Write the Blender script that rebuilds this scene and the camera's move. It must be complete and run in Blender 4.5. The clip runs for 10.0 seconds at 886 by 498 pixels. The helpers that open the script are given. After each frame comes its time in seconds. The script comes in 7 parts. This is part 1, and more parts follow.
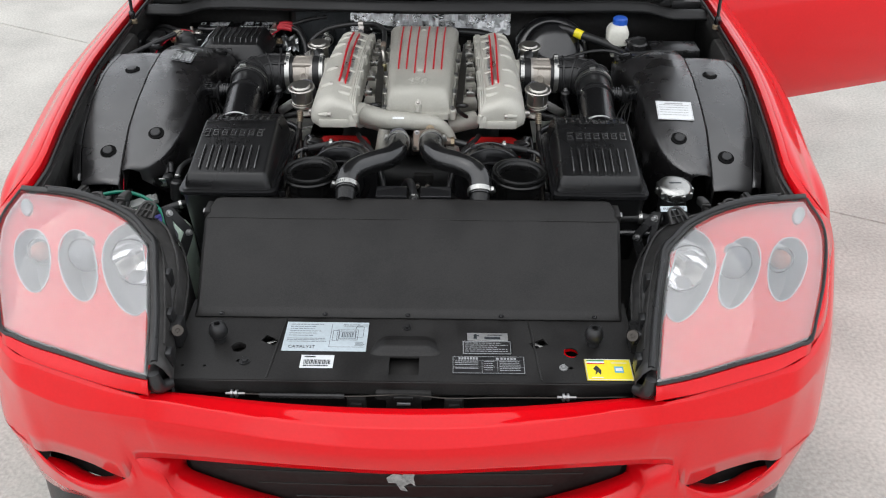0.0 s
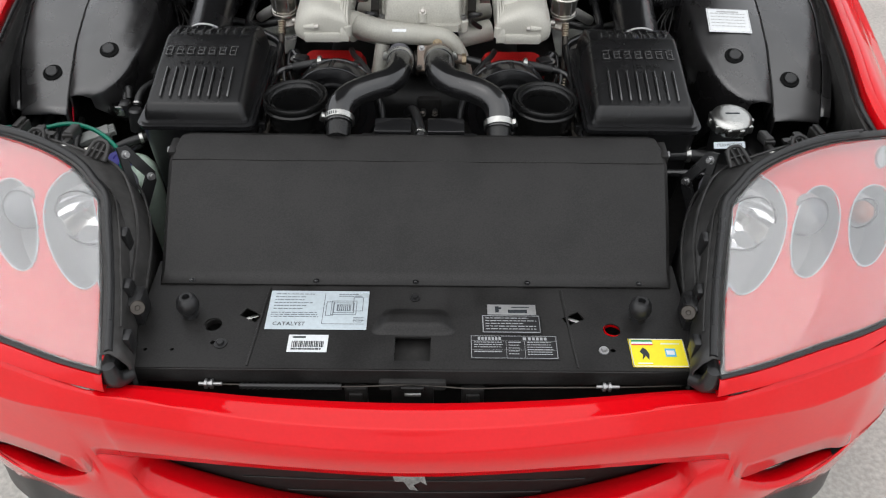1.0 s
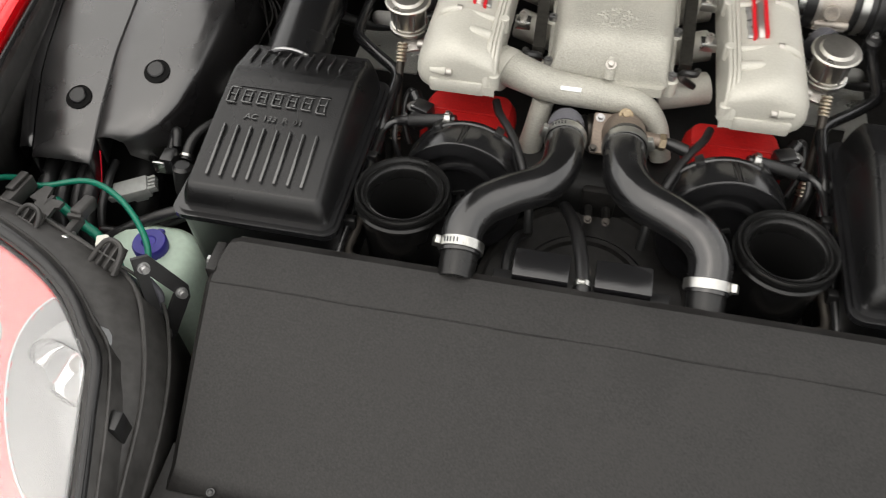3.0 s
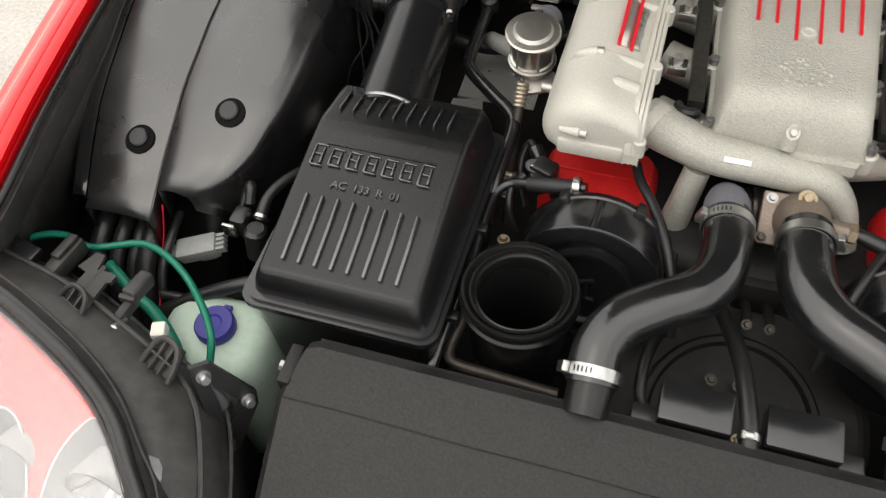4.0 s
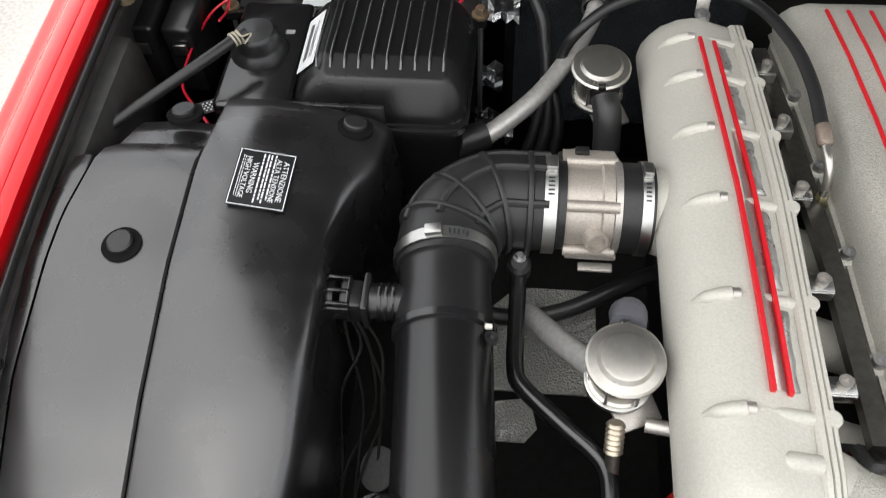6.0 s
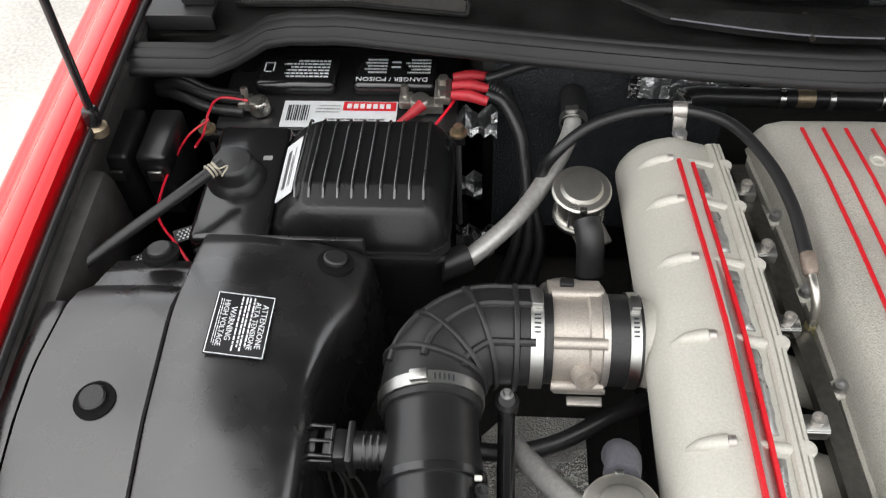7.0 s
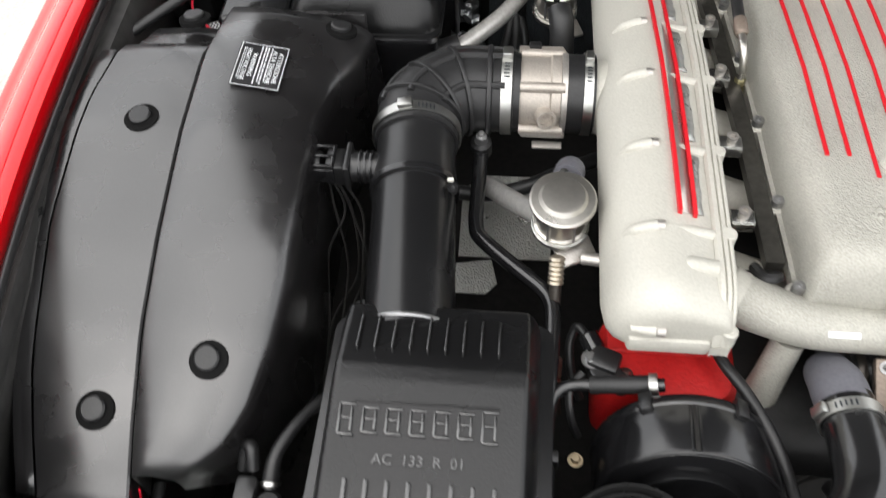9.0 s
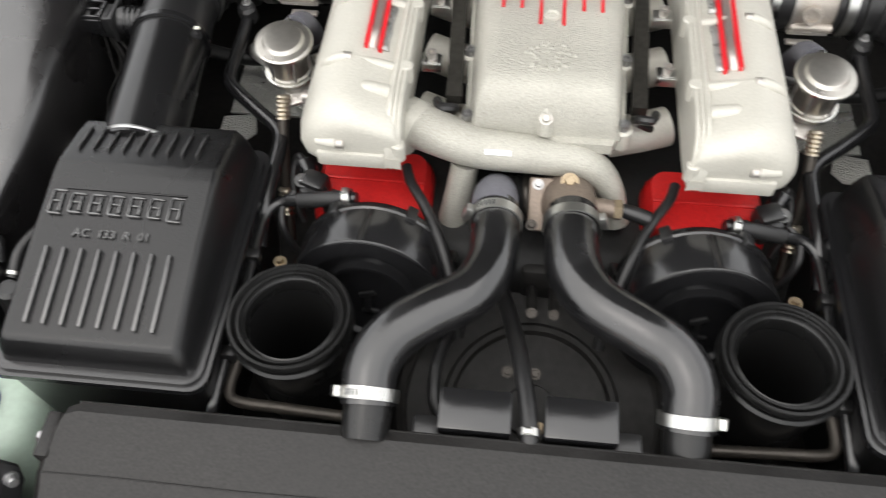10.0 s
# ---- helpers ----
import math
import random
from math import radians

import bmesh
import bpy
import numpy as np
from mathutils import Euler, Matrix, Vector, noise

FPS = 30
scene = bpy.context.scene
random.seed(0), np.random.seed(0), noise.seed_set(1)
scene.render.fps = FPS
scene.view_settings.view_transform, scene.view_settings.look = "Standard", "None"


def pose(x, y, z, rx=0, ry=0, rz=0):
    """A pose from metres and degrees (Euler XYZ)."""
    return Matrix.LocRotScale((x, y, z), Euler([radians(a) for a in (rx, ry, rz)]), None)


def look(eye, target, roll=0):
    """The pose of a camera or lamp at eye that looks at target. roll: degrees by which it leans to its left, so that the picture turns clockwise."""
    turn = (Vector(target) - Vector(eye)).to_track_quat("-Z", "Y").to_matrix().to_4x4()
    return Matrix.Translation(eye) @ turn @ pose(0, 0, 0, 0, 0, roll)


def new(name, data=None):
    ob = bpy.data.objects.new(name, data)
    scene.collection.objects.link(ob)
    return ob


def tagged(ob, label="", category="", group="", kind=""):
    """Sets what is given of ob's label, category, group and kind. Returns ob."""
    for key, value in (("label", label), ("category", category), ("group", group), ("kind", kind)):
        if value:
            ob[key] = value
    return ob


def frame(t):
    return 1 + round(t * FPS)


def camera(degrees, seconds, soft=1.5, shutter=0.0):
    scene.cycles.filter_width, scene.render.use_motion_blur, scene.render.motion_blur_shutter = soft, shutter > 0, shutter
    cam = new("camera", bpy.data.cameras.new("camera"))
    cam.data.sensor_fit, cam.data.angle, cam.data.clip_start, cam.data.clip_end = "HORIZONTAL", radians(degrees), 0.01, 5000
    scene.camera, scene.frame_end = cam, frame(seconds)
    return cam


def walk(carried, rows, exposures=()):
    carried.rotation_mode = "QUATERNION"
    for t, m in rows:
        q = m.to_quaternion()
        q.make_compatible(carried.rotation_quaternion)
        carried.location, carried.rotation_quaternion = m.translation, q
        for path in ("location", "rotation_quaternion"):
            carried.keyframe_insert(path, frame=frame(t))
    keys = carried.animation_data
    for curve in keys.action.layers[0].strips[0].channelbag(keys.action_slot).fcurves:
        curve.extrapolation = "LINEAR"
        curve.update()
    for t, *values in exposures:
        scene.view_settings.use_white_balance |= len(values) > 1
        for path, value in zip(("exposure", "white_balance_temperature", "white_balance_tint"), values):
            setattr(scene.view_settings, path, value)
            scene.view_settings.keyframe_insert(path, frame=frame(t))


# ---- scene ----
cam = camera(55.9, 10.0, soft=1.1, shutter=0.25)
PATH = [
    (0, (0.076, -0.007, 1.718), (0.064, 1.632, 0.573), 0.4),
    (0.5, (0.058, 0.117, 1.69), (0.051, 1.7, 0.467), 0.5),
    (1, (0.039, 0.287, 1.643), (0.046, 1.756, 0.286), 0.7),
    (1.5, (0.06, 0.462, 1.612), (0.053, 1.853, 0.176), 0.9),
    (2, (0.051, 0.62, 1.599), (0.004, 1.966, 0.121), 1.5),
    (2.5, (0.003, 0.788, 1.582), (-0.129, 2.087, 0.068), 1.5),
    (4, (-0.147, 1.171, 1.499), (-0.55, 2.27, -0.123), -4.0),
    (4.5, (-0.241, 1.3, 1.488), (-0.606, 2.363, -0.166), -5.6),
    (5, (-0.32, 1.435, 1.481), (-0.588, 2.51, -0.184), -4.4),
    (5.5, (-0.374, 1.54, 1.471), (-0.554, 2.647, -0.185), -2.5),
    (6, (-0.396, 1.614, 1.463), (-0.555, 2.747, -0.177), -3.4),
    (7.5, (-0.404, 1.689, 1.508), (-0.509, 2.971, -0.024), -2.6),
    (8, (-0.396, 1.626, 1.51), (-0.5, 2.897, -0.031), -2.8),
    (8.5, (-0.384, 1.519, 1.49), (-0.509, 2.747, -0.084), -3.8),
    (9, (-0.339, 1.422, 1.486), (-0.516, 2.572, -0.14), -4.2),
    (9.5, (-0.184, 1.314, 1.491), (-0.43, 2.402, -0.169), -4.1),
    (10, (-0.037, 1.238, 1.488), (-0.173, 2.364, -0.159), -1.2),
]
EXPOSURES = [(0.0, 0.0, 6350, 10), (1.5, -0.04, 6550, 10), (2.0, 0.0, 6700, 10), (2.5, 0.30, 6900, 10), (4.0, 0.38, 6950, 10), (5.0, 0.36, 6750, 10), (5.5, 0.34, 6550, 10), (5.8, 0.44, 6550, 10), (6.0, 0.48, 6550, 10), (7.5, 0.60, 6600, 10), (9.0, 0.70, 6600, 10), (10.0, 0.74, 6700, 10)]
walk(cam, [(t, look(eye, target, roll)) for t, eye, target, roll in PATH], EXPOSURES)

# ---- light ----
world = bpy.data.worlds.new("sky")
scene.world = world
world.use_nodes = True
wn = world.node_tree.nodes
sky = wn.new("ShaderNodeTexSky")
sky.sky_type = "NISHITA"
sky.sun_disc = False
sky.sun_elevation, sky.sun_rotation = radians(64), radians(221)
sky.air_density, sky.dust_density, sky.ozone_density = 1.0, 6.0, 1.0
pale = wn.new("ShaderNodeHueSaturation")
pale.inputs["Saturation"].default_value = 0.25
world.node_tree.links.new(sky.outputs[0], pale.inputs["Color"])
cloud = wn.new("ShaderNodeMix")
cloud.data_type = "RGBA"
cloud.inputs["Factor"].default_value = 0.8
cloud.inputs["B"].default_value = (8.9, 9.1, 9.4, 1)
world.node_tree.links.new(pale.outputs[0], cloud.inputs["A"])
world.node_tree.links.new(cloud.outputs["Result"], wn["Background"].inputs["Color"])
wn["Background"].inputs["Strength"].default_value = 0.15
sun = new("sun", bpy.data.lights.new("sun", "SUN"))
sun.data.energy, sun.data.angle, sun.data.color = 1.0, radians(115), (1.0, 0.965, 0.92)
sun.matrix_world = look((-1.3, -0.1, 6.0), (0.0, 1.7, 0.8))


# ---- materials ----
def mat(name, color, rough=0.5, metal=0.0, var=0.15, rvar=0.12, big=6.0, fine=140.0, bump=0.1, bump_mm=1.0, coat=0.0, dust=0.0, spec=0.5, cells=False, coat_rough=0.04, coat_ior=1.65, spread=0.4):
    """A surface with wear at two scales: broad stains, fine grain; bump in the fine scale; dust lightens patches."""
    m = bpy.data.materials.new(name)
    m.use_nodes = True
    nt = m.node_tree
    b = nt.nodes["Principled BSDF"]
    b.inputs["Metallic"].default_value = metal
    b.inputs["Specular IOR Level"].default_value = spec
    b.inputs["Coat Weight"].default_value = coat
    b.inputs["Coat Roughness"].default_value = coat_rough
    b.inputs["Coat IOR"].default_value = coat_ior
    tc = nt.nodes.new("ShaderNodeTexCoord")
    n1 = nt.nodes.new("ShaderNodeTexNoise")
    n1.inputs["Scale"].default_value, n1.inputs["Detail"].default_value = big, 5.0
    n2 = nt.nodes.new("ShaderNodeTexNoise")
    n2.inputs["Scale"].default_value, n2.inputs["Detail"].default_value = fine, 3.0
    for n in (n1, n2):
        nt.links.new(tc.outputs["Object"], n.inputs["Vector"])
    add = nt.nodes.new("ShaderNodeMath")
    add.operation = "ADD"
    nt.links.new(n1.outputs[0], add.inputs[0])
    nt.links.new(n2.outputs[0], add.inputs[1])
    ramp = nt.nodes.new("ShaderNodeMapRange")
    ramp.inputs["From Min"].default_value, ramp.inputs["From Max"].default_value = 1.0 - spread, 1.0 + spread
    ramp.inputs["To Min"].default_value, ramp.inputs["To Max"].default_value = 0.0, 1.0
    nt.links.new(add.outputs[0], ramp.inputs["Value"])
    mix = nt.nodes.new("ShaderNodeMix")
    mix.data_type = "RGBA"
    lo = [c * (1 - var) for c in color]
    hi = [min(1.0, c * (1 + var) + dust * 0.35) for c in color]
    mix.inputs["A"].default_value, mix.inputs["B"].default_value = (*lo, 1), (*hi, 1)
    nt.links.new(ramp.outputs[0], mix.inputs["Factor"])
    nt.links.new(mix.outputs["Result"], b.inputs["Base Color"])
    rr = nt.nodes.new("ShaderNodeMapRange")
    rr.inputs["From Min"].default_value, rr.inputs["From Max"].default_value = 0.3, 0.7
    rr.inputs["To Min"].default_value, rr.inputs["To Max"].default_value = max(0.02, rough - rvar), min(1.0, rough + rvar)
    nt.links.new(n1.outputs[0], rr.inputs["Value"])
    nt.links.new(rr.outputs[0], b.inputs["Roughness"])
    if bump:
        bp = nt.nodes.new("ShaderNodeBump")
        bp.inputs["Strength"].default_value, bp.inputs["Distance"].default_value = bump, bump_mm / 1000
        source = n2
        if cells:
            source = nt.nodes.new("ShaderNodeTexVoronoi")
            source.inputs["Scale"].default_value = fine * 0.8
            nt.links.new(tc.outputs["Object"], source.inputs["Vector"])
        nt.links.new(source.outputs[0], bp.inputs["Height"])
        nt.links.new(bp.outputs[0], b.inputs["Normal"])
    return m


RED = mat("red_paint", (0.63, 0.001, 0.005), 0.35, var=0.05, rvar=0.04, bump=0.0, coat=1.0, coat_ior=1.44, spec=0.03)
RED_SATIN = mat("red_crackle", (0.5, 0.012, 0.012), 0.5, var=0.2, bump=0.6, bump_mm=1.2, fine=260)
BLACK = mat("black_plastic", (0.010, 0.010, 0.0105), 0.33, var=0.3, rvar=0.10, spec=0.6, bump=0.08, fine=700, dust=0.01)
BLACK_GLOSS = mat("black_gloss", (0.008, 0.008, 0.0088), 0.20, var=0.35, rvar=0.06, spec=0.8, bump=0.05, fine=500, dust=0.008)
BLACK_MATT = mat("black_sheet", (0.0094, 0.0087, 0.0083), 0.50, var=0.32, rvar=0.10, spec=0.35, big=14, bump=0.08, fine=420, dust=0.018, spread=0.22)
LINER = mat("liner_plastic", (0.0105, 0.0098, 0.0102), 0.30, var=0.5, rvar=0.16, spec=0.95, big=13, bump=0.05, fine=600, dust=0.008, coat=0.35, coat_rough=0.22)
RUBBER = mat("rubber", (0.012, 0.012, 0.0125), 0.34, var=0.35, rvar=0.1, spec=0.45, bump=0.15, fine=500, dust=0.02)
SCUTTLE = mat("worn_black_plastic", (0.0075, 0.0072, 0.007), 0.5, var=0.7, rvar=0.2, big=14, bump=0.2, fine=260, dust=0.008, spec=0.16)
SPRING = mat("spring_steel", (0.46, 0.41, 0.33), 0.3, metal=0.85, var=0.3)
PIPE_ALU = mat("bare_pipe", (0.50, 0.49, 0.47), 0.36, metal=0.5, var=0.25, bump=0.2, fine=200)
DUSTY = mat("dusty_black_plastic", (0.031, 0.0295, 0.028), 0.5, var=0.35, rvar=0.1, big=11, bump=0.08, fine=70, dust=0.03, spread=0.3)
# Darker copy of DUSTY: the shade on the right lamp's plastics, put into colour.
SHADED = mat("shaded_black_plastic", (0.018, 0.0175, 0.017), 0.42, var=0.45, rvar=0.12, big=11, bump=0.08, fine=70, dust=0.02, spread=0.3)
PLATED = mat("plated_steel", (0.52, 0.50, 0.46), 0.31, metal=0.95, var=0.12, bump=0.03)
HOSE = mat("dressed_hose", (0.008, 0.008, 0.0085), 0.19, var=0.5, rvar=0.10, spec=0.90, big=25, bump=0.15, fine=150, dust=0.006)
DUCT_LIP = mat("duct_rubber", (0.006, 0.006, 0.006), 0.27, var=0.4, rvar=0.08, spec=0.40, bump=0.1, fine=500, dust=0.006)
LID = mat("satin_black_plastic", (0.006, 0.006, 0.0064), 0.30, var=0.35, rvar=0.06, spec=0.45, bump=0.35, bump_mm=0.6, fine=420, dust=0.006)
# Paler than the lid: the highlight on ribs and raised marks is put into the colour.
RIDGE = mat("highlit_black_ridge", (0.020, 0.020, 0.020), 0.26, var=0.5, rvar=0.08, spec=1.0, bump=0.05, fine=600, coat=0.6, coat_rough=0.15)
WARM_CAST = mat("dull_warm_casting", (0.44, 0.40, 0.355), 0.44, metal=0.5, var=0.25, bump=0.12, fine=500)
# Dull near-black: painted shadow gap round the liner plugs, and the dark duct throats.
SHADE_BLACK = mat("dull_shade_black", (0.008, 0.008, 0.008), 0.9, spec=0.05, var=0.4, bump=0.2, fine=900)
HOSE_GREY = mat("grey_rubber", (0.10, 0.10, 0.115), 0.5, var=0.25, bump=0.1, fine=300)
SLOT = mat("mirror_slot", (0.40, 0.40, 0.385), 0.34, metal=0.6, var=0.35, big=60, bump=0.15)
DARK = mat("bay_shadow", (0.018, 0.0172, 0.0165), 0.5, spec=0.2, var=0.4, bump=0.2, fine=90, dust=0.01)
CRACKLE = mat("silver_crackle", (0.475, 0.462, 0.412), 0.46, metal=0.12, var=0.13, rvar=0.06, bump=0.42, bump_mm=1.0, fine=430, big=7)
CAST = mat("cast_aluminium", (0.46, 0.435, 0.405), 0.33, metal=0.7, var=0.22, bump=0.12, fine=500)
STEEL = mat("bright_steel", (0.50, 0.50, 0.48), 0.29, metal=1.0, var=0.15, bump=0.06)
ZINC = mat("zinc_pipe", (0.40, 0.40, 0.40), 0.36, metal=0.9, var=0.25, bump=0.15, fine=300)
BRASS = mat("brass", (0.33, 0.265, 0.18), 0.42, metal=0.85, var=0.4, fine=300)
DARK_STEEL = mat("dark_steel", (0.060, 0.053, 0.046), 0.4, metal=0.6, var=0.3, bump=0.1, fine=300)
TUBE = mat("polished_black_tube", (0.007, 0.007, 0.0075), 0.25, var=0.3, rvar=0.05, spec=0.6, bump=0.02, fine=400)
BROWN_CAST = mat("brown_casting", (0.20, 0.160, 0.13), 0.42, metal=0.5, var=0.3, bump=0.4, fine=400)
STRIPE = mat("red_stripe", (0.56, 0.010, 0.018), 0.45, var=0.1, bump=0.2, fine=400)
GREEN = mat("green_sleeve", (0.0, 0.16, 0.10), 0.4, var=0.2)
WIRE_RED = mat("red_wire", (0.55, 0.01, 0.03), 0.4, var=0.15)
BOTTLE = mat("milky_plastic", (0.50, 0.62, 0.52), 0.35, var=0.10, bump=0.05)
WHITE_PL = mat("white_plastic", (0.70, 0.69, 0.62), 0.4, var=0.10)
BLUE = mat("blue_cap", (0.035, 0.03, 0.25), 0.42, var=0.15)
BLUE_LIGHT = mat("bright_blue_cap", (0.02, 0.10, 0.5), 0.4, var=0.15)
YELLOW = mat("yellow_print", (0.85, 0.72, 0.02), 0.4, var=0.05, bump=0.0)
PAPER = mat("white_sticker", (0.72, 0.74, 0.75), 0.35, var=0.08, bump=0.0)
PAPER_BLUE = mat("silver_sticker", (0.55, 0.62, 0.66), 0.35, metal=0.2, var=0.12, bump=0.0)
INK = mat("ink", (0.02, 0.025, 0.03), 0.5, var=0.2, bump=0.0)
INK_SOFT = mat("pale_ink", (0.13, 0.15, 0.17), 0.5, var=0.3, bump=0.0)
INK_GREEN = mat("green_ink", (0.02, 0.25, 0.08), 0.5, var=0.1, bump=0.0)
INK_RED = mat("red_ink", (0.65, 0.02, 0.03), 0.4, var=0.1, bump=0.0)
INK_BLUE = mat("blue_ink", (0.1, 0.4, 0.65), 0.5, var=0.1, bump=0.0)
PLATE_BLACK = mat("black_plate", (0.012, 0.012, 0.013), 0.4, var=0.2, bump=0.0)
ALU_PLATE = mat("alu_plate", (0.5, 0.5, 0.5), 0.4, metal=0.8, var=0.15, bump=0.0)
FOIL = mat("heat_foil", (0.62, 0.63, 0.64), 0.30, metal=1.0, var=0.2, big=30, fine=170, bump=0.8, bump_mm=3.0)
EMBLEM = mat("dull_chrome", (0.20, 0.19, 0.18), 0.22, metal=1.0, var=0.5, big=60, bump=0.3)
HEATSHIELD = mat("heat_shield", (0.50, 0.50, 0.47), 0.34, metal=0.75, var=0.3, fine=520, bump=1.0, bump_mm=2.2, cells=True)
BLUE_FELT = mat("blue_grey_insulation", (0.008, 0.012, 0.015), 0.55, var=0.8, fine=330, bump=1.0, bump_mm=3.0, dust=0.07)
SEAL = mat("seal_rubber", (0.010, 0.010, 0.0102), 0.5, var=0.4, rvar=0.12, spec=0.35, bump=0.1, fine=300)
CRACKLE_ROUGH = mat("coarse_silver_crackle", (0.40, 0.390, 0.345), 0.38, metal=0.15, var=0.30, rvar=0.08, bump=0.9, bump_mm=1.7, fine=520, big=9)
REFLECTOR = mat("chrome_reflector", (0.88, 0.88, 0.89), 0.06, metal=1.0, var=0.05, rvar=0.03, bump=0.0)
GREY_WELL = mat("grey_lamp_well", (0.33, 0.34, 0.35), 0.42, var=0.08, metal=0.25, bump=0.0)
AMBER = mat("amber_lens", (0.27, 0.075, 0.03), 0.18, var=0.15, bump=0.0)
CONCRETE = mat("concrete", (0.45, 0.435, 0.40), 0.85, var=0.24, rvar=0.08, big=2.6, fine=90, bump=0.4, bump_mm=2.0, spread=0.3)


PRINT_DIM = mat("dull_white_print", (0.36, 0.37, 0.38), 0.45, var=0.15, bump=0.0)


def glass(name, tint=(1, 1, 1), rough=0.0, ior=1.5, clear=1.0, coat=0.0):
    m = bpy.data.materials.new(name)
    m.use_nodes = True
    b = m.node_tree.nodes["Principled BSDF"]
    b.inputs["Base Color"].default_value = (*tint, 1)
    b.inputs["Transmission Weight"].default_value = clear
    b.inputs["Roughness"].default_value = rough
    b.inputs["IOR"].default_value = ior
    b.inputs["Coat Weight"].default_value = coat
    b.inputs["Coat IOR"].default_value = 1.6
    return m


LENS = glass("lamp_lens", (0.97, 0.97, 0.97), 0.02, 1.58, 0.97, 1.0)
SCREEN = glass("windscreen_glass", (0.2, 0.22, 0.21), ior=1.28)


# ---- shaping helpers ----
ROOT = {}


def thing(name, at, label, category, group="", kind=""):
    ob = new(name)
    ob.location = at
    ob.empty_display_size = 0.05
    ROOT[ob] = Vector(at)
    return tagged(ob, label, category, group, kind)


def part(name, bm, material, parent=None, label="", smooth=42, solid=0.0, shadow=True):
    """Links a bmesh, given in world places, as one mesh object under a thing or a part."""
    origin = ROOT[parent] if parent else Vector()
    bmesh.ops.remove_doubles(bm, verts=bm.verts, dist=1e-6)
    bmesh.ops.recalc_face_normals(bm, faces=bm.faces)
    bm.transform(Matrix.Translation(-origin))
    me = bpy.data.meshes.new(name)
    for f in bm.faces:
        f.smooth = True
    bm.to_mesh(me)
    bm.free()
    me.set_sharp_from_angle(angle=radians(smooth))
    me.materials.append(material)
    ob = new(name, me)
    ob.parent = parent
    ROOT[ob] = origin
    if label:
        tagged(ob, label)
    if solid:
        md = ob.modifiers.new("thickness", "SOLIDIFY")
        md.thickness, md.offset = solid, -1.0
    ob.visible_shadow = shadow
    return ob


def V(*p):
    return Vector(p)


def spline(pts, n=6):
    """A smooth line through the points."""
    p = [Vector(q) for q in pts]
    p = [2 * p[0] - p[1]] + p + [2 * p[-1] - p[-2]]
    out = []
    for i in range(1, len(p) - 2):
        a, b, c, d = p[i - 1:i + 3]
        for k in range(n):
            t = k / n
            out.append(0.5 * (2 * b + (c - a) * t + (2 * a - 5 * b + 4 * c - d) * t * t + (3 * b - a - 3 * c + d) * t ** 3))
    out.append(p[-2])
    return out


def tube(pts, r, sides=12, n=6, caps=True, hollow=0.0):
    """A round bar or hose along a smooth line; r may be a list, one for each given point."""
    line = spline(pts, n) if n > 1 else [Vector(q) for q in pts]
    m = len(line)
    if isinstance(r, (list, tuple)):
        rad = [float(np.interp(i / (m - 1) * (len(r) - 1), range(len(r)), r)) for i in range(m)]
    else:
        rad = [r] * m
    bm = bmesh.new()
    up = None
    rings = []
    for i, p in enumerate(line):
        d = (line[min(i + 1, m - 1)] - line[max(i - 1, 0)]).normalized()
        if up is None:
            up = d.orthogonal().normalized()
        up = (up - d * up.dot(d)).normalized()
        side = d.cross(up)
        rings.append([bm.verts.new(p + rad[i] * (math.cos(a) * up + math.sin(a) * side)) for a in [2 * math.pi * k / sides for k in range(sides)]])
    for a, b in zip(rings, rings[1:]):
        for k in range(sides):
            bm.faces.new((a[k], a[(k + 1) % sides], b[(k + 1) % sides], b[k]))
    if caps:
        bm.faces.new(rings[0][::-1])
        bm.faces.new(rings[-1])
    return bm


def lathe(profile, at, axis=(0, 0, 1), sides=28, ring=False, caps=(True, True)):
    """A turned body: profile of (radius, height along the axis)."""
    bm = bmesh.new()
    turn = Vector(axis).to_track_quat("Z", "Y").to_matrix()
    rings = []
    for r, h in profile:
        r = max(r, 1e-5)
        rings.append([bm.verts.new(Vector(at) + turn @ Vector((r * math.cos(a), r * math.sin(a), h))) for a in [2 * math.pi * k / sides for k in range(sides)]])
    for a, b in zip(rings, rings[1:] + rings[:1] if ring else rings[1:]):
        for k in range(sides):
            bm.faces.new((a[k], a[(k + 1) % sides], b[(k + 1) % sides], b[k]))
    if profile[0][0] > 1e-4 and not ring and caps[0]:
        bm.faces.new(rings[0][::-1])
    if profile[-1][0] > 1e-4 and not ring and caps[1]:
        bm.faces.new(rings[-1])
    return bm


def rbox(at, size, r=0.004, seg=2, taper=1.0, turn=(0, 0, 0)):
    """A box with rounded edges; taper scales its top."""
    bm = bmesh.new()
    bmesh.ops.create_cube(bm, size=1.0)
    for v in bm.verts:
        k = taper if v.co.z > 0 else 1.0
        v.co = Vector((v.co.x * size[0] * k, v.co.y * size[1] * k, v.co.z * size[2]))
    if r:
        bmesh.ops.bevel(bm, geom=bm.edges[:], offset=r, segments=seg, profile=0.5, affect="EDGES")
    bm.transform(pose(*at, *turn))
    return bm


def loft(loops, closed=True, caps=True):
    """A skin over loops of equal length."""
    bm = bmesh.new()
    rows = [[bm.verts.new(p) for p in loop] for loop in loops]
    n = len(rows[0])
    for a, b in zip(rows, rows[1:]):
        for k in range(n if closed else n - 1):
            bm.faces.new((a[k], a[(k + 1) % n], b[(k + 1) % n], b[k]))
    if caps and closed:
        bm.faces.new(rows[0][::-1])
        bm.faces.new(rows[-1])
    return bm


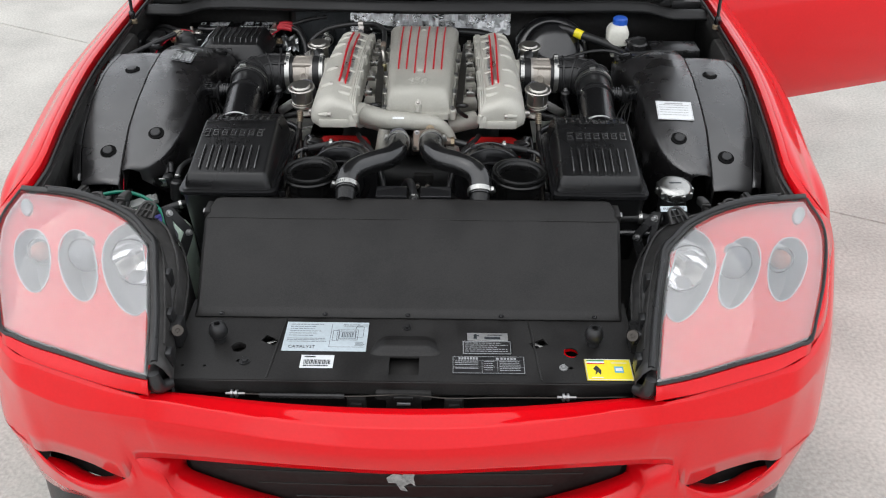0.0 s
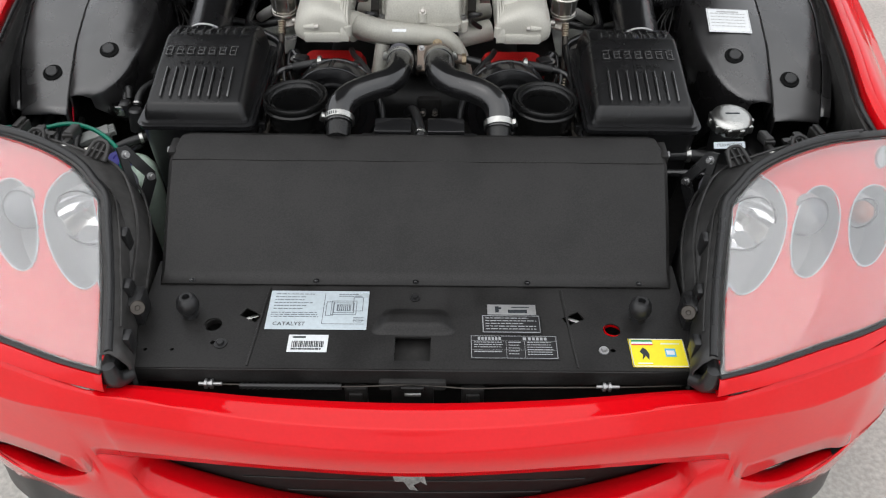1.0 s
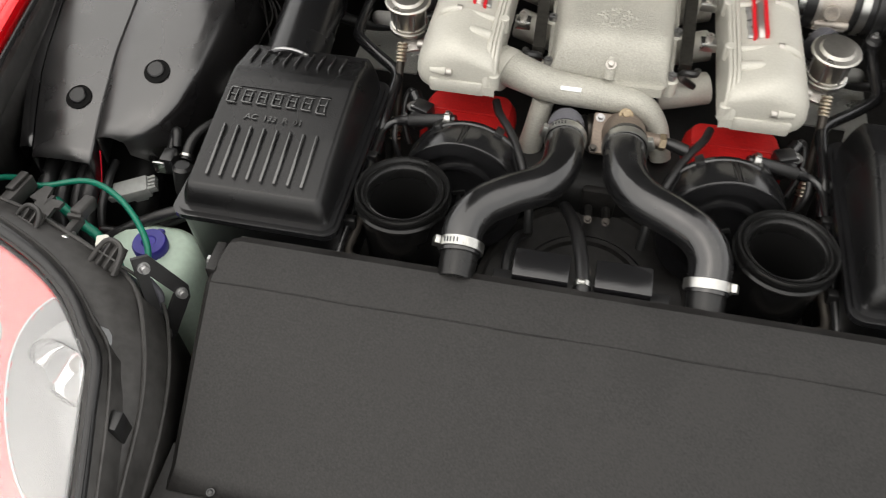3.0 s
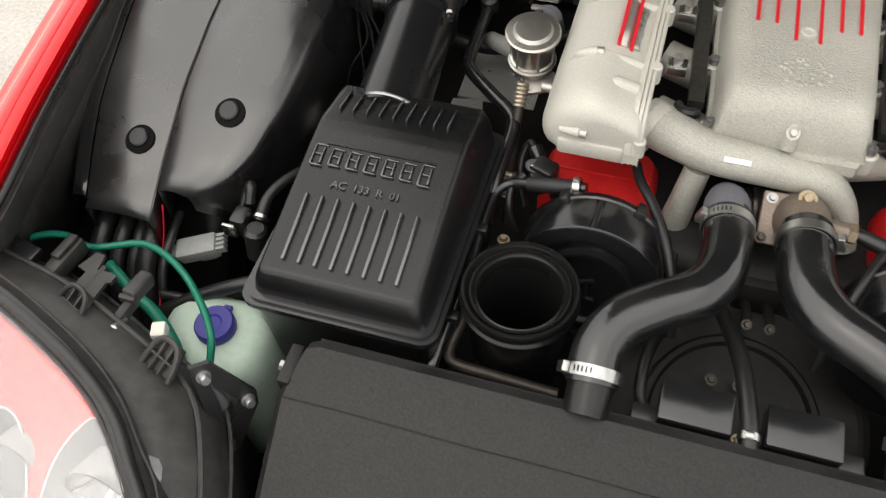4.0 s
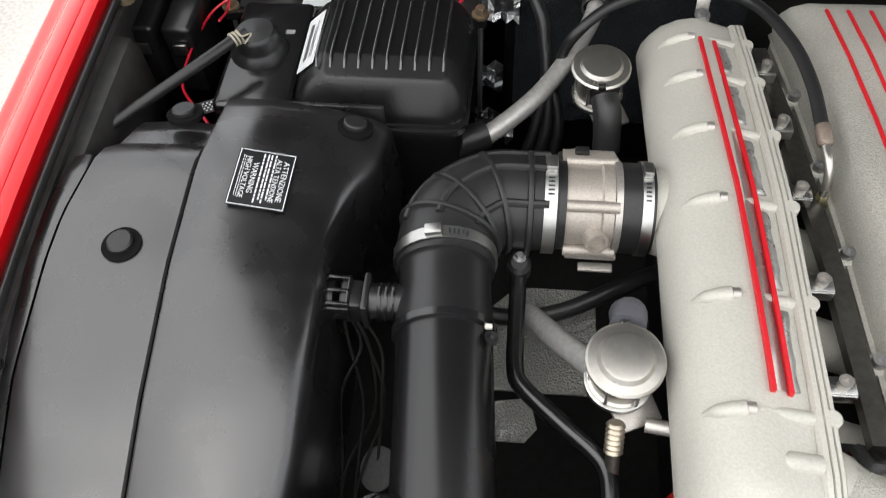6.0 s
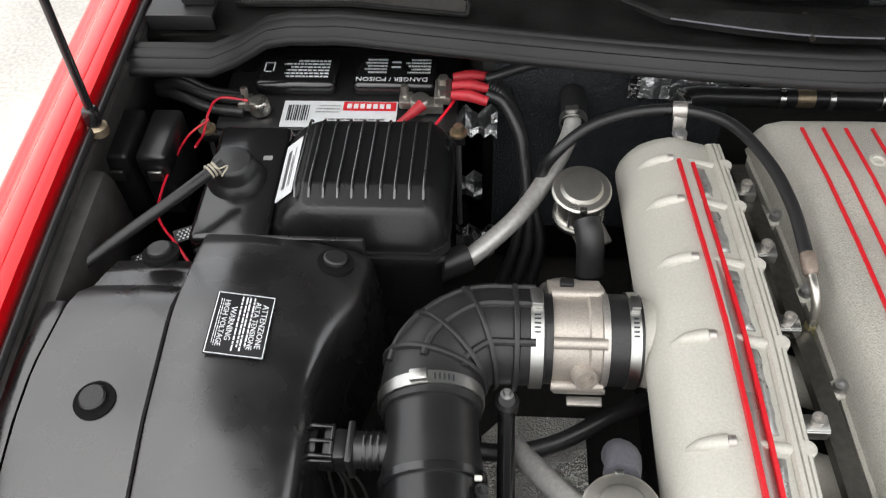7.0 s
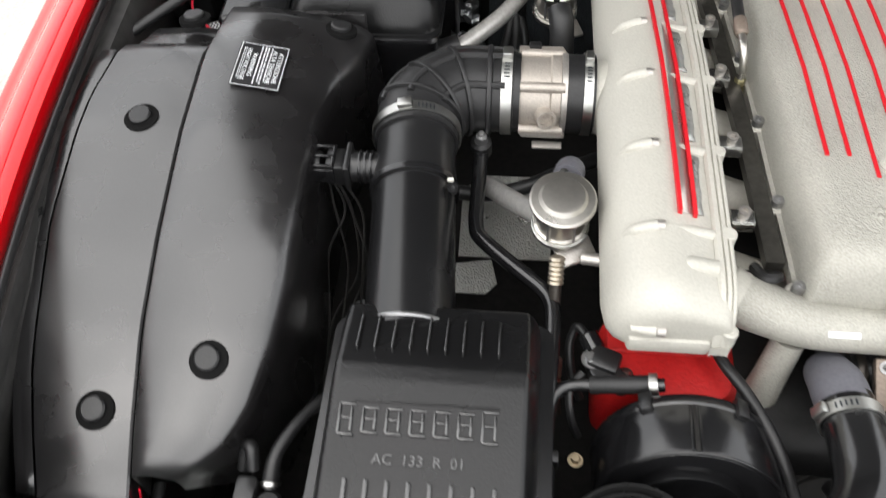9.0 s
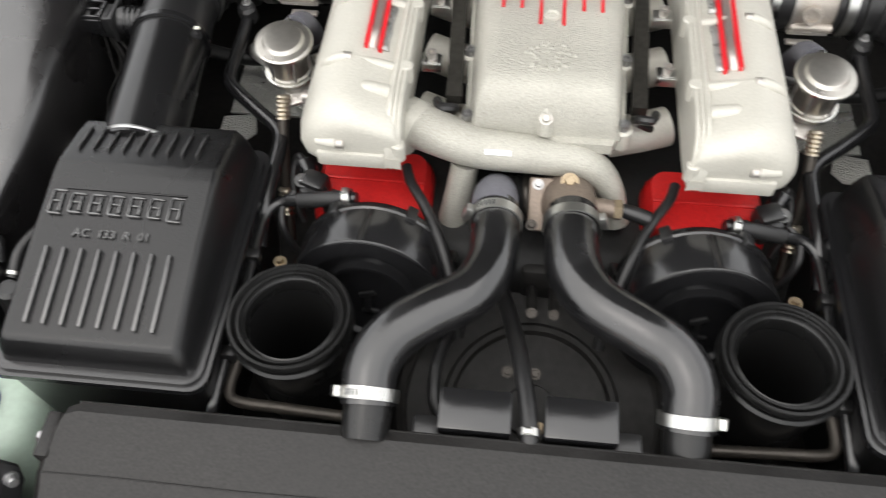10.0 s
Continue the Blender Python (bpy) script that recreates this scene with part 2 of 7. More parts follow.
def rounded(x0, x1, y0, y1, r, n=5):
    """A rounded rectangle in the plan, as (x, y) points."""
    out = []
    for cx, cy, a0 in ((x1 - r, y1 - r, 0), (x0 + r, y1 - r, 90), (x0 + r, y0 + r, 180), (x1 - r, y0 + r, 270)):
        for k in range(n + 1):
            a = radians(a0 + 90 * k / n)
            out.append((cx + r * math.cos(a), cy + r * math.sin(a)))
    return out


def plate(outline, z0, z1, holes=()):
    """A flat plate from a plan outline with holes through it."""
    bm = bmesh.new()
    edges = []
    for loop in (outline, *holes):
        vs = [bm.verts.new((x, y, z0)) for x, y in loop]
        edges += [bm.edges.new((vs[i], vs[(i + 1) % len(vs)])) for i in range(len(vs))]
    bmesh.ops.triangle_fill(bm, use_beauty=True, use_dissolve=False, edges=edges)
    up = bmesh.ops.extrude_face_region(bm, geom=bm.faces[:])
    for v in up["geom"]:
        if isinstance(v, bmesh.types.BMVert):
            v.co.z = z1
    return bm


def circle(x, y, r, n=20):
    return [(x + r * math.cos(2 * math.pi * k / n), y + r * math.sin(2 * math.pi * k / n)) for k in range(n)]


def join(*bms):
    out = bmesh.new()
    me = bpy.data.meshes.new("join")
    for bm in bms:
        bm.to_mesh(me)
        out.from_mesh(me)
        bm.free()
    bpy.data.meshes.remove(me)
    return out


def lettering(text, size, m, depth=0.0006):
    """Raised letters, in the plane of the pose m."""
    cu = bpy.data.curves.new("lettering", "FONT")
    cu.body, cu.size, cu.extrude, cu.align_x, cu.align_y, cu.resolution_u = text, size, depth, "CENTER", "CENTER", 2
    ob = bpy.data.objects.new("lettering", cu)
    scene.collection.objects.link(ob)
    me = bpy.data.meshes.new_from_object(ob.evaluated_get(bpy.context.evaluated_depsgraph_get()))
    bm = bmesh.new()
    bm.from_mesh(me)
    bpy.data.objects.remove(ob)
    bpy.data.curves.remove(cu)
    bpy.data.meshes.remove(me)
    bm.transform(m)
    return bm


def bars(rows, m, h=0.0004):
    """Lines of print that cannot be read: rows of (x0, x1, y0, y1) in the plane of the pose m."""
    bm = bmesh.new()
    for x0, x1, y0, y1 in rows:
        c = [bm.verts.new(m @ Vector((x, y, h))) for x, y in ((x0, y0), (x1, y0), (x1, y1), (x0, y1))]
        bm.faces.new(c)
    return bm


def print_lines(x0, x1, y0, y1, n, rng, fill=0.55, ragged=0.3):
    """Rows for bars(): n lines of print in a block, broken into words."""
    rows = []
    for i in range(n):
        top = y1 - (y1 - y0) * i / n
        x, end = x0, x1 - (x1 - x0) * rng.uniform(0, ragged)
        while x < end:
            w = min(rng.uniform(0.04, 0.14) * (x1 - x0), end - x)
            rows.append((x, x + w, top - (y1 - y0) / n * fill, top))
            x += w + 0.02 * (x1 - x0)
    return rows


def clamp(at, axis, r, parent, width=0.012, facing=None):
    """A steel worm-drive clamp round a hose, with its screw housing."""
    ring = part("hose_clamp", lathe([(r, -width / 2), (r + 0.002, -width / 2), (r + 0.002, width / 2), (r, width / 2)], at, axis, ring=True), STEEL, parent, "bright steel band clamp")
    turn = Vector(axis).to_track_quat("Z", "Y").to_matrix().to_4x4()
    up = min((turn @ Vector((math.cos(a), math.sin(a), 0)) for a in [k * 0.35 for k in range(18)]), key=lambda v: -(v.dot(Vector(facing)) if facing else v.z))
    side = Vector(axis).normalized().cross(up)
    m = Matrix((( *side, 0), (*Vector(axis).normalized(), 0), (*up, 0), (0, 0, 0, 1))).transposed()
    bm = rbox((0, 0, 0), (min(0.016, r), width * 0.9, min(0.007, r * 0.36)), 0.0012)
    bm.transform(Matrix.Translation(Vector(at) + up * (r + min(0.005, r * 0.3))) @ m)
    part("clamp_screw", bm, STEEL, ring)
    if r > 0.02:
        slots = []
        for k in range(5):
            a = (0.014 + 0.0042 * k) / (r + 0.002)
            out = up * math.cos(a) + side * math.sin(a)
            fwd = side * math.cos(a) - up * math.sin(a)
            q = Matrix(((*fwd, 0), (*Vector(axis).normalized(), 0), (*out, 0), (0, 0, 0, 1))).transposed()
            sb = rbox((0, 0, 0), (0.0016, width * 0.5, 0.0006), 0)
            sb.transform(Matrix.Translation(Vector(at) + out * (r + 0.0021)) @ q)
            slots.append(sb)
        part("clamp_slot", join(*slots), INK, ring)
    return ring


def bolt(at, r, parent, axis=(0, 0, 1), material=None, name="bolt", h=0.006):
    return part(name, join(lathe([(r * 1.6, 0), (r * 1.6, h * 0.3), (0, h * 0.3)], at, axis, 16), lathe([(r, 0), (r, h), (r * 0.85, h * 1.15), (0, h * 1.15)], at, axis, 6)), material or ZINC, parent)


# ---- the setting ----
def ease(t):
    t = max(0.0, min(1.0, t))
    return t * t * (3 - 2 * t)


def joint_ground():
    """Concrete yard, one sheet to the horizon, with a sawn joint running aslant under the car."""
    bm = bmesh.new()
    d, q = Vector((1, -0.479, 0)).normalized(), Vector((0.479, 1, 0)).normalized()
    base = Vector((1.536, 2.743, 0))
    steps = [(-900, 0), (-30, 0), (-8, 0), (-0.006, 0), (-0.003, -0.008), (0.003, -0.008), (0.006, 0), (8, 0), (30, 0), (900, 0)]
    rows = [[bm.verts.new(base + d * a + q * o + Vector((0, 0, z))) for a in (-900, -20, -8, 0, 8, 20, 900)] for o, z in steps]
    for a, b in zip(rows, rows[1:]):
        for k in range(len(a) - 1):
            bm.faces.new((a[k], a[k + 1], b[k + 1], b[k]))
    return bm


ground = part("ground", joint_ground(), CONCRETE, None, "weathered pale grey concrete yard with a sawn joint")
tagged(ground, category="ground", kind="structure")


# ---- the car's red body ----
car = thing("car_body", (0, 1.8, 0.0), "glossy red sports car body, hood raised, one door open", "car")
# lines along the body from the middle of the bumper round the corner and back along the fender
TOP = [(0, 1.022, .660), (.2, 1.026, .665), (.41, 1.034, .682), (.45, 1.016, .6915), (.495, 1.030, .692), (.525, 1.041, .6935), (.594, 1.069, .6935), (.667, 1.100, .6930), (.72, 1.127, .6935), (.79, 1.215, .705),
       (.845, 1.36, .735), (.872, 1.465, .772), (.806, 1.540, .846), (.818, 1.70, .872), (.850, 1.95, .882), (.865, 2.2, .887), (.877, 2.62, .890)]
SHELF = [(0, .980, .655), (.2, .988, .661), (.41, 1.006, .687), (.45, 1.010, .689), (.495, 1.023, .688), (.525, 1.033, .687), (.594, 1.060, .685), (.667, 1.091, .684), (.722, 1.117, .684), (.797, 1.207, .690),
         (.853, 1.355, .722), (.879, 1.464, .757)]
SHOULDER = [(0, .962, .621), (.2, .970, .632), (.41, .991, .652), (.45, .997, .655), (.495, 1.008, .651), (.525, 1.016, .648), (.594, 1.039, .637), (.667, 1.069, .638), (.728, 1.105, .643), (.806, 1.20, .655),
            (.862, 1.35, .69), (.889, 1.46, .72)]
CREST = [(0, .960, .598), (.2, .967, .604), (.41, .989, .612), (.45, .997, .614), (.495, 1.009, .609), (.525, 1.018, .604), (.594, 1.041, .595), (.667, 1.070, .590), (.733, 1.108, .590), (.820, 1.205, .597),
         (.880, 1.36, .61), (.906, 1.47, .63)]
LIP_UP = [(0, .968, .553), (.2, .976, .557), (.41, 1.001, .548), (.45, 1.009, .540), (.495, 1.021, .521), (.525, 1.028, .461), (.594, 1.044, .484), (.667, 1.068, .486), (.727, 1.094, .467), (.826, 1.185, .475),
          (.862, 1.35, .50), (.895, 1.47, .50), (.945, 1.60, .50), (.968, 1.75, .50), (.985, 1.95, .50), (.985, 2.2, .50), (.978, 2.62, .50)]
LIP_LOW = [(0, .972, .375), (.2, .980, .385), (.41, 1.006, .432), (.45, 1.012, .497), (.495, 1.021, .520), (.525, 1.028, .460), (.594, 1.044, .408), (.667, 1.070, .408), (.727, 1.094, .466), (.826, 1.185, .474),
           (.862, 1.35, .499), (.895, 1.47, .499), (.945, 1.60, .499), (.968, 1.75, .499), (.985, 1.95, .499), (.985, 2.2, .499), (.978, 2.62, .499)]
BOTTOM = [(0, .985, .28), (.2, .992, .28), (.41, 1.014, .30), (.45, 1.022, .31), (.495, 1.034, .316), (.525, 1.042, .32), (.594, 1.064, .325), (.667, 1.095, .322), (.728, 1.120, .316), (.80, 1.19, .308),
          (.858, 1.37, .295), (.888, 1.50, .27), (.92, 1.62, .20), (.94, 1.75, .20), (.95, 1.95, .20), (.95, 2.2, .20), (.95, 2.62, .20)]
for curve in (TOP, LIP_UP, LIP_LOW, BOTTOM):
    curve.append((curve[-1][0] + .006, 2.88, curve[-1][2] + .002))
SHELF += [(x + .016, y, z - .005) for x, y, z in TOP[12:]]
SHOULDER += [(x + .050, y, z - .034) for x, y, z in TOP[12:]]
CREST += [(x + .100, y, z - .097) for x, y, z in TOP[12:]]


def both_sides(curve):
    return [V(-x, y, z) for x, y, z in curve[:0:-1]] + [V(*p) for p in curve]


def body_skin():
    lines = [spline(both_sides(c), 5) for c in (TOP, SHELF, SHOULDER, CREST, LIP_UP)]
    low = [spline(both_sides(c), 5) for c in (LIP_LOW, BOTTOM)]
    bm = bmesh.new()
    cols = []
    for i in range(len(lines[0])):
        a, b, c, d, e = (ln[i] for ln in lines)
        creased = abs(a.x) < 0.75
        knots = [a, a.lerp(b, .86), b, b.lerp(c, .14), b.lerp(c, .9), c, c.lerp(d, .16), d, e] if creased else spline((a, b, c, d, e), 2)
        upper = [bm.verts.new(p) for p in spline(knots, 3)]
        lower = [bm.verts.new(low[0][i].lerp(low[1][i], k / 4)) for k in range(5)]
        cols.append((upper, lower))
    for (ua, la), (ub, lb) in zip(cols, cols[1:]):
        for c, d in ((ua, ub), (la, lb)):
            for k in range(len(c) - 1):
                bm.faces.new((c[k], c[k + 1], d[k + 1], d[k]))
        if (ua[-1].co - la[0].co).length < 0.006 and (ub[-1].co - lb[0].co).length < 0.006:
            bm.faces.new((ua[-1], la[0], lb[0], ub[-1]))
    bmesh.ops.remove_doubles(bm, verts=bm.verts, dist=0.0012)
    return bm


skin = body_skin()
# black returns inside the mouth and the side slits
returns = bmesh.new()
for e in skin.edges:
    mid = (e.verts[0].co + e.verts[1].co) / 2
    if e.is_boundary and 0.45 < mid.z < 0.58 and abs(mid.x) < 0.73:
        a, b = (v.co + V(0, 0.004, 0) for v in e.verts)
        returns.faces.new([returns.verts.new(p) for p in (a, b, b + V(0, 0.07, 0), a + V(0, 0.07, 0))])
part("duct_return", returns, DARK, car, "black inner edges of the bumper openings")
part("body_panel", skin, RED, car, smooth=60, solid=0.003)
# red rolled lower lips inside the mouth and the corner slits
fold = spline([V(*p) for p in LIP_LOW[:9]], 8)
depth = spline([V(0, .060, -.008), V(0, .060, -.004), V(-.010, .046, .022), V(-.022, .042, .002), V(-.020, .038, .010)], 8)
for s in (-1, 1):
    rows = []
    for p, d in zip(fold[:33], depth):
        a, b = V(p.x, p.y + .001, p.z), p + d
        rows.append([V(s * q.x, q.y, q.z) for q in (a, a.lerp(b, .12) + V(0, 0, .006), a.lerp(b, .45) + V(0, 0, .008), b, b + V(0, .02, -.03))])
    part("mouth_lip", loft(rows, closed=False), RED, car, "red rolled lower lip of the bumper mouth", smooth=70)
    rows = []
    for p in fold[40:65]:
        f = ease(min(p.x - .522, .725 - p.x) / .05)
        a, b = V(p.x, p.y + .001, p.z), p + V(-.004, .030, .001) * f
        rows.append([V(s * q.x, q.y, q.z) for q in (a, a.lerp(b, .12) + V(0, 0, .004 * f), b, b + V(0, .02, -.03))])
    part("slit_ledge", loft(rows, closed=False), RED, car, "red ledge under the corner slit", smooth=70)


def lip(s):
    """The painted flange that turns down behind the top edge, along hood gap and bumper."""
    return spline([V(s * x, y, z) for x, y, z in TOP[11:]], 5)


for s in (-1, 1):
    line = lip(s)
    bm = loft([[p, p + V(-s * 0.012, 0, -0.004), p + V(-s * 0.016, 0, -0.05)] for p in line], closed=False)
    part("fender_flange", bm, RED, car, solid=0.002)
    # rubber seal and black gutter inside the flange
    part("gutter", loft([[p + V(-s * 0.014, 0, -0.026), p + V(-s * 0.024, 0, -0.032), p + V(-s * 0.022, 0, -0.060), p + V(-s * 0.004, 0, -0.09), p + V(s * 0.012, 0, -0.24)] for p in line], closed=False), DUSTY, car, "black gutter inside the fender edge", solid=0.002)
    part("edge_seal", tube([p + V(-s * 0.022, 0, -0.018) for p in line[::5]], 0.0045, 10, 4), RUBBER, car, "black rubber edge seal")
mouth_top = spline(both_sides(LIP_UP[:3]), 8)
# grille: back plate and thin bars across the mouth
bm = bmesh.new()
backs = [[bm.verts.new(p + V(0, 0.045, 0.02)), bm.verts.new(V(p.x, p.y + 0.08, 0.33))] for p in mouth_top]
for a, b in zip(backs, backs[1:]):
    bm.faces.new((a[0], a[1], b[1], b[0]))
grille = part("grille", bm, DARK, car, "black grille in the bumper's mouth")
for k in range(4):
    z = 0.526 - 0.034 * k
    half = 0.40 * math.sqrt(max(0.05, 1 - (0.541 - z) / 0.16))
    part("grille_bar", tube([V(x, 1.020 + 0.15 * x * x, z - 0.10 * x * x) for x in np.linspace(-half, half, 9)], 0.0016, 6, 2), DARK, grille)
for s in (-1, 1):
    part("side_duct", loft([[V(s * x, 1.085 + 0.35 * (x - .535) + o, 0.462 + q) for o, q in ((-.012, -.085), (.03, -.03), (.03, .02), (-.03, .05))] for x in np.linspace(.515, .735, 8)], closed=False), DARK, car, "dark slit in the bumper corner")
# the bright emblem on the grille: a plain leaping shape
emblem = [(-0.030, 0.004), (-0.018, 0.012), (0.000, 0.010), (0.014, 0.016), (0.026, 0.014), (0.022, 0.004), (0.026, -0.012), (0.016, -0.006), (0.004, -0.012), (0.012, -0.022), (-0.002, -0.020), (-0.012, -0.006), (-0.026, -0.006)]
bm = plate(emblem, 0, 0.006)
bm.transform(pose(-0.003, 1.000, 0.502, 60, 0, 0) @ Matrix.Scale(0.95, 4))
part("emblem", bm, EMBLEM, car, "small chrome emblem")
part("chin_spoiler", loft([[p + V(0, 0.01, 0.0), p + V(0, 0.0, -0.09), p + V(0, 0.03, -0.09), p + V(0, 0.04, 0.0)] for p in spline(both_sides(BOTTOM[:12]), 4)]), RUBBER, car, "black rubber chin spoiler")

# front wheels inside the arches
for s in (-1, 1):
    at = V(s * .80, 1.95, .325)
    tyre = part("wheel", lathe([(0.235, -.115), (0.300, -.120), (0.318, -.105), (0.325, -.080), (0.325, .080), (0.318, .105), (0.300, .120), (0.235, .115)], at, (1, 0, 0), 40, ring=True), RUBBER, car, "black tyre on an alloy wheel")
    part("rim", lathe([(0.236, -.110), (0.236, .110), (0.215, .105), (0.205, .05), (0.06, .06), (0.05, .07), (0.05, -.07), (0.205, -.05), (0.215, -.105)], at, (1, 0, 0), 40, ring=True), ZINC, tyre, "silver alloy rim")

# inner shell of the engine bay
bay = [(-.80, 1.50), (-.885, 2.20), (-.90, 2.68), (.90, 2.68), (.885, 2.20), (.80, 1.50), (.50, 1.10), (-.50, 1.10)]
bm = loft([[V(x, y, 0.40) for x, y in bay], [V(x, y, 0.80 if y > 2 else 0.62) for x, y in bay]], caps=False)
bm.faces.new([bm.verts.new((x, y, 0.40)) for x, y in bay])
part("bay_shell", bm, DARK, car, "black painted inner walls of the engine bay")
bm = loft([[V(x, 2.542 + 0.115 * ease((abs(x) - 0.415) / 0.03), z) for z in (0.42, 0.70, 0.835)] for x in np.linspace(-.90, .90, 61)], closed=False)
part("firewall", bm, DARK, car, solid=-0.004)

# raised hood, hinged at the scuttle
def hood_surface(lift):
    rows = []
    for i in range(13):
        d = 1.66 * i / 12
        half = 0.84 - 0.02 * (i / 12) - 0.33 * max(0, (i / 12 - 0.62) / 0.38) ** 1.5
        a = radians(65.8)
        rows.append([V(half * (2 * k / 12 - 1), 2.80 - d * math.cos(a) + lift * math.sin(a) + 0.03 * (1 - (2 * k / 12 - 1) ** 2), 0.93 + d * math.sin(a) + lift * math.cos(a)) for k in range(13)])
    return loft(rows, closed=False)


hood = part("hood", hood_surface(0.0), RED, car, "raised red hood panel", solid=0.002)
part("hood_lining", hood_surface(-0.02), BLACK_MATT, hood, "black lining under the hood", solid=-0.012)
for s in (-1, 1):
    strut = thing("hood_strut", (s * 0.843, 2.347, 0.877), "thin black gas strut propping the hood", "gas strut", "hood struts")
    foot, top = V(s * 0.843, 2.347, 0.885), V(s * 0.8268, 2.3690, 1.575)
    part("ball_joint", lathe([(0.011, 0), (0.011, 0.010), (0.007, 0.013), (0, 0.014)], (s * 0.843, 2.347, 0.862)), BRASS, strut, "brass ball stud")
    part("socket", rbox((s * 0.844, 2.347, 0.886), (0.016, 0.016, 0.026), 0.005), BLACK_GLOSS, strut)
    part("rod", tube([foot, foot.lerp(top, 0.5), top], 0.0048, 10, 1), BLACK_GLOSS, strut)

# open door on the driver's side
dm = Matrix.Translation((0.965, 2.80, 0.375)) @ Matrix.Rotation(math.atan2(0.352, 0.936), 4, "Z")
rows = []
for x in np.linspace(0, 1.25, 9):
    rows.append([V(x, y, z) for y, z in ((0.02, 0.02), (0.0, 0.0), (-0.035, 0.06), (-0.055, 0.2), (-0.06, 0.34), (-0.035, 0.45), (-0.005, 0.52), (0.02, 0.60), (0.05, 0.61), (0.05, 0.02))])
bm = loft(rows)
bm.transform(dm)
door = part("door", bm, RED, car, "open red door seen from outside", smooth=50)
bm = tube([V(0.02, 0.03, 0.61), V(0.25, 0.05, 0.80), V(0.7, 0.06, 0.93), V(1.15, 0.04, 0.90)], 0.012, 8, 5)
bm.transform(dm)
part("window_frame", bm, BLACK, door)
part("windscreen", loft([[V(x * (1 - 0.12 * t), 2.545 + 0.78 * x * x * (1 - 0.5 * t) + 0.80 * t, 0.893 + 0.40 * t) for t in (0, 0.5, 1)] for x in np.linspace(-.74, .74, 17)], closed=False), SCREEN, car, "dark raked windscreen", solid=0.005, shadow=False)
part("dashboard", loft([[V(x, y, z) for y, z in ((2.66 + 0.7 * x * x, 0.84), (2.95, 0.94), (3.2, 0.93), (3.35, 0.6), (2.80, 0.6))] for x in np.linspace(-.60, .60, 7)]), DARK, car)

# scuttle: black panel between bay and windscreen, mesh inlets, thick rubber seal
scuttle = thing("scuttle", (0, 2.55, 0.86), "black plastic scuttle panel below the windscreen", "scuttle")
def screen_y(x):
    """The windscreen's foot, curving back to the sides."""
    return 2.545 + 0.78 * x * x


def scuttle_y(x):
    return 2.432 + 0.118 * min(1, (abs(x) / 0.60) ** 1.35)


def scuttle_rise(x):
    """The scuttle stands higher in the middle of the car."""
    return 0.034 * max(0.0, 1 - (abs(x) / 0.62) ** 1.4) - 0.004


rows = []
for x in np.linspace(-.86, .86, 27):
    y = scuttle_y(x)
    e = screen_y(x) + 0.07 - y
    up = scuttle_rise(x)
    rows.append([V(x, y + 0.020, 0.834 + up), V(x, y - 0.004, 0.838 + up), V(x, y - 0.002, 0.848 + up), V(x, y + 0.025, 0.856 + up), V(x, y + 0.035 + 0.2 * (e - 0.06), 0.859 + up), V(x, y + 0.5 * e + 0.02, 0.866 + 0.8 * up), V(x, y + e, 0.884 + 0.3 * up)])
part("panel", loft(rows, closed=False), SCUTTLE, scuttle, solid=0.003)
def seal_line(x):
    k = max(0.0, min(1.0, (abs(x) - 0.675) / 0.075))
    return scuttle_y(x) - 0.007 - 0.064 * k * k * (3 - 2 * k)


seal_profile = ((.004, -.013), (-.010, -.012), (-.0145, -.008), (-.0145, -.002), (-.011, .001), (-.0085, -.001), (-.006, .003), (.000, .008), (.004, .0065), (.007, .0105), (.014, .0125), (.0195, .008), (.022, .011), (.028, .0115), (.033, .007), (.036, -.006))
part("seal", loft([[V(x, seal_line(x) + dy, 0.857 + scuttle_rise(x) + dz) for dy, dz in seal_profile] for x in np.linspace(-.865, .865, 61)]), SEAL, scuttle, "thick black rubber seal with a lip", smooth=55)
MESH = mat("mesh_wire", (0.085, 0.080, 0.075), 0.4, var=0.3, metal=0.3, bump=0.1)


def mesh_place(s, a, b):
    """A place on the inlet: a runs outward, b towards the glass."""
    x = .44 + .30 * a
    return V(s * x, scuttle_y(x) + 0.040 + (0.012 + 0.105 * a ** 0.8) * b, 0.868 + scuttle_rise(x) + 0.012 * b)


def mesh_wires(s):
    bm = bmesh.new()
    length, deep = 0.30, 0.075
    for sign in (-1, 1):
        k = -deep
        while k < length + deep:
            pts = []
            for i in range(17):
                b = i / 16
                a = (k + sign * b * deep) / length
                if 0.0 <= a <= 1.0:
                    pts.append(mesh_place(s, a, b))
            for p, q in zip(pts, pts[1:]):
                d = (q - p).normalized().cross(V(0, 0, 1)) * 0.0009
                bm.faces.new([bm.verts.new(v) for v in (p - d, p + d, q + d, q - d)])
            k += 0.0050
    return bm


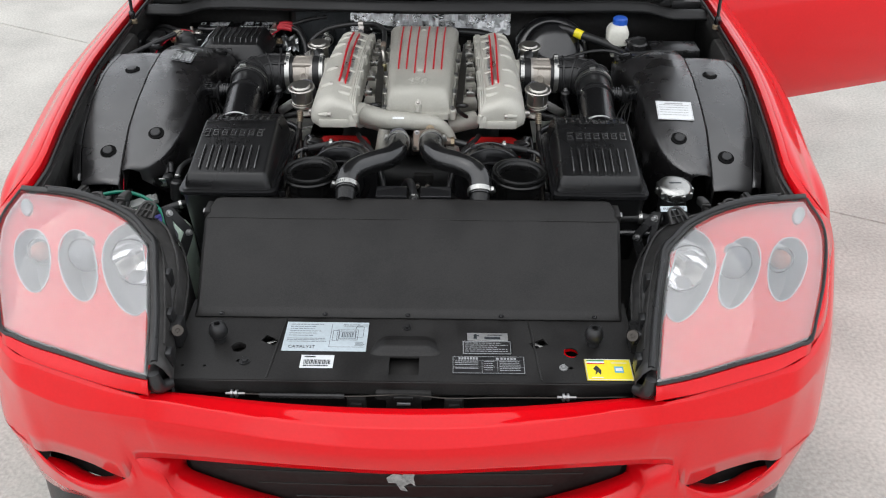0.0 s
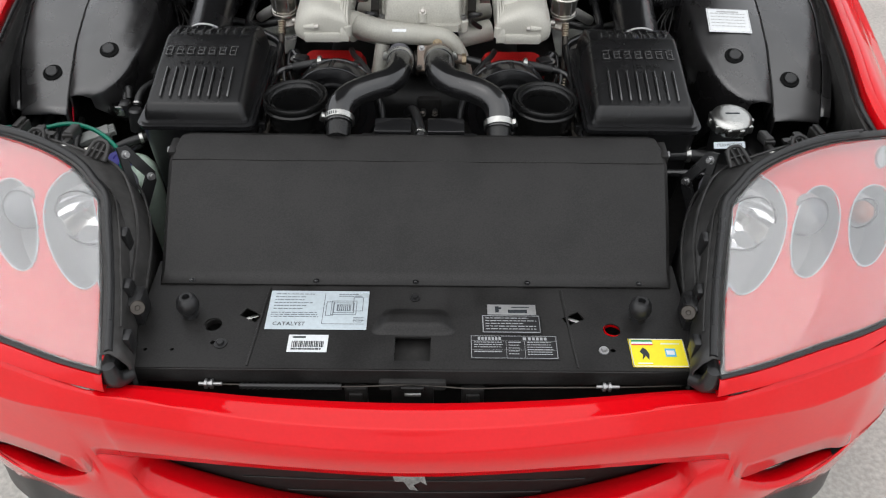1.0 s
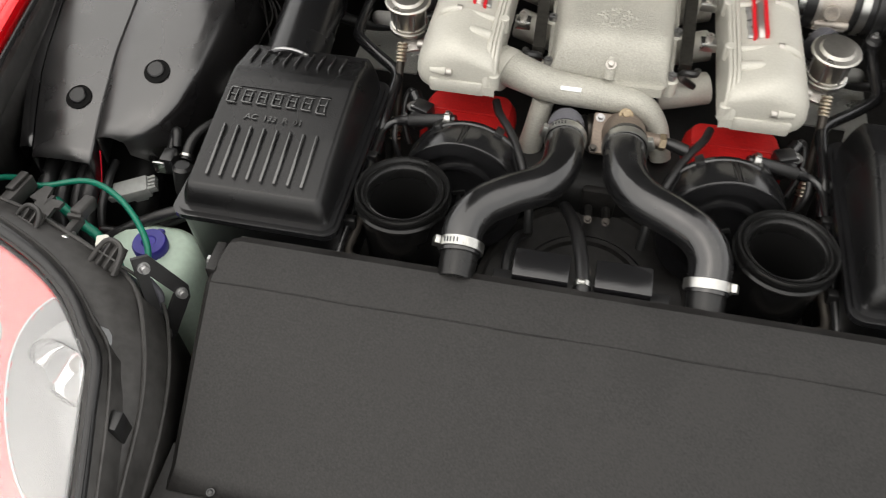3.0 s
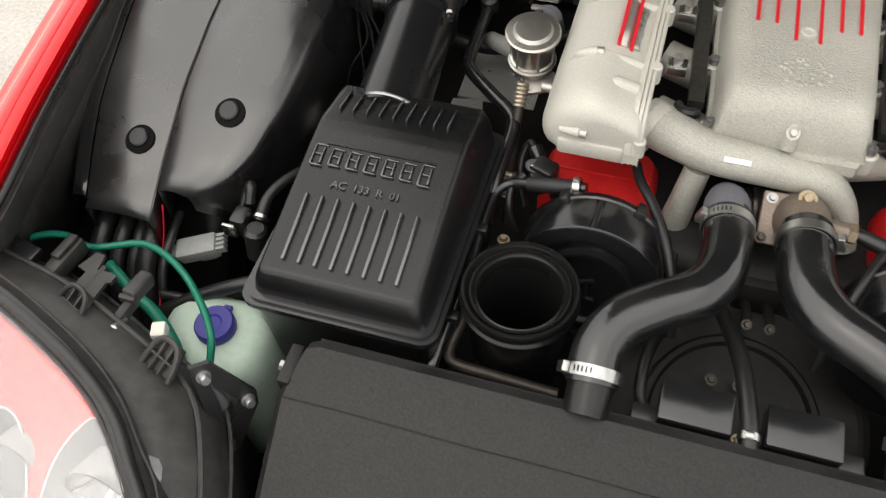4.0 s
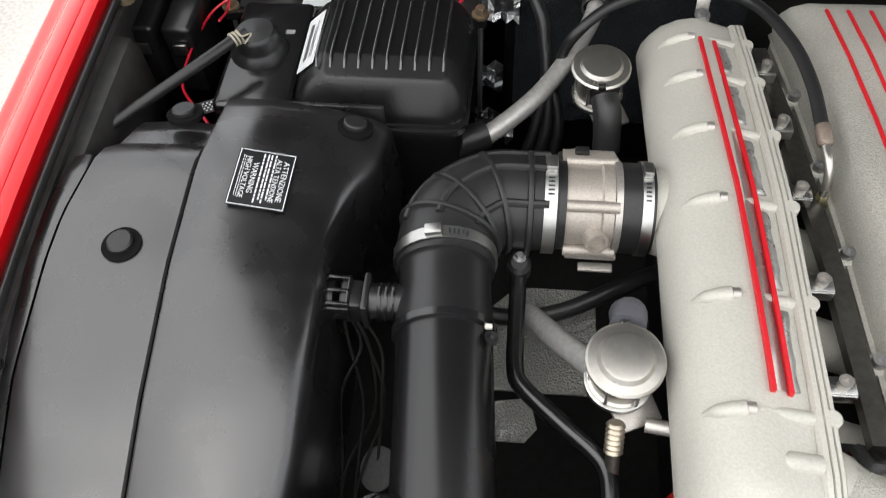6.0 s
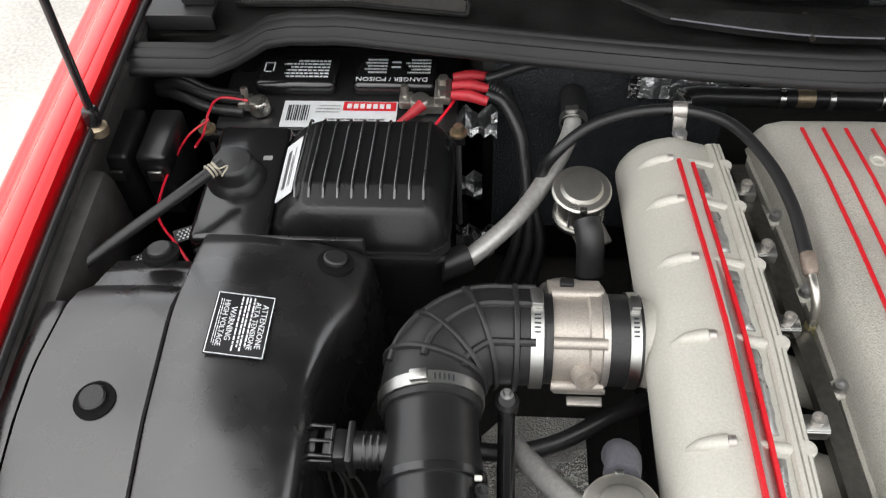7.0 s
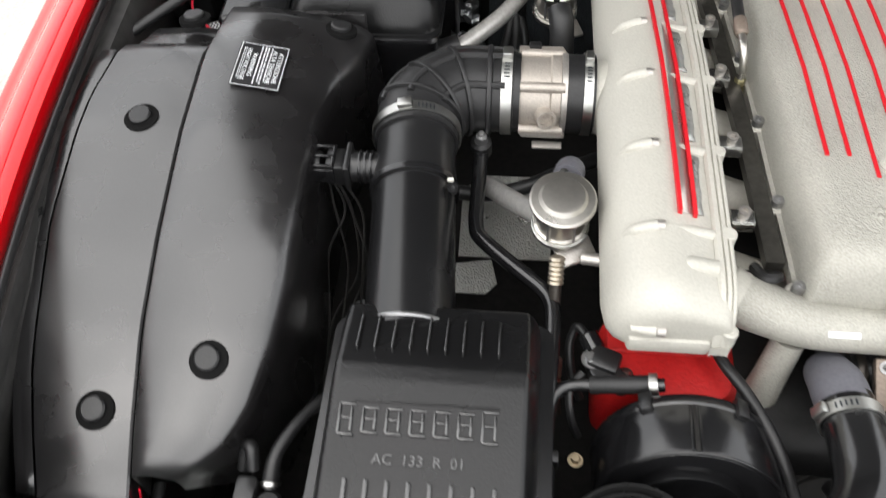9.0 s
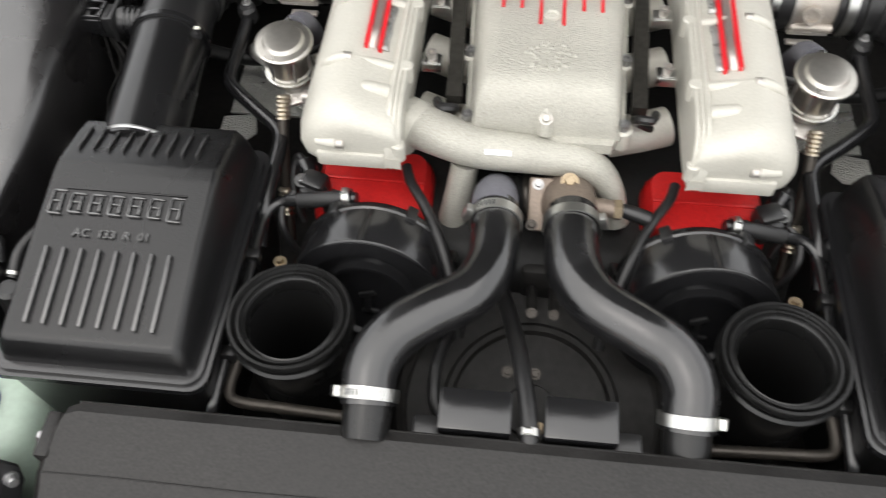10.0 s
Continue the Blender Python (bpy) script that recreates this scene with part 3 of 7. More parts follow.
for s in (-1, 1):
    inlet = part("mesh_inlet", loft([[mesh_place(s, a, b) - V(0, 0, 0.004) for b in (0, 0.5, 1)] for a in np.linspace(0, 1, 13)], closed=False), DARK, scuttle, "black mesh air inlet", solid=0.002)
    wires_ob = part("wire_mesh", mesh_wires(s), MESH, inlet, "fine diamond wire mesh")
    tagged(wires_ob, kind="stuff")
    edge = [mesh_place(s, a, 0) for a in np.linspace(0, 1, 9)] + [mesh_place(s, 1, b) for b in (0.3, 0.7, 1)] + [mesh_place(s, a, 1) for a in np.linspace(0.9, 0, 9)] + [mesh_place(s, 0, 0)]
    part("mesh_frame", tube(edge, 0.0026, 8, 2), SCUTTLE, inlet)
    hinge = thing("hinge_mount", (s * 0.79, 2.57, 0.87), "black steel hood hinge on its bracket", "hinge mount", "hinge mounts")
    part("bracket", join(rbox((s * 0.802, 2.590, 0.872), (0.085, 0.085, 0.006), 0.0015), rbox((s * 0.802, 2.548, 0.864), (0.085, 0.004, 0.022), 0.001), rbox((s * 0.780, 2.600, 0.890), (0.046, 0.070, 0.030), 0.006)), BLACK, hinge)
    part("bolt", lathe([(0.009, 0), (0.009, 0.006), (0, 0.007)], (s * 0.784, 2.582, 0.904), (0, 0, 1), 6), BLACK_GLOSS, hinge)
def wiper(x0, line, blade):
    """An arm from its pivot along a line in the plan, with its joint, spring cover and blade."""
    y0 = line(x0)
    ob = thing("wiper", (x0, y0, 0.885), "black windscreen wiper resting at the glass foot", "wiper", "wipers")
    height = lambda y: 0.903 + 0.35 * max(0.0, y - 2.53)
    rows = []
    for dx, w, h in ((0.014, .006, .004), (0.008, .013, .009), (-0.03, .017, .010), (-0.095, .019, .011), (-0.098, .017, .010), (-0.16, .016, .010), (-0.255, .008, .008), (-0.262, .005, .006), (-0.34, .004, .005), (-0.46, .004, .005)):
        x = x0 + dx
        y = line(x)
        z = height(y)
        rows.append([V(x, y - w, z - h * .6), V(x, y - w, z + h * .35), V(x, y - w * .75, z + h * .6), V(x, y + w * .6, z + h), V(x, y + w, z + h * .6), V(x, y + w, z - h * .6)])
    arm = part("arm", loft(rows), SCUTTLE, ob, smooth=30)
    part("arm_edge", tube([V(x0 + dx, line(x0 + dx) - w, height(line(x0 + dx)) + .0035) for dx, w in ((-.02, .017), (-.09, .019), (-.16, .0165), (-.25, .009))], 0.0011, 6, 3), HOSE_GREY, arm, "thin pale edge")
    part("pivot", lathe([(0.018, -.012), (0.018, 0.006), (0.015, 0.013), (0.008, 0.016), (0, 0.016)], (x0, y0, 0.900)), SCUTTLE, ob, smooth=60)
    part("joint_pin", tube([V(x0 - 0.097, line(x0 - .097) - .022, .904), V(x0 - 0.097, line(x0 - .097) + .022, .906)], 0.0035, 10, 1), DARK_STEEL, ob)
    (xa, ya), (xb, yb) = blade
    ends = [V(xa + (xb - xa) * t, ya + (yb - ya) * t, height(ya + (yb - ya) * t) + .006) for t in (0, .35, .7, 1)]
    part("blade", tube(ends, 0.0042, 8, 4), SCUTTLE, ob, "rubber wiper blade")
    part("blade_spine", tube([p + V(0, -.006, .004) for p in ends], 0.0013, 6, 4), ZINC, ob, "bright steel spine")


wiper(0.045, lambda x: float(np.interp(x, [-.46, -.361, -.222, -.06, .06], [2.66, 2.594, 2.514, 2.492, 2.483])), ((-.30, 2.575), (-.48, 2.68)))
wiper(0.53, lambda x: float(np.interp(x, [.07, .2, .40, .53], [2.68, 2.60, 2.585, 2.60])), ((-.150, 2.572), (.22, 2.630)))

# ---- headlamps ----
def lens_patch(s):
    """The lamp glass as a patch between its four edge lines; returns place(a, b, depth)."""
    lo = spline([V(.430, 1.019, .728), V(.500, 1.043, .724), V(.590, 1.080, .722), V(.670, 1.114, .718), V(.742, 1.155, .712)], 10)
    up = spline([V(.500, 1.31, .797), V(.57, 1.385, .815), V(.684, 1.44, .826), V(.822, 1.487, .812)], 10)
    inn = spline([V(.430, 1.019, .728), V(.460, 1.16, .757), V(.500, 1.31, .797)], 15)
    out = spline([V(.742, 1.155, .712), V(.803, 1.29, .752), V(.838, 1.41, .785), V(.822, 1.487, .812)], 10)

    def on(line, t):
        t = max(0.0, min(1.0, t)) * (len(line) - 1)
        i = min(int(t), len(line) - 2)
        return line[i].lerp(line[i + 1], t - i)

    def place(a, b, depth=0.0):
        p = on(lo, a) * (1 - b) + on(up, a) * b + on(inn, b) * (1 - a) + on(out, b) * a
        p = p - (lo[0] * (1 - a) * (1 - b) + lo[-1] * a * (1 - b) + up[0] * (1 - a) * b + up[-1] * a * b)
        bulge = 0.016 * 16 * a * (1 - a) * b * (1 - b)
        p = p + V(0.10, -0.42, 0.90).normalized() * (bulge - depth)
        return V(s * p.x, p.y, p.z)
    return place


def open_loft(loops):
    """A skin over closed loops, filled at its last loop only."""
    bm = bmesh.new()
    rows = [[bm.verts.new(p) for p in loop] for loop in loops]
    n = len(rows[0])
    for a, b in zip(rows, rows[1:]):
        for k in range(n):
            bm.faces.new((a[k], a[(k + 1) % n], b[(k + 1) % n], b[k]))
    bm.faces.new(rows[-1])
    return bm


def patch(place, depth, n=24, lo=0.0, hi=1.0):
    return loft([[place(lo + (hi - lo) * i / n, lo + (hi - lo) * j / n, depth) for j in range(n + 1)] for i in range(n + 1)], closed=False)


def headlamp(s):
    lamp = thing("headlamp", (s * .62, 1.25, .72), "large clear-covered headlamp with red surround and three oval lights", "headlamp", "headlamps")
    place = lens_patch(s)
    part("lens", patch(place, 0.0), LENS, lamp, "clear plastic lamp cover", solid=0.003, shadow=False)
    ovals = [((.228, .700), (.150, -.118), (.098, .288)), ((.515, .548), (.101, -.046), (.070, .216)), ((.782, .482), (.114, -.034), (.044, .198))]
    n = 84
    bm = patch(place, 0.020, n)
    kill = []
    for idx, f in enumerate(list(bm.faces)):
        a, b = (idx // n + 0.5) / n, (idx % n + 0.5) / n
        for (ca, cb), (ua, ub), (va, vb) in ovals:
            det = ua * vb - ub * va
            p = ((a - ca) * vb - (b - cb) * va) / det
            q = ((b - cb) * ua - (a - ca) * ub) / det
            if p * p + q * q < 0.98:
                kill.append(f)
                break
    bmesh.ops.delete(bm, geom=kill, context="FACES")
    bezel = part("bezel", bm, RED, lamp, "red painted lamp surround", solid=0.002)

    def ring(oval, f, d):
        (ca, cb), (ua, ub), (va, vb) = oval
        out = []
        for t in [2 * math.pi * i / 40 for i in range(40)]:
            a = ca + f * (ua * math.cos(t) + va * math.sin(t))
            b = cb + f * (ub * math.cos(t) + vb * math.sin(t))
            out.append(place(max(0.004, a), min(0.996, b), d))
        return out

    barrels = [((.250, .765), .047, .046), ((.525, .630), .033, .040), ((.772, .553), .026, .036)]
    for k, oval in enumerate(ovals):
        well = part("lamp_well", open_loft([ring(oval, 0.985, 0.0225), ring(oval, 0.965, 0.034), ring(oval, 0.93, 0.055), ring(oval, 0.86, 0.078), ring(oval, 0.70, 0.088), ring(oval, 0.3, 0.090)]), GREY_WELL, bezel, "grey oval lamp well")
        edge = ring(oval, 0.985, 0.0188)
        part("well_rim", tube(edge + edge[:1], 0.0011, 6, 1, caps=False), PAPER_BLUE, well, "thin pale rim")
        (ca, cb), r, depth = barrels[k]
        at, ax = place(ca, cb, depth), V(s * .16, -.93, .30).normalized()
        part("barrel", lathe([(r * 1.02, -.004), (r * 1.04, 0), (r * 1.05, -.012), (r * 1.03, -.035), (r * .92, -.055), (r * .6, -.065)], at, ax, 36, caps=(False, False)), GREY_WELL, bezel, "pale grey lamp barrel")
        part("barrel_rim", lathe([(r * .97, .0), (r * 1.04, .0005), (r * 1.04, -.003), (r * .97, -.004)], at, ax, 36, ring=True), BLACK_GLOSS, bezel)
        if k == 0:
            part("reflector", lathe([(r, -.001), (r * .92, -.014), (r * .74, -.030), (r * .46, -.043), (r * .16, -.048), (0, -.048)], at, ax, 36, caps=(False, False)), REFLECTOR, bezel, "chrome reflector bowl", smooth=80)
            part("bulb_shade", lathe([(.009, -.046), (.009, -.016), (.007, -.012), (0, -.011)], at, ax, 18), PLATED, bezel, "small bulb shield")
        elif k == 1:
            part("projector", lathe([(r * .98, -.006), (r * .95, .002), (r * .78, .011), (r * .48, .018), (0, .021)], at, ax, 32, caps=(False, False)), mat("projector_glass", (0.11, 0.12, 0.13), 0.10, var=0.05, bump=0.0), bezel, "round projector glass", smooth=80)
        else:
            part("reflector", lathe([(r, -.001), (r * .9, -.014), (r * .6, -.028), (0, -.034)], at, ax, 28, caps=(False, False)), GREY_WELL, bezel, smooth=80)
            part("indicator", lathe([(.008, -.030), (.017, -.018), (.020, -.006), (.017, .006), (.009, .013), (0, .0145)], at, ax, 24), AMBER, bezel, "amber indicator bulb", smooth=80)
    spot = ((.925, .865), (.034, 0), (.036, .085))
    part("side_marker", open_loft([ring(spot, 1.0, 0.021), ring(spot, 1.0, 0.014), ring(spot, 0.7, 0.010), ring(spot, 0.1, 0.009)]), GREY_WELL, bezel)
    # black line of sealant along the edge, red strip below, thick housing wall and rubber seal beside the bay
    edge = [place(t, 0) for t in np.linspace(0, 1, 13)] + [place(1, t) for t in np.linspace(0.1, 1, 12)]
    part("edge_seal", tube(edge, 0.0032, 6, 2), RUBBER, lamp)
    gap = spline([V(s * .430, 1.009, .698), V(s * .507, 1.031, .6965), V(s * .594, 1.064, .695), V(s * .667, 1.095, .694), V(s * .735, 1.137, .695)], 5)
    rows = []
    for i, g in enumerate(gap):
        p = place(i / 20, 0)
        rows.append([p + V(0, .004, -.004), p + V(0, -.003, -.004), p.lerp(g, .5) + V(0, -.0035, 0), g + V(0, -.002, .003), g + V(0, 0, -.001), g + V(0, .03, -.002)])
    part("lower_strip", loft(rows, closed=False), RED, lamp, "red strip below the lamp cover", solid=0.002, smooth=30)
    flank = spline([V(s * x, y, z) for x, y, z in TOP[8:13]], 6)[:19]
    part("side_strip", loft([[place(1, i / 18) + V(s * .003, 0, -.005), (place(1, i / 18) + q) / 2 + V(s * .002, -.002, .0), q + V(0, 0, .002)] for i, q in enumerate(flank)], closed=False), RED, lamp, "red strip between lamp cover and fender", solid=0.002)
    rim = [place(0, t) for t in np.linspace(0, 1, 12)] + [place(t, 1) for t in np.linspace(0.06, 1, 14)]
    center = V(s * .63, 1.2, .70)
    rows = []
    for i, p in enumerate(rim):
        out = (p - center)
        out.z = 0
        out = V(-s, 0.0, 0) if i < 9 else out.normalized().lerp(V(0, 1, 0), max(0.0, min(1, (i - 9) / 6))).normalized()
        deep = min(1.0, 0.22 + 0.26 * i)
        rows.append([p + V(0, 0, 0.002), p + out * 0.012 + V(0, 0, 0.006), p + out * 0.024 + V(0, 0, -0.006), p + out * 0.034 + V(0, 0, -0.05 * deep), p + out * 0.030 + V(0, 0, -0.15 * deep), p + V(0, 0, -0.18 * deep)])
    part("housing", loft(rows[1:], closed=False), (DUSTY if s < 0 else SHADED), lamp, "black plastic lamp housing", solid=0.002)
    part("rubber_gasket", tube([p + V(-s * 0.010, 0.004, 0.005) for p in rim[1:-1:2]], 0.0058, 10, 4), RUBBER, lamp, "thick black rubber gasket")
    part("gasket_lip", tube([r[1] + V(0, 0, 0.002) for r in rows[3:-1:2]], 0.0028, 8, 4), RUBBER, lamp)
    part("gasket_lip", tube([r[2] for r in rows[3:-1:2]], 0.0022, 8, 4), (DUSTY if s < 0 else SHADED), lamp)
    part("corner_trim", join(tube([V(s * .422, 1.028, .730), V(s * .420, 1.026, .712), V(s * .416, 1.030, .699), V(s * .404, 1.046, .691)], [0.009, 0.0122, 0.0122, 0.010], 16, 6), rbox((s * .428, 1.046, .706), (.020, .050, .036), .004)), RUBBER, lamp)
    for q in (0.25, 0.55, 0.85):
        p = place(0, q)
        part("clip", rbox((p.x - s * 0.030, p.y, p.z - 0.03), (0.014, 0.022, 0.035), 0.002), BLACK, lamp)
    part("adjuster", lathe([(0.0112, 0), (0.0112, 0.005), (0.0100, 0.0065), (0.004, 0.0068), (0.003, 0.0055), (0, 0.0055)], (s * .411, 1.140, .731), (-s * 0.35, -0.75, 0.6), 20), DARK_STEEL, lamp, "round steel adjuster head")
    part("adjuster_block", rbox((s * .428, 1.168, .705), (0.032, 0.045, 0.045), 0.005), BLACK, lamp)


for s in (-1, 1):
    headlamp(s)

# ---- front cross panel, radiator cover ----
panel = thing("front_cross_panel", (0, 1.15, 0.66), "black sheet-metal cross panel with holes and stickers", "cross panel")
slit = lambda cx, cy, a: [(cx + x * math.cos(a) - y * math.sin(a), cy + x * math.sin(a) + y * math.cos(a)) for x, y in ((-.015, -.009), (.015, -.009), (.015, .009), (-.015, .009))]
holes = [[(-0.028, 1.082), (0.026, 1.082), (0.026, 1.128), (-0.028, 1.128)], circle(-.309, 1.151, .0135), circle(.304, 1.146, .0135), slit(-.254, 1.171, -0.5), slit(.247, 1.169, 0.5), circle(-.302, 1.114, .004, 8), circle(.300, 1.105, .004, 8),
         circle(-.36, 1.10, .003, 8), circle(-.15, 1.105, .003, 8), circle(-.40, 1.10, .003, 8)]
part("sheet", plate([(-.422, 1.066), (.418, 1.066), (.425, 1.10), (.425, 1.29), (-.425, 1.29), (-.425, 1.10)], .680, .683, holes), BLACK_MATT, panel, smooth=30)
part("front_flange", loft([[V(x, 1.070, .683), V(x, 1.064, .681), V(x, 1.062, .655), V(x, 1.075, .640)] for x in np.linspace(-.42, .416, 9)], closed=False), BLACK_MATT, panel, solid=0.002)
part("pressing", loft([[V(x * (1 - 0.28 * t), 1.131 + 0.060 * t, .6825 + 0.0125 * ease(t / 0.25) * ease((1 - t) / 0.5) * ease((0.072 - abs(x)) / 0.03)) for t in np.linspace(0, 1, 17)] for x in np.linspace(-.072, .072, 29)], closed=False), BLACK_MATT, panel, "raised pressing over the latch opening", smooth=80)
for x in (-.2385, .2385):
    part("step", rbox((x, 1.15, .6835), (0.004, 0.16, 0.003), 0.001, turn=(0, 0, 4 * (1 if x > 0 else -1))), BLACK_MATT, panel)
part("latch_tray", rbox((0, 1.10, .655), (0.10, 0.09, 0.02), 0.004), DARK, panel)
for x in (-.254, .247):
    part("spring_clip", rbox((x, 1.171, .676), (0.026, 0.006, 0.004), 0.001, turn=(0, 0, 25 if x < 0 else -25)), STEEL, panel)
for s, paint in ((-1, BLACK_MATT), (1, RED)):
    part("hole_rim", lathe([(0.0135, -0.010 if s > 0 else -0.004), (0.0135, 0.0), (0.0145, 0.0), (0.0145, -0.012)], (s * .3065, 1.1485, .6828), ring=True), paint, panel)
bolt((-.290, 1.112, .683), 0.006, panel, material=BLACK)
bolt((.286, 1.104, .683), 0.0048, panel)
bolt((0.0, 1.21, .683), 0.005, panel, material=BLACK)
for s in (-1, 1):
    stop = thing("rubber_buffer", (s * .348, 1.170, .683), "black rubber hood buffer on the cross panel", "buffer", "hood buffers")
    part("foot", lathe([(0.012, 0), (0.012, 0.012), (0.010, 0.014)], (s * .348, 1.170, .683)), RUBBER, stop)
    part("head", lathe([(0.011, 0.008), (0.0165, 0.016), (0.0175, 0.025), (0.015, 0.035), (0.010, 0.040), (0.006, 0.040), (0.005, 0.032), (0, 0.031)], (s * .348, 1.170, .683)), RUBBER, stop)
# latch bracket hanging in the gap below the panel
part("latch_bracket", join(rbox((0, 1.056, .632), (.062, .004, .050), .001), rbox((-.030, 1.066, .628), (.003, .020, .054), .001), rbox((.030, 1.066, .628), (.003, .020, .054), .001), rbox((0, 1.052, .655), (.034, .006, .008), .0015)), BLACK_MATT, panel, "black latch bracket")
part("bracket_pin", tube([V(-.012, 1.053, .640), V(.012, 1.053, .640)], .003, 8, 1), ZINC, panel)
for x in (-.085, .090):
    part("support_stay", join(rbox((x, 1.064, .622), (.034, .012, .046), .003), rbox((x, 1.056, .622), (.020, .006, .030), .002)), DARK, panel)
cable = thing("release_cable", (0, 1.055, .655), "hood release cable with ribbed sleeve and steel ferrules", "cable")
part("wire", tube([V(-.30, 1.056, .658), V(-.1, 1.054, .656), V(0, 1.056, .660), V(.08, 1.055, .653), V(.16, 1.055, .656), V(.30, 1.056, .657), V(.40, 1.062, .655)], 0.0013, 6, 4), DARK_STEEL, cable)
part("sleeve", tube([V(x, 1.054, .656) for x in np.linspace(-.255, -.105, 40)], [0.0040, 0.0054] * 20, 8, 1), RUBBER, cable)
for x in (-.300, .287):
    part("ferrule", lathe([(0.75 * a, 0.75 * b) for a, b in [(0.004, -0.02), (0.004, -0.008), (0.010, -0.008), (0.010, -0.003), (0.006, -0.003), (0.006, 0.003), (0.010, 0.003), (0.010, 0.008), (0.004, 0.008), (0.004, 0.025)]], (x, 1.056, .658), (1, 0, 0), 12), ZINC, cable)

cover = thing("radiator_cover", (0, 1.4, .70), "matt black folded radiator cover with faint creases", "radiator cover")
profile = [(1.236, .6865, .414), (1.262, .692, .415), (1.386, .7405, .428), (1.457, .7690, .434), (1.496, .7815, .428), (1.510, .7845, .425), (1.520, .781, .424), (1.523, .70, .424)]
rows = []
for x in [-1.0, -1.0, -0.985] + list(np.linspace(-.96, .96, 15)) + [0.985, 1.0, 1.0]:
    rows.append([V(x * w, y, z) for y, z, w in profile])
rng = random.Random(23)
for row in rows[3:-3]:
    for k in range(1, len(row) - 3):
        row[k] = row[k] + V(0, rng.uniform(-.0012, .0012), rng.uniform(-.0007, .0007))
for k, back in ((0, .016), (1, .016), (2, .005), (-1, .016), (-2, .016), (-3, .005)):
    for q in range(4, 8):
        rows[k][q] = rows[k][q] - V(0, back, 0)
for k, drop in ((0, 0.075), (1, 0.006), (-1, 0.075), (-2, 0.006)):
    rows[k] = [p - V(0, 0, drop) for p in rows[k]]
part("sheet", loft(rows, closed=False), BLACK_MATT, cover, smooth=12, solid=0.003)
for x in (-.36, -.16, 0, .18, .36):
    bolt((x, 1.240, .690), 0.0030, cover, material=BLACK_GLOSS, name="screw", h=0.002)
for y, z, half, r in ((1.457, .7690, .428, .0009),):
    part("crease", tube([V(x, y + .0006 * math.sin(31 * x), z + .0004) for x in np.linspace(-half, half, 15)], r, 6, 2), BLACK_MATT, cover, "folded crease")
part("rear_edge", tube([V(x, 1.5210, .778) for x in np.linspace(-.410, .410, 5)], 0.002, 8, 2), BLACK_MATT, cover, "rolled rear edge")
for s in (-1, 1):
    part("side_tab", rbox((s * .431, 1.490, .762), (.014, .044, .030), .003), BLACK_MATT, cover, "small fixing tab at the side")
    bolt((s * .438, 1.490, .764), 0.006, cover, (s, 0, 0.2), ZINC, "tab_bolt")


# ---- engine bay: wheel-arch liners ----
def arch_z(y):
    return float(np.interp(y, [1.62, 1.66, 1.70, 1.78, 1.88, 2.0, 2.12, 2.17, 2.215], [.738, .757, .777, .808, .836, .858, .864, .857, .846]))


def seam_x(y):
    return float(np.interp(y, [1.62, 1.8, 2.1, 2.22], [.676, .690, .699, .697]))


def liner_roll(k):
    return 0.026 * max(0.0, (min(k, 1.0) - .15) / .85) ** 1.6


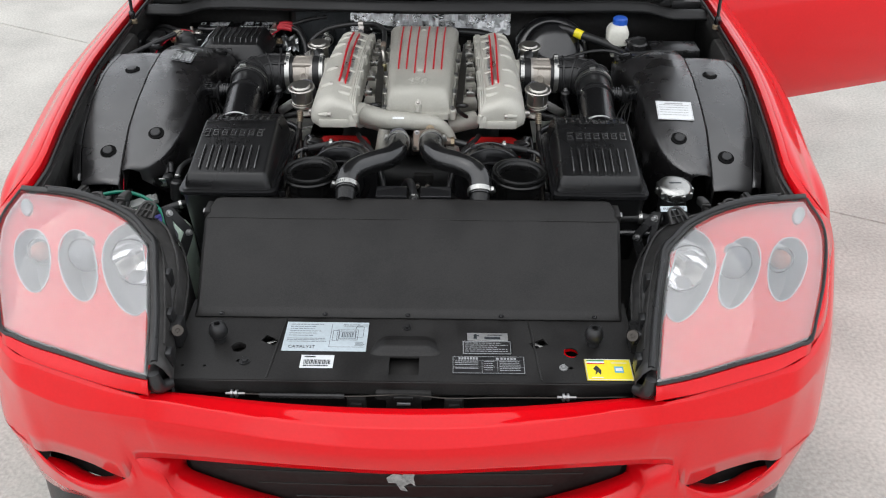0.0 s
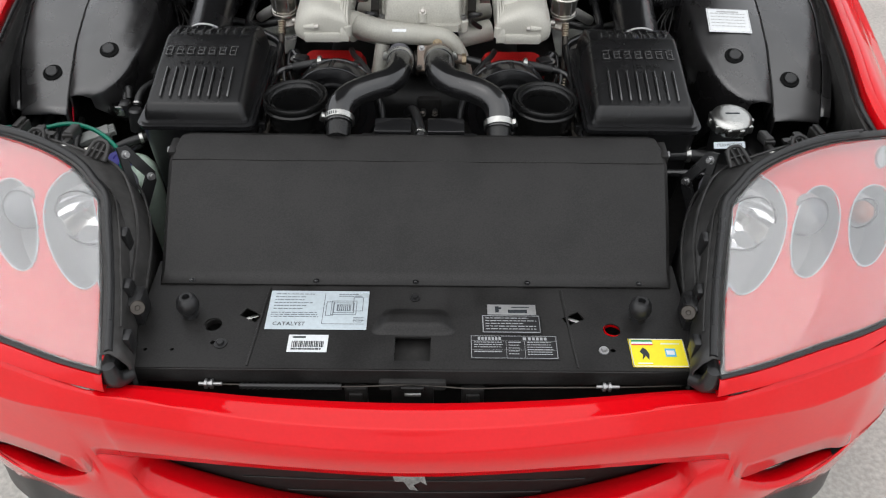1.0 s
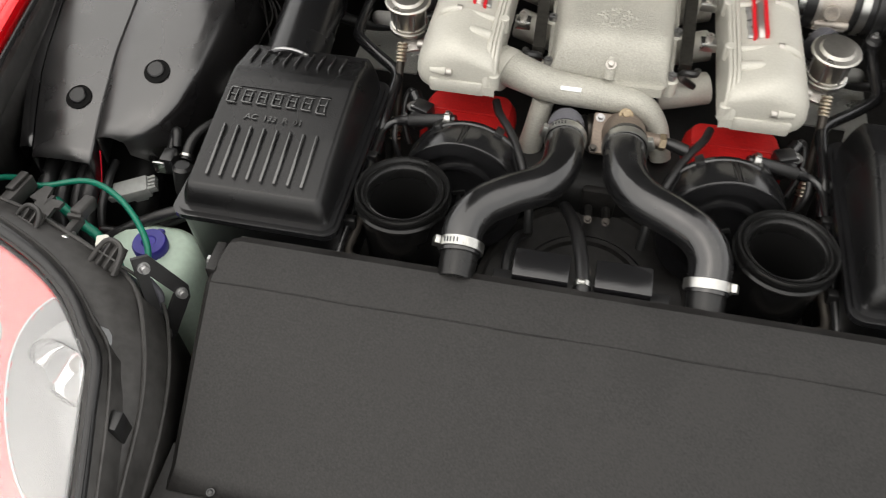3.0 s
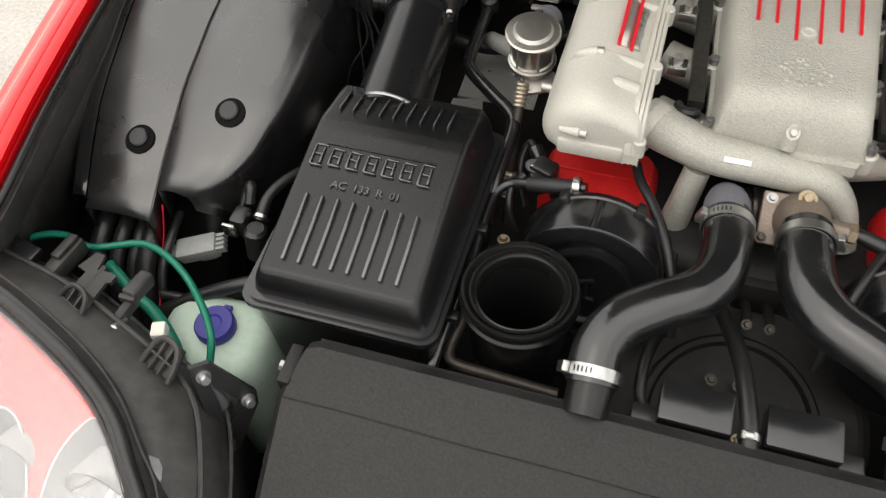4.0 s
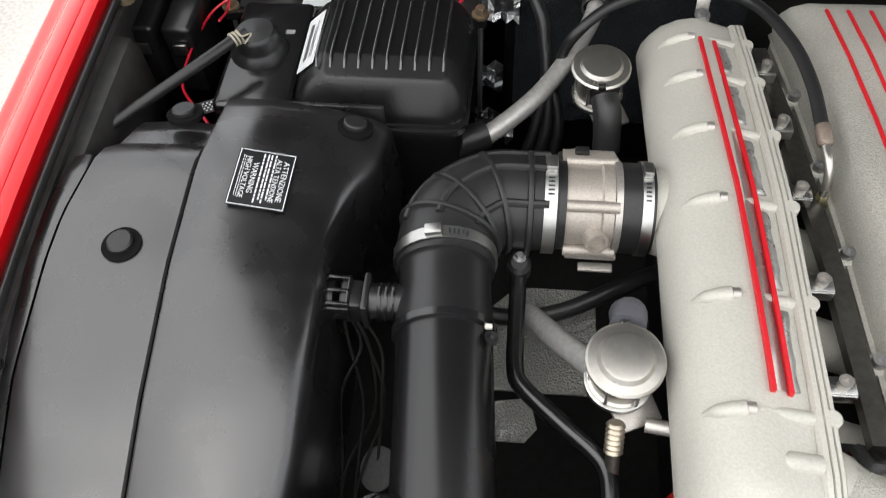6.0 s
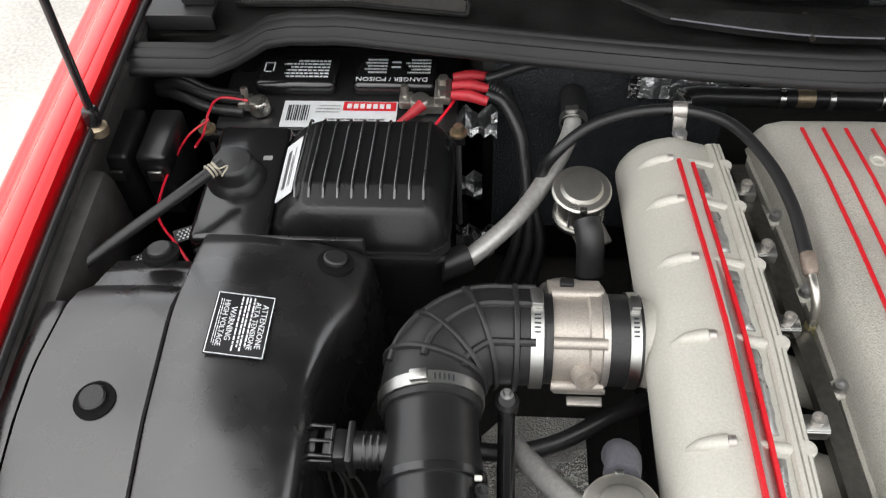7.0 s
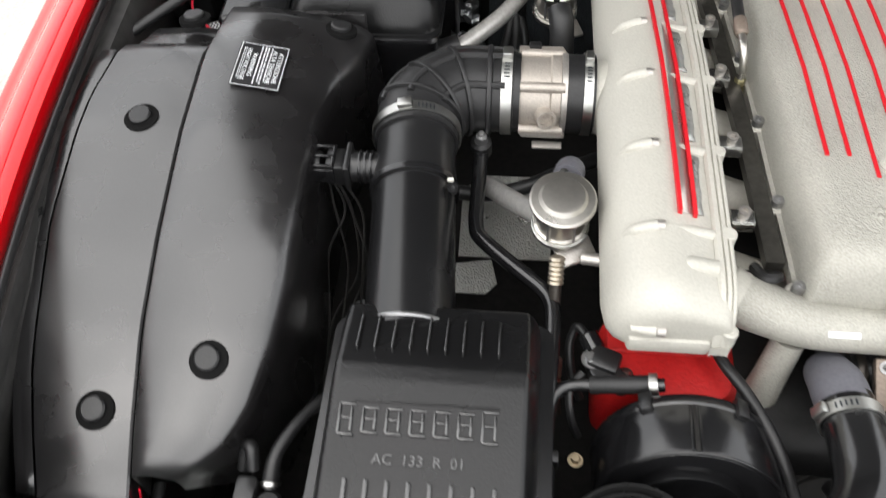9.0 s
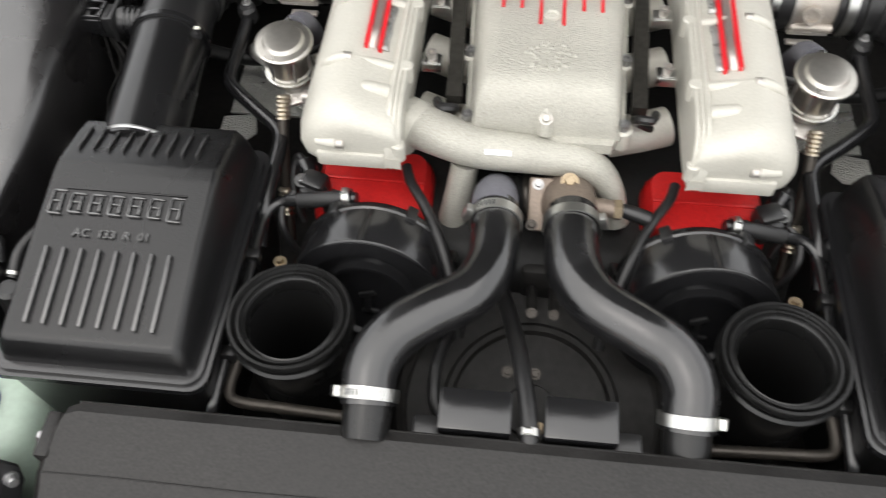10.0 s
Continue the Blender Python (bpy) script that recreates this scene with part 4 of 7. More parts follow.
def liner(s):
    ob = thing("arch_liner", (s * .68, 1.95, .70), "black moulded plastic wheel-arch liner in two panels", "arch liner", "wheel-arch liners")
    rows = []
    for y in np.linspace(1.632, 2.19, 31):
        z, xs = arch_z(y), seam_x(y) + 0.0015
        xo = float(np.interp(y, [1.628, 1.75, 1.9, 2.05, 2.14, 2.19], [.770, .797, .815, .818, .806, .792]))
        dip = 0.016 * ease((y - 2.125) / 0.03)
        rows.append([V(s * x, y, z - 0.004 * k ** 2 - d - dip) for x, k, d in ((xs, 0, 0.05), (xs, 0, 0.004), (xs + 0.002, 0.02, 0.002), (xs * .67 + xo * .33, .33, 0.0), (xs * .33 + xo * .67, .67, 0), (xo - 0.0070, 1, 0), (xo - 0.0054, 1.0, 0.002), (xo - 0.0052, 1.0, 0.06))])
    bm = loft([[V(s * (float(np.interp(y, [1.628, 1.75, 1.9, 2.05, 2.14, 2.19], [.770, .797, .815, .818, .806, .792])) + dx), y, arch_z(y) - 0.008 + dz) for dx, dz in ((-.0036, -.004), (-.0036, .0025), (.004, .0035), (.016, .000), (.018, -.03))] for y in np.linspace(1.645, 2.12, 24)], closed=False)
    part("outer_strip", bm, LINER, ob, "narrow edge strip", smooth=40, solid=0.002)
    part("outer_panel", loft(rows, closed=False), LINER, ob, smooth=24, solid=0.002)
    rows = []
    for y in np.linspace(1.664, 2.215, 34):
        xs = seam_x(y) - 0.0015
        xi = float(np.interp(y, [1.655, 1.675, 1.70, 1.73, 1.78, 1.85, 1.98, 2.05, 2.10, 2.15, 2.215], [.648, .622, .592, .576, .563, .557, .558, .560, .550, .534, .528]))
        z = arch_z(y) + 0.002
        w = xs - xi
        sh = float(np.interp(y, [1.655, 1.75, 1.9, 2.05, 2.15], [.004, .012, .022, .022, .013]))
        back = float(np.interp(y, [2.0, 2.12], [1.0, 0.35]))
        drop = float(np.interp(y, [1.66, 1.73], [0.07, 1.0]))
        prof = ((0.0, 0.05), (0.0, 0.002), (0.02, 0.0), (0.3, -0.004 * back), (0.55, -0.004 * back), (0.72, -0.002 * back), (0.82, 0.0), (0.89, sh * 0.10), (0.945, sh * 0.32), (0.98, sh * 0.66), (1.0, sh), (1.012, sh + 0.012 * drop), (1.03, sh + 0.05 * drop), (1.06, sh + 0.16 * drop))
        # towards the scuttle the panel rolls over to the engine's side
        rear = ease((y - 1.90) / 0.20)
        rows.append([V(s * (xs - w * k), y, z - d - liner_roll(k) * rear) for k, d in prof])
    part("inner_panel", loft(rows, closed=False), LINER, ob, smooth=50, solid=0.002)
    part("rear_wall", rbox((s * .615, 2.222, .78), (.16, 0.006, 0.115), 0.002), LINER, ob)
    for x, y in ((.721, 1.716), (.618, 1.763), (.744, 2.017), (.559, 2.190), (.733, 2.186)):
        xs = seam_x(y)
        lean = (arch_z(y + .01) - arch_z(y - .01)) / .02
        if x > xs:
            xo = float(np.interp(y, [1.628, 1.75, 1.9, 2.05, 2.14, 2.19], [.770, .797, .815, .818, .806, .792]))
            k = (x - xs) / (xo - xs)
            z, side = arch_z(y) - .004 * k ** 2, .008 * k / (xo - xs)
        else:
            k = min(1.0, (xs - x) / 0.165) * ease((y - 1.90) / 0.20)
            z, side = arch_z(y) + .0055 - liner_roll(k), -.25 * k
        n = V(s * side, -lean, 1).normalized()
        at = V(s * x, y, z)
        # flat dark disc: the recess's shade round the plug, put into colour
        cup = part("cup_shade_disc", lathe([(0.0185, -0.004), (0.0185, 0.0012), (0.0172, 0.0015), (0.0125, 0.0012), (0, 0.0010)], at, n, 24), SHADE_BLACK, ob)
        part("plug", lathe([(0.0122, -0.002), (0.0122, 0.0045), (0.0105, 0.006), (0, 0.0062)], at + V(s * .001, .0015, 0), n, 20), RUBBER, cup, "round black plastic plug", smooth=25)
    return ob


for s in (-1, 1):
    liner(s)
# rolled sound-strip beside the liners, with fixings
for s in (-1, 1):
    strip = thing("gutter_trim", (s * .82, 1.9, .80), "black plastic trim strip along the inner fender", "trim strip", "inner fender trims")
    rows = []
    for y in np.linspace(1.56, 2.30, 26):
        w = 0.010 * math.exp(-((y - 2.02) / 0.035) ** 2) + 0.016 * math.exp(-((y - 1.58) / 0.05) ** 2)
        z = float(np.interp(y, [1.56, 1.7, 1.95, 2.3], [.802, .822, .838, .846]))
        rows.append([V(s * (.846 + (y - 1.9) * 0.03), y, z + 0.018), V(s * (.836 + (y - 1.9) * 0.03), y, z + 0.004), V(s * (.822 - w + (y - 1.9) * 0.02), y, z), V(s * (.816 - w + (y - 1.9) * 0.02), y, z - 0.012), V(s * (.813 + (y - 1.9) * 0.02), y, z - 0.10)])
    part("strip", loft(rows, closed=False), DUSTY, strip, solid=0.002)
    for x, y, z in ((.832, 2.02, .845), (.824, 1.90, .838), (.800, 1.585, .807)):
        bolt((s * x, y, z), 0.0045, strip, material=BLACK, h=0.004)


# ---- air boxes, intake tubes, elbows ----
def lid_surface(s, x0, x1, y0, y1, base, top, slopes, relief, nx=70, ny=100):
    """A moulded lid: shoulders sloping up from its edge to a top of varying height, with relief on it."""
    rows = []
    for i in range(nx + 1):
        x = x0 + (x1 - x0) * i / nx
        row = []
        for j in range(ny + 1):
            y = y0 + (y1 - y0) * j / ny
            a = min((x - x0) / slopes[0], (x1 - x) / slopes[1], 1.0)
            b = min((y - y0) / slopes[2], (y1 - y) / slopes[3], 1.0)
            k = 1 - math.sqrt(min(1.0, (1 - a) ** 2.6 + (1 - b) ** 2.6))
            k = min(1.0, k * 1.25) ** 0.5
            row.append(V(s * x, y, base + (top(y) - base) * k + (relief(x, y) if k > 0.8 else 0.0)))
        rows.append(row)
    return loft(rows, closed=False)


def rib(x, centres, width):
    d = min(abs(x - c) for c in centres)
    return max(0.0, 1 - (d / width) ** 2)


def air_box(s):
    box = thing("air_filter_box", (s * .405, 1.68, .62), "black plastic air filter box with ribbed lid and raised lettering", "air filter box", "air filter boxes")
    top = lambda y: float(np.interp(y, [1.55, 1.578, 1.65, 1.69, 1.735, 1.750, 1.762, 1.80, 1.82], [.8115, .8180, .833, .840, .8475, .8485, .8460, .8380, .832]))
    xs = np.linspace(.347, .468, 8)
    xb = np.linspace(.350, .474, 9)

    lid = part("lid", lid_surface(s, .312, .500, 1.553, 1.828, .781, top, (.018, .016, .016, .013), lambda x, y: 0.0), LID, box, "ribbed satin black lid", smooth=60)
    for ribs, y0, y1, w, h in ((xs, 1.576, 1.653, .0036, .0094), (xb, 1.764, 1.802, .0021, .0080)):
        slope = math.degrees(math.atan2(top(y1 - .003) - top(y0 + .015), y1 - y0 - .018))
        for x in ribs:
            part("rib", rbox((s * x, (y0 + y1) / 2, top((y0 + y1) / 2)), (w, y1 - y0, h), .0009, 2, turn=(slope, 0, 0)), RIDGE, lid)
    flange = rounded(.299, .512, 1.540, 1.836, 0.018)
    part("flange", join(loft([[V(s * x, y, z) for x, y in flange] for z in (.772, .780)]), loft([[V(s * (.406 + (x - .406) * 0.95), 1.685 + (y - 1.685) * 0.965, z) for x, y in flange] for z in (.779, .784)])), BLACK_GLOSS, box)
    part("base", loft([[V(s * (.406 + (x - .406) * k), 1.685 + (y - 1.685) * k, z) for x, y in flange] for z, k in ((.60, .86), (.64, .90), (.764, .95), (.773, .97))]), BLACK, box)
    # maker's mark as plain raised bars, part number in letters
    tilt = math.degrees(math.atan2(.005, .048))
    m = pose(s * .412, 1.6995, top(1.6995) + 0.0012, tilt, 0, 0)
    stretch = m @ Matrix.Diagonal((1.04, 1.0, 1.0, 1))
    for k in range(7):
        x, w, h = -0.0585 + 0.0192 * k, 0.0128, 0.026 if k in (0, 6) else 0.021
        bm = join(*[rbox((*c, 0), (*size, .0032), .0008) for c, size in (((x, h / 2), (w, .0022)), ((x, -h / 2), (w, .0022)), ((x - w / 2, 0), (.0022, h)), ((x + w / 2 - .003, 0), (.0022, h * .8)), ((x - .001, .001), (w * .6, .0020)))])
        bm.transform(stretch)
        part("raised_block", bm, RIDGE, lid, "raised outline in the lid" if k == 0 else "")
    bm = rbox((.004, .0165, 0), (.118, .0018, .0028), .0006)
    bm.transform(stretch)
    part("raised_line", bm, LID, lid)
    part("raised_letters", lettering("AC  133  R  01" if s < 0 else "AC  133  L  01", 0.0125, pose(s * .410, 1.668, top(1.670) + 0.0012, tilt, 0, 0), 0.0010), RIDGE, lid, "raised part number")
    for x, y in ((.312, 1.60), (.312, 1.76), (.5, 1.62), (.5, 1.75)):
        part("clip", rbox((s * x, y, .765), (0.010, 0.020, 0.028), 0.002), BLACK, box)
    return box


def intake(s):
    ob = thing("intake_duct", (s * .44, 1.95, .76), "black intake tube with ribbed rubber elbow and steel clamps", "intake duct", "intake ducts")
    a, b = V(s * .436, 1.799, .8005), V(s * .450, 1.975, .806)
    axis = (b - a).normalized()
    part("tube", tube([a, a.lerp(b, 0.5), b], 0.0435, 32, 2), TUBE, ob, "glossy black tube", smooth=60)
    part("weld_bead", tube([V(s * .434 + 0.046 * math.cos(t), 1.803 - 0.006 * math.sin(t) + 0.006, .798 + 0.046 * math.sin(t)) for t in np.linspace(0.2, math.pi - 0.2, 14)], 0.0022, 6, 2), ZINC, ob, "silvery bead of sealant")
    c = V(s * .456, 2.052, .808)
    part("sensor_sleeve", tube([b - axis * 0.004, b + axis * 0.002, b.lerp(c, 0.5), c], [0.0455, 0.0455, 0.0425, 0.0425], 32, 1), BLACK, ob, smooth=60)
    part("sleeve_rim", tube([b - axis * 0.004, b + axis * 0.003], 0.0475, 32, 1), BLACK_GLOSS, ob)
    part("tab", rbox((s * .4105, 1.971, .8325), (0.007, 0.005, 0.004), 0.0015), WHITE_PL, ob, "small white mark")
    bolt((s * .408, 1.960, .832), 0.004, ob, (s * -0.5, 0, 0.8), BLACK, "screw")
    path = [c - axis * 0.012, c + V(0, 0.022, 0), V(s * .446, 2.100, .809), V(s * .415, 2.124, .809), V(s * .38, 2.127, .808), V(s * .352, 2.127, .808)]
    elbow = part("elbow", tube(path, [0.0465, 0.0475, 0.048, 0.048, 0.0465, 0.0455], 32, 6), RUBBER, ob, "ribbed black rubber elbow", smooth=60)
    line = spline(path, 6)
    for i in (8, 13, 18, 24):
        d = (line[i + 1] - line[i - 1]).normalized()
        part("rib", lathe([(0.046, -0.0036), (0.0518, -0.0022), (0.0526, 0.0), (0.0518, 0.0022), (0.046, 0.0036)], line[i], d, 32), RUBBER, elbow)
    for a0 in (0.9, 1.7, 2.5):
        pts = []
        for i in range(6, 29, 2):
            d = (line[min(i + 1, len(line) - 1)] - line[i - 1]).normalized()
            side = d.cross(V(0, 0, 1)).normalized()
            pts.append(line[i] + 0.0478 * (math.cos(a0 if s < 0 else math.pi - a0) * side + math.sin(a0) * V(0, 0, 1)))
        part("rib", tube(pts, 0.0040, 8, 2), RUBBER, elbow)
    clamp(c + axis * 0.002, tuple(axis), 0.0475, ob)
    clamp(V(s * .360, 2.127, .808), (1, 0, 0), 0.0468, ob)
    sensor = thing("air_flow_sensor", (s * .53, 2.008, .79), "black air flow sensor plugged into the intake tube", "sensor", "air flow sensors")
    part("neck", lathe([(0.0165, -.022), (0.0165, .022)], (s * .500, 2.003, .810), (1, 0, 0), 24), BLACK, sensor)
    part("flange", rbox((s * .523, 2.003, .810), (0.007, 0.040, 0.036), 0.0025), BLACK, sensor)
    part("body", rbox((s * .537, 2.003, .808), (0.022, 0.030, 0.030), 0.004), BLACK, sensor)
    part("plug", lathe([(.006, -.016), (.0150, -.015), (.0172, -.010), (.0172, .010), (.0160, .012)], (s * .566, 2.004, .806), (-s, 0, 0), 24), BLACK, sensor, "round black plug", smooth=40)
    part("clip_frame", join(*[rbox((s * .550, y, z), (.026, .0035, .004), .001) for y in (1.990, 2.004, 2.018) for z in (.8235,)], *[rbox((s * x, 2.004, .8235), (.004, .032, .004), .001) for x in (.539, .562)], rbox((s * .550, 1.9865, .812), (.026, .003, .020), .001)), BLACK_GLOSS, sensor)
    part("bellows", tube([V(s * (.570 + .0015 * i), 2.010 - .0022 * i, .792 - .0030 * i) for i in range(14)], [.0055, .0072] * 7, 10, 2), RUBBER, sensor)
    for k in range(3):
        part("ridge", lathe([(0.0180, -0.0015), (0.0186, 0), (0.0180, 0.0015)], (s * (.498 + 0.0062 * k), 2.003, .810), (1, 0, 0), 24), BLACK_GLOSS, sensor)
    part("lead", tube([V(s * .568, 2.0, .798), V(s * .574, 1.975, .77), V(s * .566, 1.94, .72), V(s * .56, 1.9, .66)], 0.0055, 8), RUBBER, sensor)


def throttle(s):
    ob = thing("throttle_body", (s * .315, 2.127, .76), "cast aluminium throttle body between black sleeves", "throttle body", "throttle bodies")
    body = part("body", lathe([(0.040, -0.036), (0.0405, -0.034), (0.0405, 0.010), (0.043, 0.012), (0.043, 0.022), (0.040, 0.024)], (s * .322, 2.127, .808), (-s, 0, 0), 32), WARM_CAST, ob, smooth=50)
    part("end_flange", lathe([(0.0405, -.004), (0.0455, -.003), (0.0455, .003), (0.0405, .004)], (s * .296, 2.127, .808), (1, 0, 0), 32, ring=True), CAST, body, "machined end flange")
    cap = part("rear_cap", lathe([(.026, -.020), (.0300, -.016), (.0300, -.004), (.0275, .001), (.010, .0025), (.010, .008), (0, .008)], (s * .330, 2.168, .826), (0, .35, .93), 28), PLATED, body, "round plated cap", smooth=35)
    part("cap_clip", rbox((s * .330, 2.171, .838), (.014, .010, .008), .002), BLACK, cap)
    part("rear_lug", join(lathe([(0.034, -0.03), (0.034, 0.02), (0.026, 0.026)], (s * .318, 2.157, .806), (-s, 0, 0), 24)), WARM_CAST, body)
    for y, z in ((2.100, .842), (2.158, .838), (2.085, .792)):
        part("boss", tube([V(s * .345, y, z), V(s * .296, y, z)], 0.0058, 12, 1), WARM_CAST, body)
    part("port", lathe([(0.011, 0), (0.011, 0.014), (0.008, 0.014), (0.008, 0.006), (0, 0.006)], (s * .318, 2.088, .812), (-s * 0.3, -0.9, 0.3), 20), WARM_CAST, body, "round open port")
    part("foot", join(rbox((s * .318, 2.083, .786), (0.050, 0.006, 0.006), 0.002), rbox((s * .312, 2.078, .774), (0.034, 0.010, 0.004), 0.0015)), CAST, body)
    part("sleeve", tube([V(s * .298, 2.127, .808), V(s * .262, 2.127, .808)], 0.0445, 32, 1), RUBBER, ob, "black rubber sleeve")
    part("sleeve", tube([V(s * .352, 2.127, .808), V(s * .345, 2.127, .808)], 0.044, 32, 1), RUBBER, ob)
    clamp(V(s * .270, 2.127, .808), (1, 0, 0), 0.0445, ob, 0.010)
    part("neck", tube([V(s * .266, 2.127, .806), V(s * .235, 2.127, .803)], [0.041, 0.046], 28, 1), CRACKLE, ob)


for s in (-1, 1):
    air_box(s)
    intake(s)
    throttle(s)


# ---- engine ----
def crown(y):
    """Height of the engine's top along its length."""
    return float(np.interp(y, [1.80, 1.90, 2.10, 2.20, 2.30, 2.42], [.882, .885, .881, .871, .858, .836]))


def side_crown(y):
    """Height of the side plenums' tops, falling a little to the rear."""
    return crown(y) - 0.009 * ease((y - 2.05) / 0.35)


def side_plenum(s):
    ob = thing("intake_plenum", (s * .2, 2.1, .75), "silver crackle-finish intake plenum with red striped top", "intake plenum", "side intake plenums")
    sec = [(.150, -.080), (.150, -.055), (.151, -.022), (.157, -.016), (.168, -.0125), (.180, -.0085), (.194, -.003), (.206, -.001), (.222, -.005), (.240, -.016), (.2510, -.031), (.2585, -.047), (.2605, -.060), (.258, -.071), (.247, -.079), (.20, -.082)]
    rows = []
    ys = [1.802, 1.804, 1.810, 1.82, 1.835, 1.855, 1.88, 1.92, 1.96, 2.0, 2.05, 2.1, 2.15, 2.2, 2.25, 2.3, 2.33, 2.355, 2.375, 2.385, 2.393, 2.398, 2.400]
    for y in ys:
        f = max(0.0, min(1.0, (1.802 + 0.044 - y) / 0.044))
        r = max(0.0, min(1.0, (y - 2.400 + 0.030) / 0.030))
        kf, kr = math.sqrt(max(0, 1 - f ** 3.2)), math.sqrt(max(0, 1 - r ** 2.6))
        row = []
        for x, d in sec:
            k = min(kf * 0.42 + 0.58, 1) * (0.62 + 0.38 * kr)
            out = (x - .150) * (0.72 + 0.28 * kf) * (0.90 + 0.10 * kr)
            row.append(V(s * (.150 + out), y, side_crown(y) - 0.058 + (d + 0.058) * k))
        rows.append(row)
    shell = part("shell", loft(rows), CRACKLE, ob, "silver-grey crackle paint casting", smooth=55)
    # joint flange along the inner side, with two grooves
    fl = []
    for y in [1.797, 1.798, 1.800, 1.804, 1.810, 1.818, 1.828] + list(np.linspace(1.845, 2.37, 18)) + [2.384, 2.392, 2.398, 2.402]:
        end = min(1.0, max(0.0, (y - 1.797) / 0.045), (2.402 - y) / 0.02)
        z = side_crown(y) - 0.0105 - 0.060 * (1 - math.sqrt(max(0.0, 1 - (1 - end) ** 2)))
        low = side_crown(y) - .078 + 0.022 * (1 - end) ** 2
        fl.append([V(s * .1475, y, low), V(s * .1475, y, z - .002)] + [V(s * x, y, z + d) for x, d in ((.149, .0005), (.1515, .001), (.1523, -.0012), (.1533, .0012), (.1565, .0015), (.1573, -.0010), (.1583, .0012), (.162, .0010), (.1645, -.002))] + [V(s * .1645, y, low)])
    part("flange", loft(fl), CRACKLE, shell, smooth=25)
    part("front_foot", rbox((s * .200, 1.806, .818), (.075, .016, .022), .005), CRACKLE, shell)
    part("pad", tube([V(s * .192, 1.852, side_crown(1.85) - .0120), V(s * .188, 1.852, side_crown(1.85) - .0105), V(s * .164, 1.852, side_crown(1.85) - .0155)], [0.003, 0.0085, 0.0085], 14, 4), CRACKLE, shell)
    for y in (1.806, 1.888, 1.989, 2.090, 2.185, 2.272, 2.345):
        z = side_crown(y) - 0.0045
        if y > 1.81:
            part("boss", tube([V(s * .243, y, z - 0.0165), V(s * .234, y, z - 0.0080), V(s * .224, y, z - 0.0030), V(s * .214, y, z - 0.0005)], [0.002, 0.0055, 0.0066, 0.0070], 14, 4), CRACKLE, shell)
            part("screw", tube([V(s * .215, y, z + .0005), V(s * .2085, y, z + .0005)], 0.0056, 14, 1), CAST, shell, "steel socket screw")
            part("land", tube([V(s * .2065, y, z - .0025), V(s * .186, y, z - .0065), V(s * .164, y, z - .0120)], [0.0062, 0.0064, 0.0066], 14, 3), CRACKLE, shell)
        else:
            part("screw", tube([V(s * .214, y - 0.004, .841), V(s * .2065, y - 0.004, .841)], 0.0055, 14, 1), CAST, shell, "steel socket screw")
            part("boss", tube([V(s * .236, y - .001, .839), V(s * .214, y - .003, .841)], [0.004, 0.007], 14, 1), CRACKLE, shell)
        part("flange_boss", lathe([(0.0075, -0.02), (0.0075, 0.0005), (0.006, 0.002), (0, 0.002)], (s * .1505, y, side_crown(y) - .0115 - 0.030 * (y < 1.81)), (0, 0, 1), 14), CRACKLE, shell)
    for x, drift in ((.1945, .0095), (.1802, .0078)):
        rows = [[V(s * (x + dx + drift * ease((y - 1.9) / 0.45)), y, side_crown(y) + dz - (x < .19) * 0.005) for dx, dz in ((-.0021, -.008), (-.0018, .0026), (.0018, .0029), (.0021, -.008))] for y in np.linspace(1.902, 2.338, 20)]
        part("stripe", loft(rows), STRIPE, shell, "raised stripe painted red")
    part("stripe_bed", loft([[V(s * (x + 0.006 * ease((y - 2.0) / 0.4)), y, side_crown(y) + d) for x, d in ((.202, -.003), (.19, -.0035), (.180, -.0080))] for y in np.linspace(1.905, 2.335, 12)], closed=False), CAST, shell, "bare metal between the stripes", solid=0.002)
    rng = random.Random(17)
    for y0, y1 in ((1.906, 1.978), (1.999, 2.080), (2.100, 2.172), (2.198, 2.258), (2.284, 2.332)):
        rows = []
        for y in np.linspace(y0, y1, 9):
            drift = 0.006 * ease((y - 2.0) / 0.4)
            rows.append([V(s * (.1815 + drift), y, side_crown(y) - .0060), V(s * (.1715 + drift * .6 + rng.uniform(-.0012, .0012)), y, side_crown(y) - .0092)])
        part("window", loft(rows, closed=False), SLOT, shell, "shiny slot beside the stripe", solid=0.0015)


for s in (-1, 1):
    side_plenum(s)


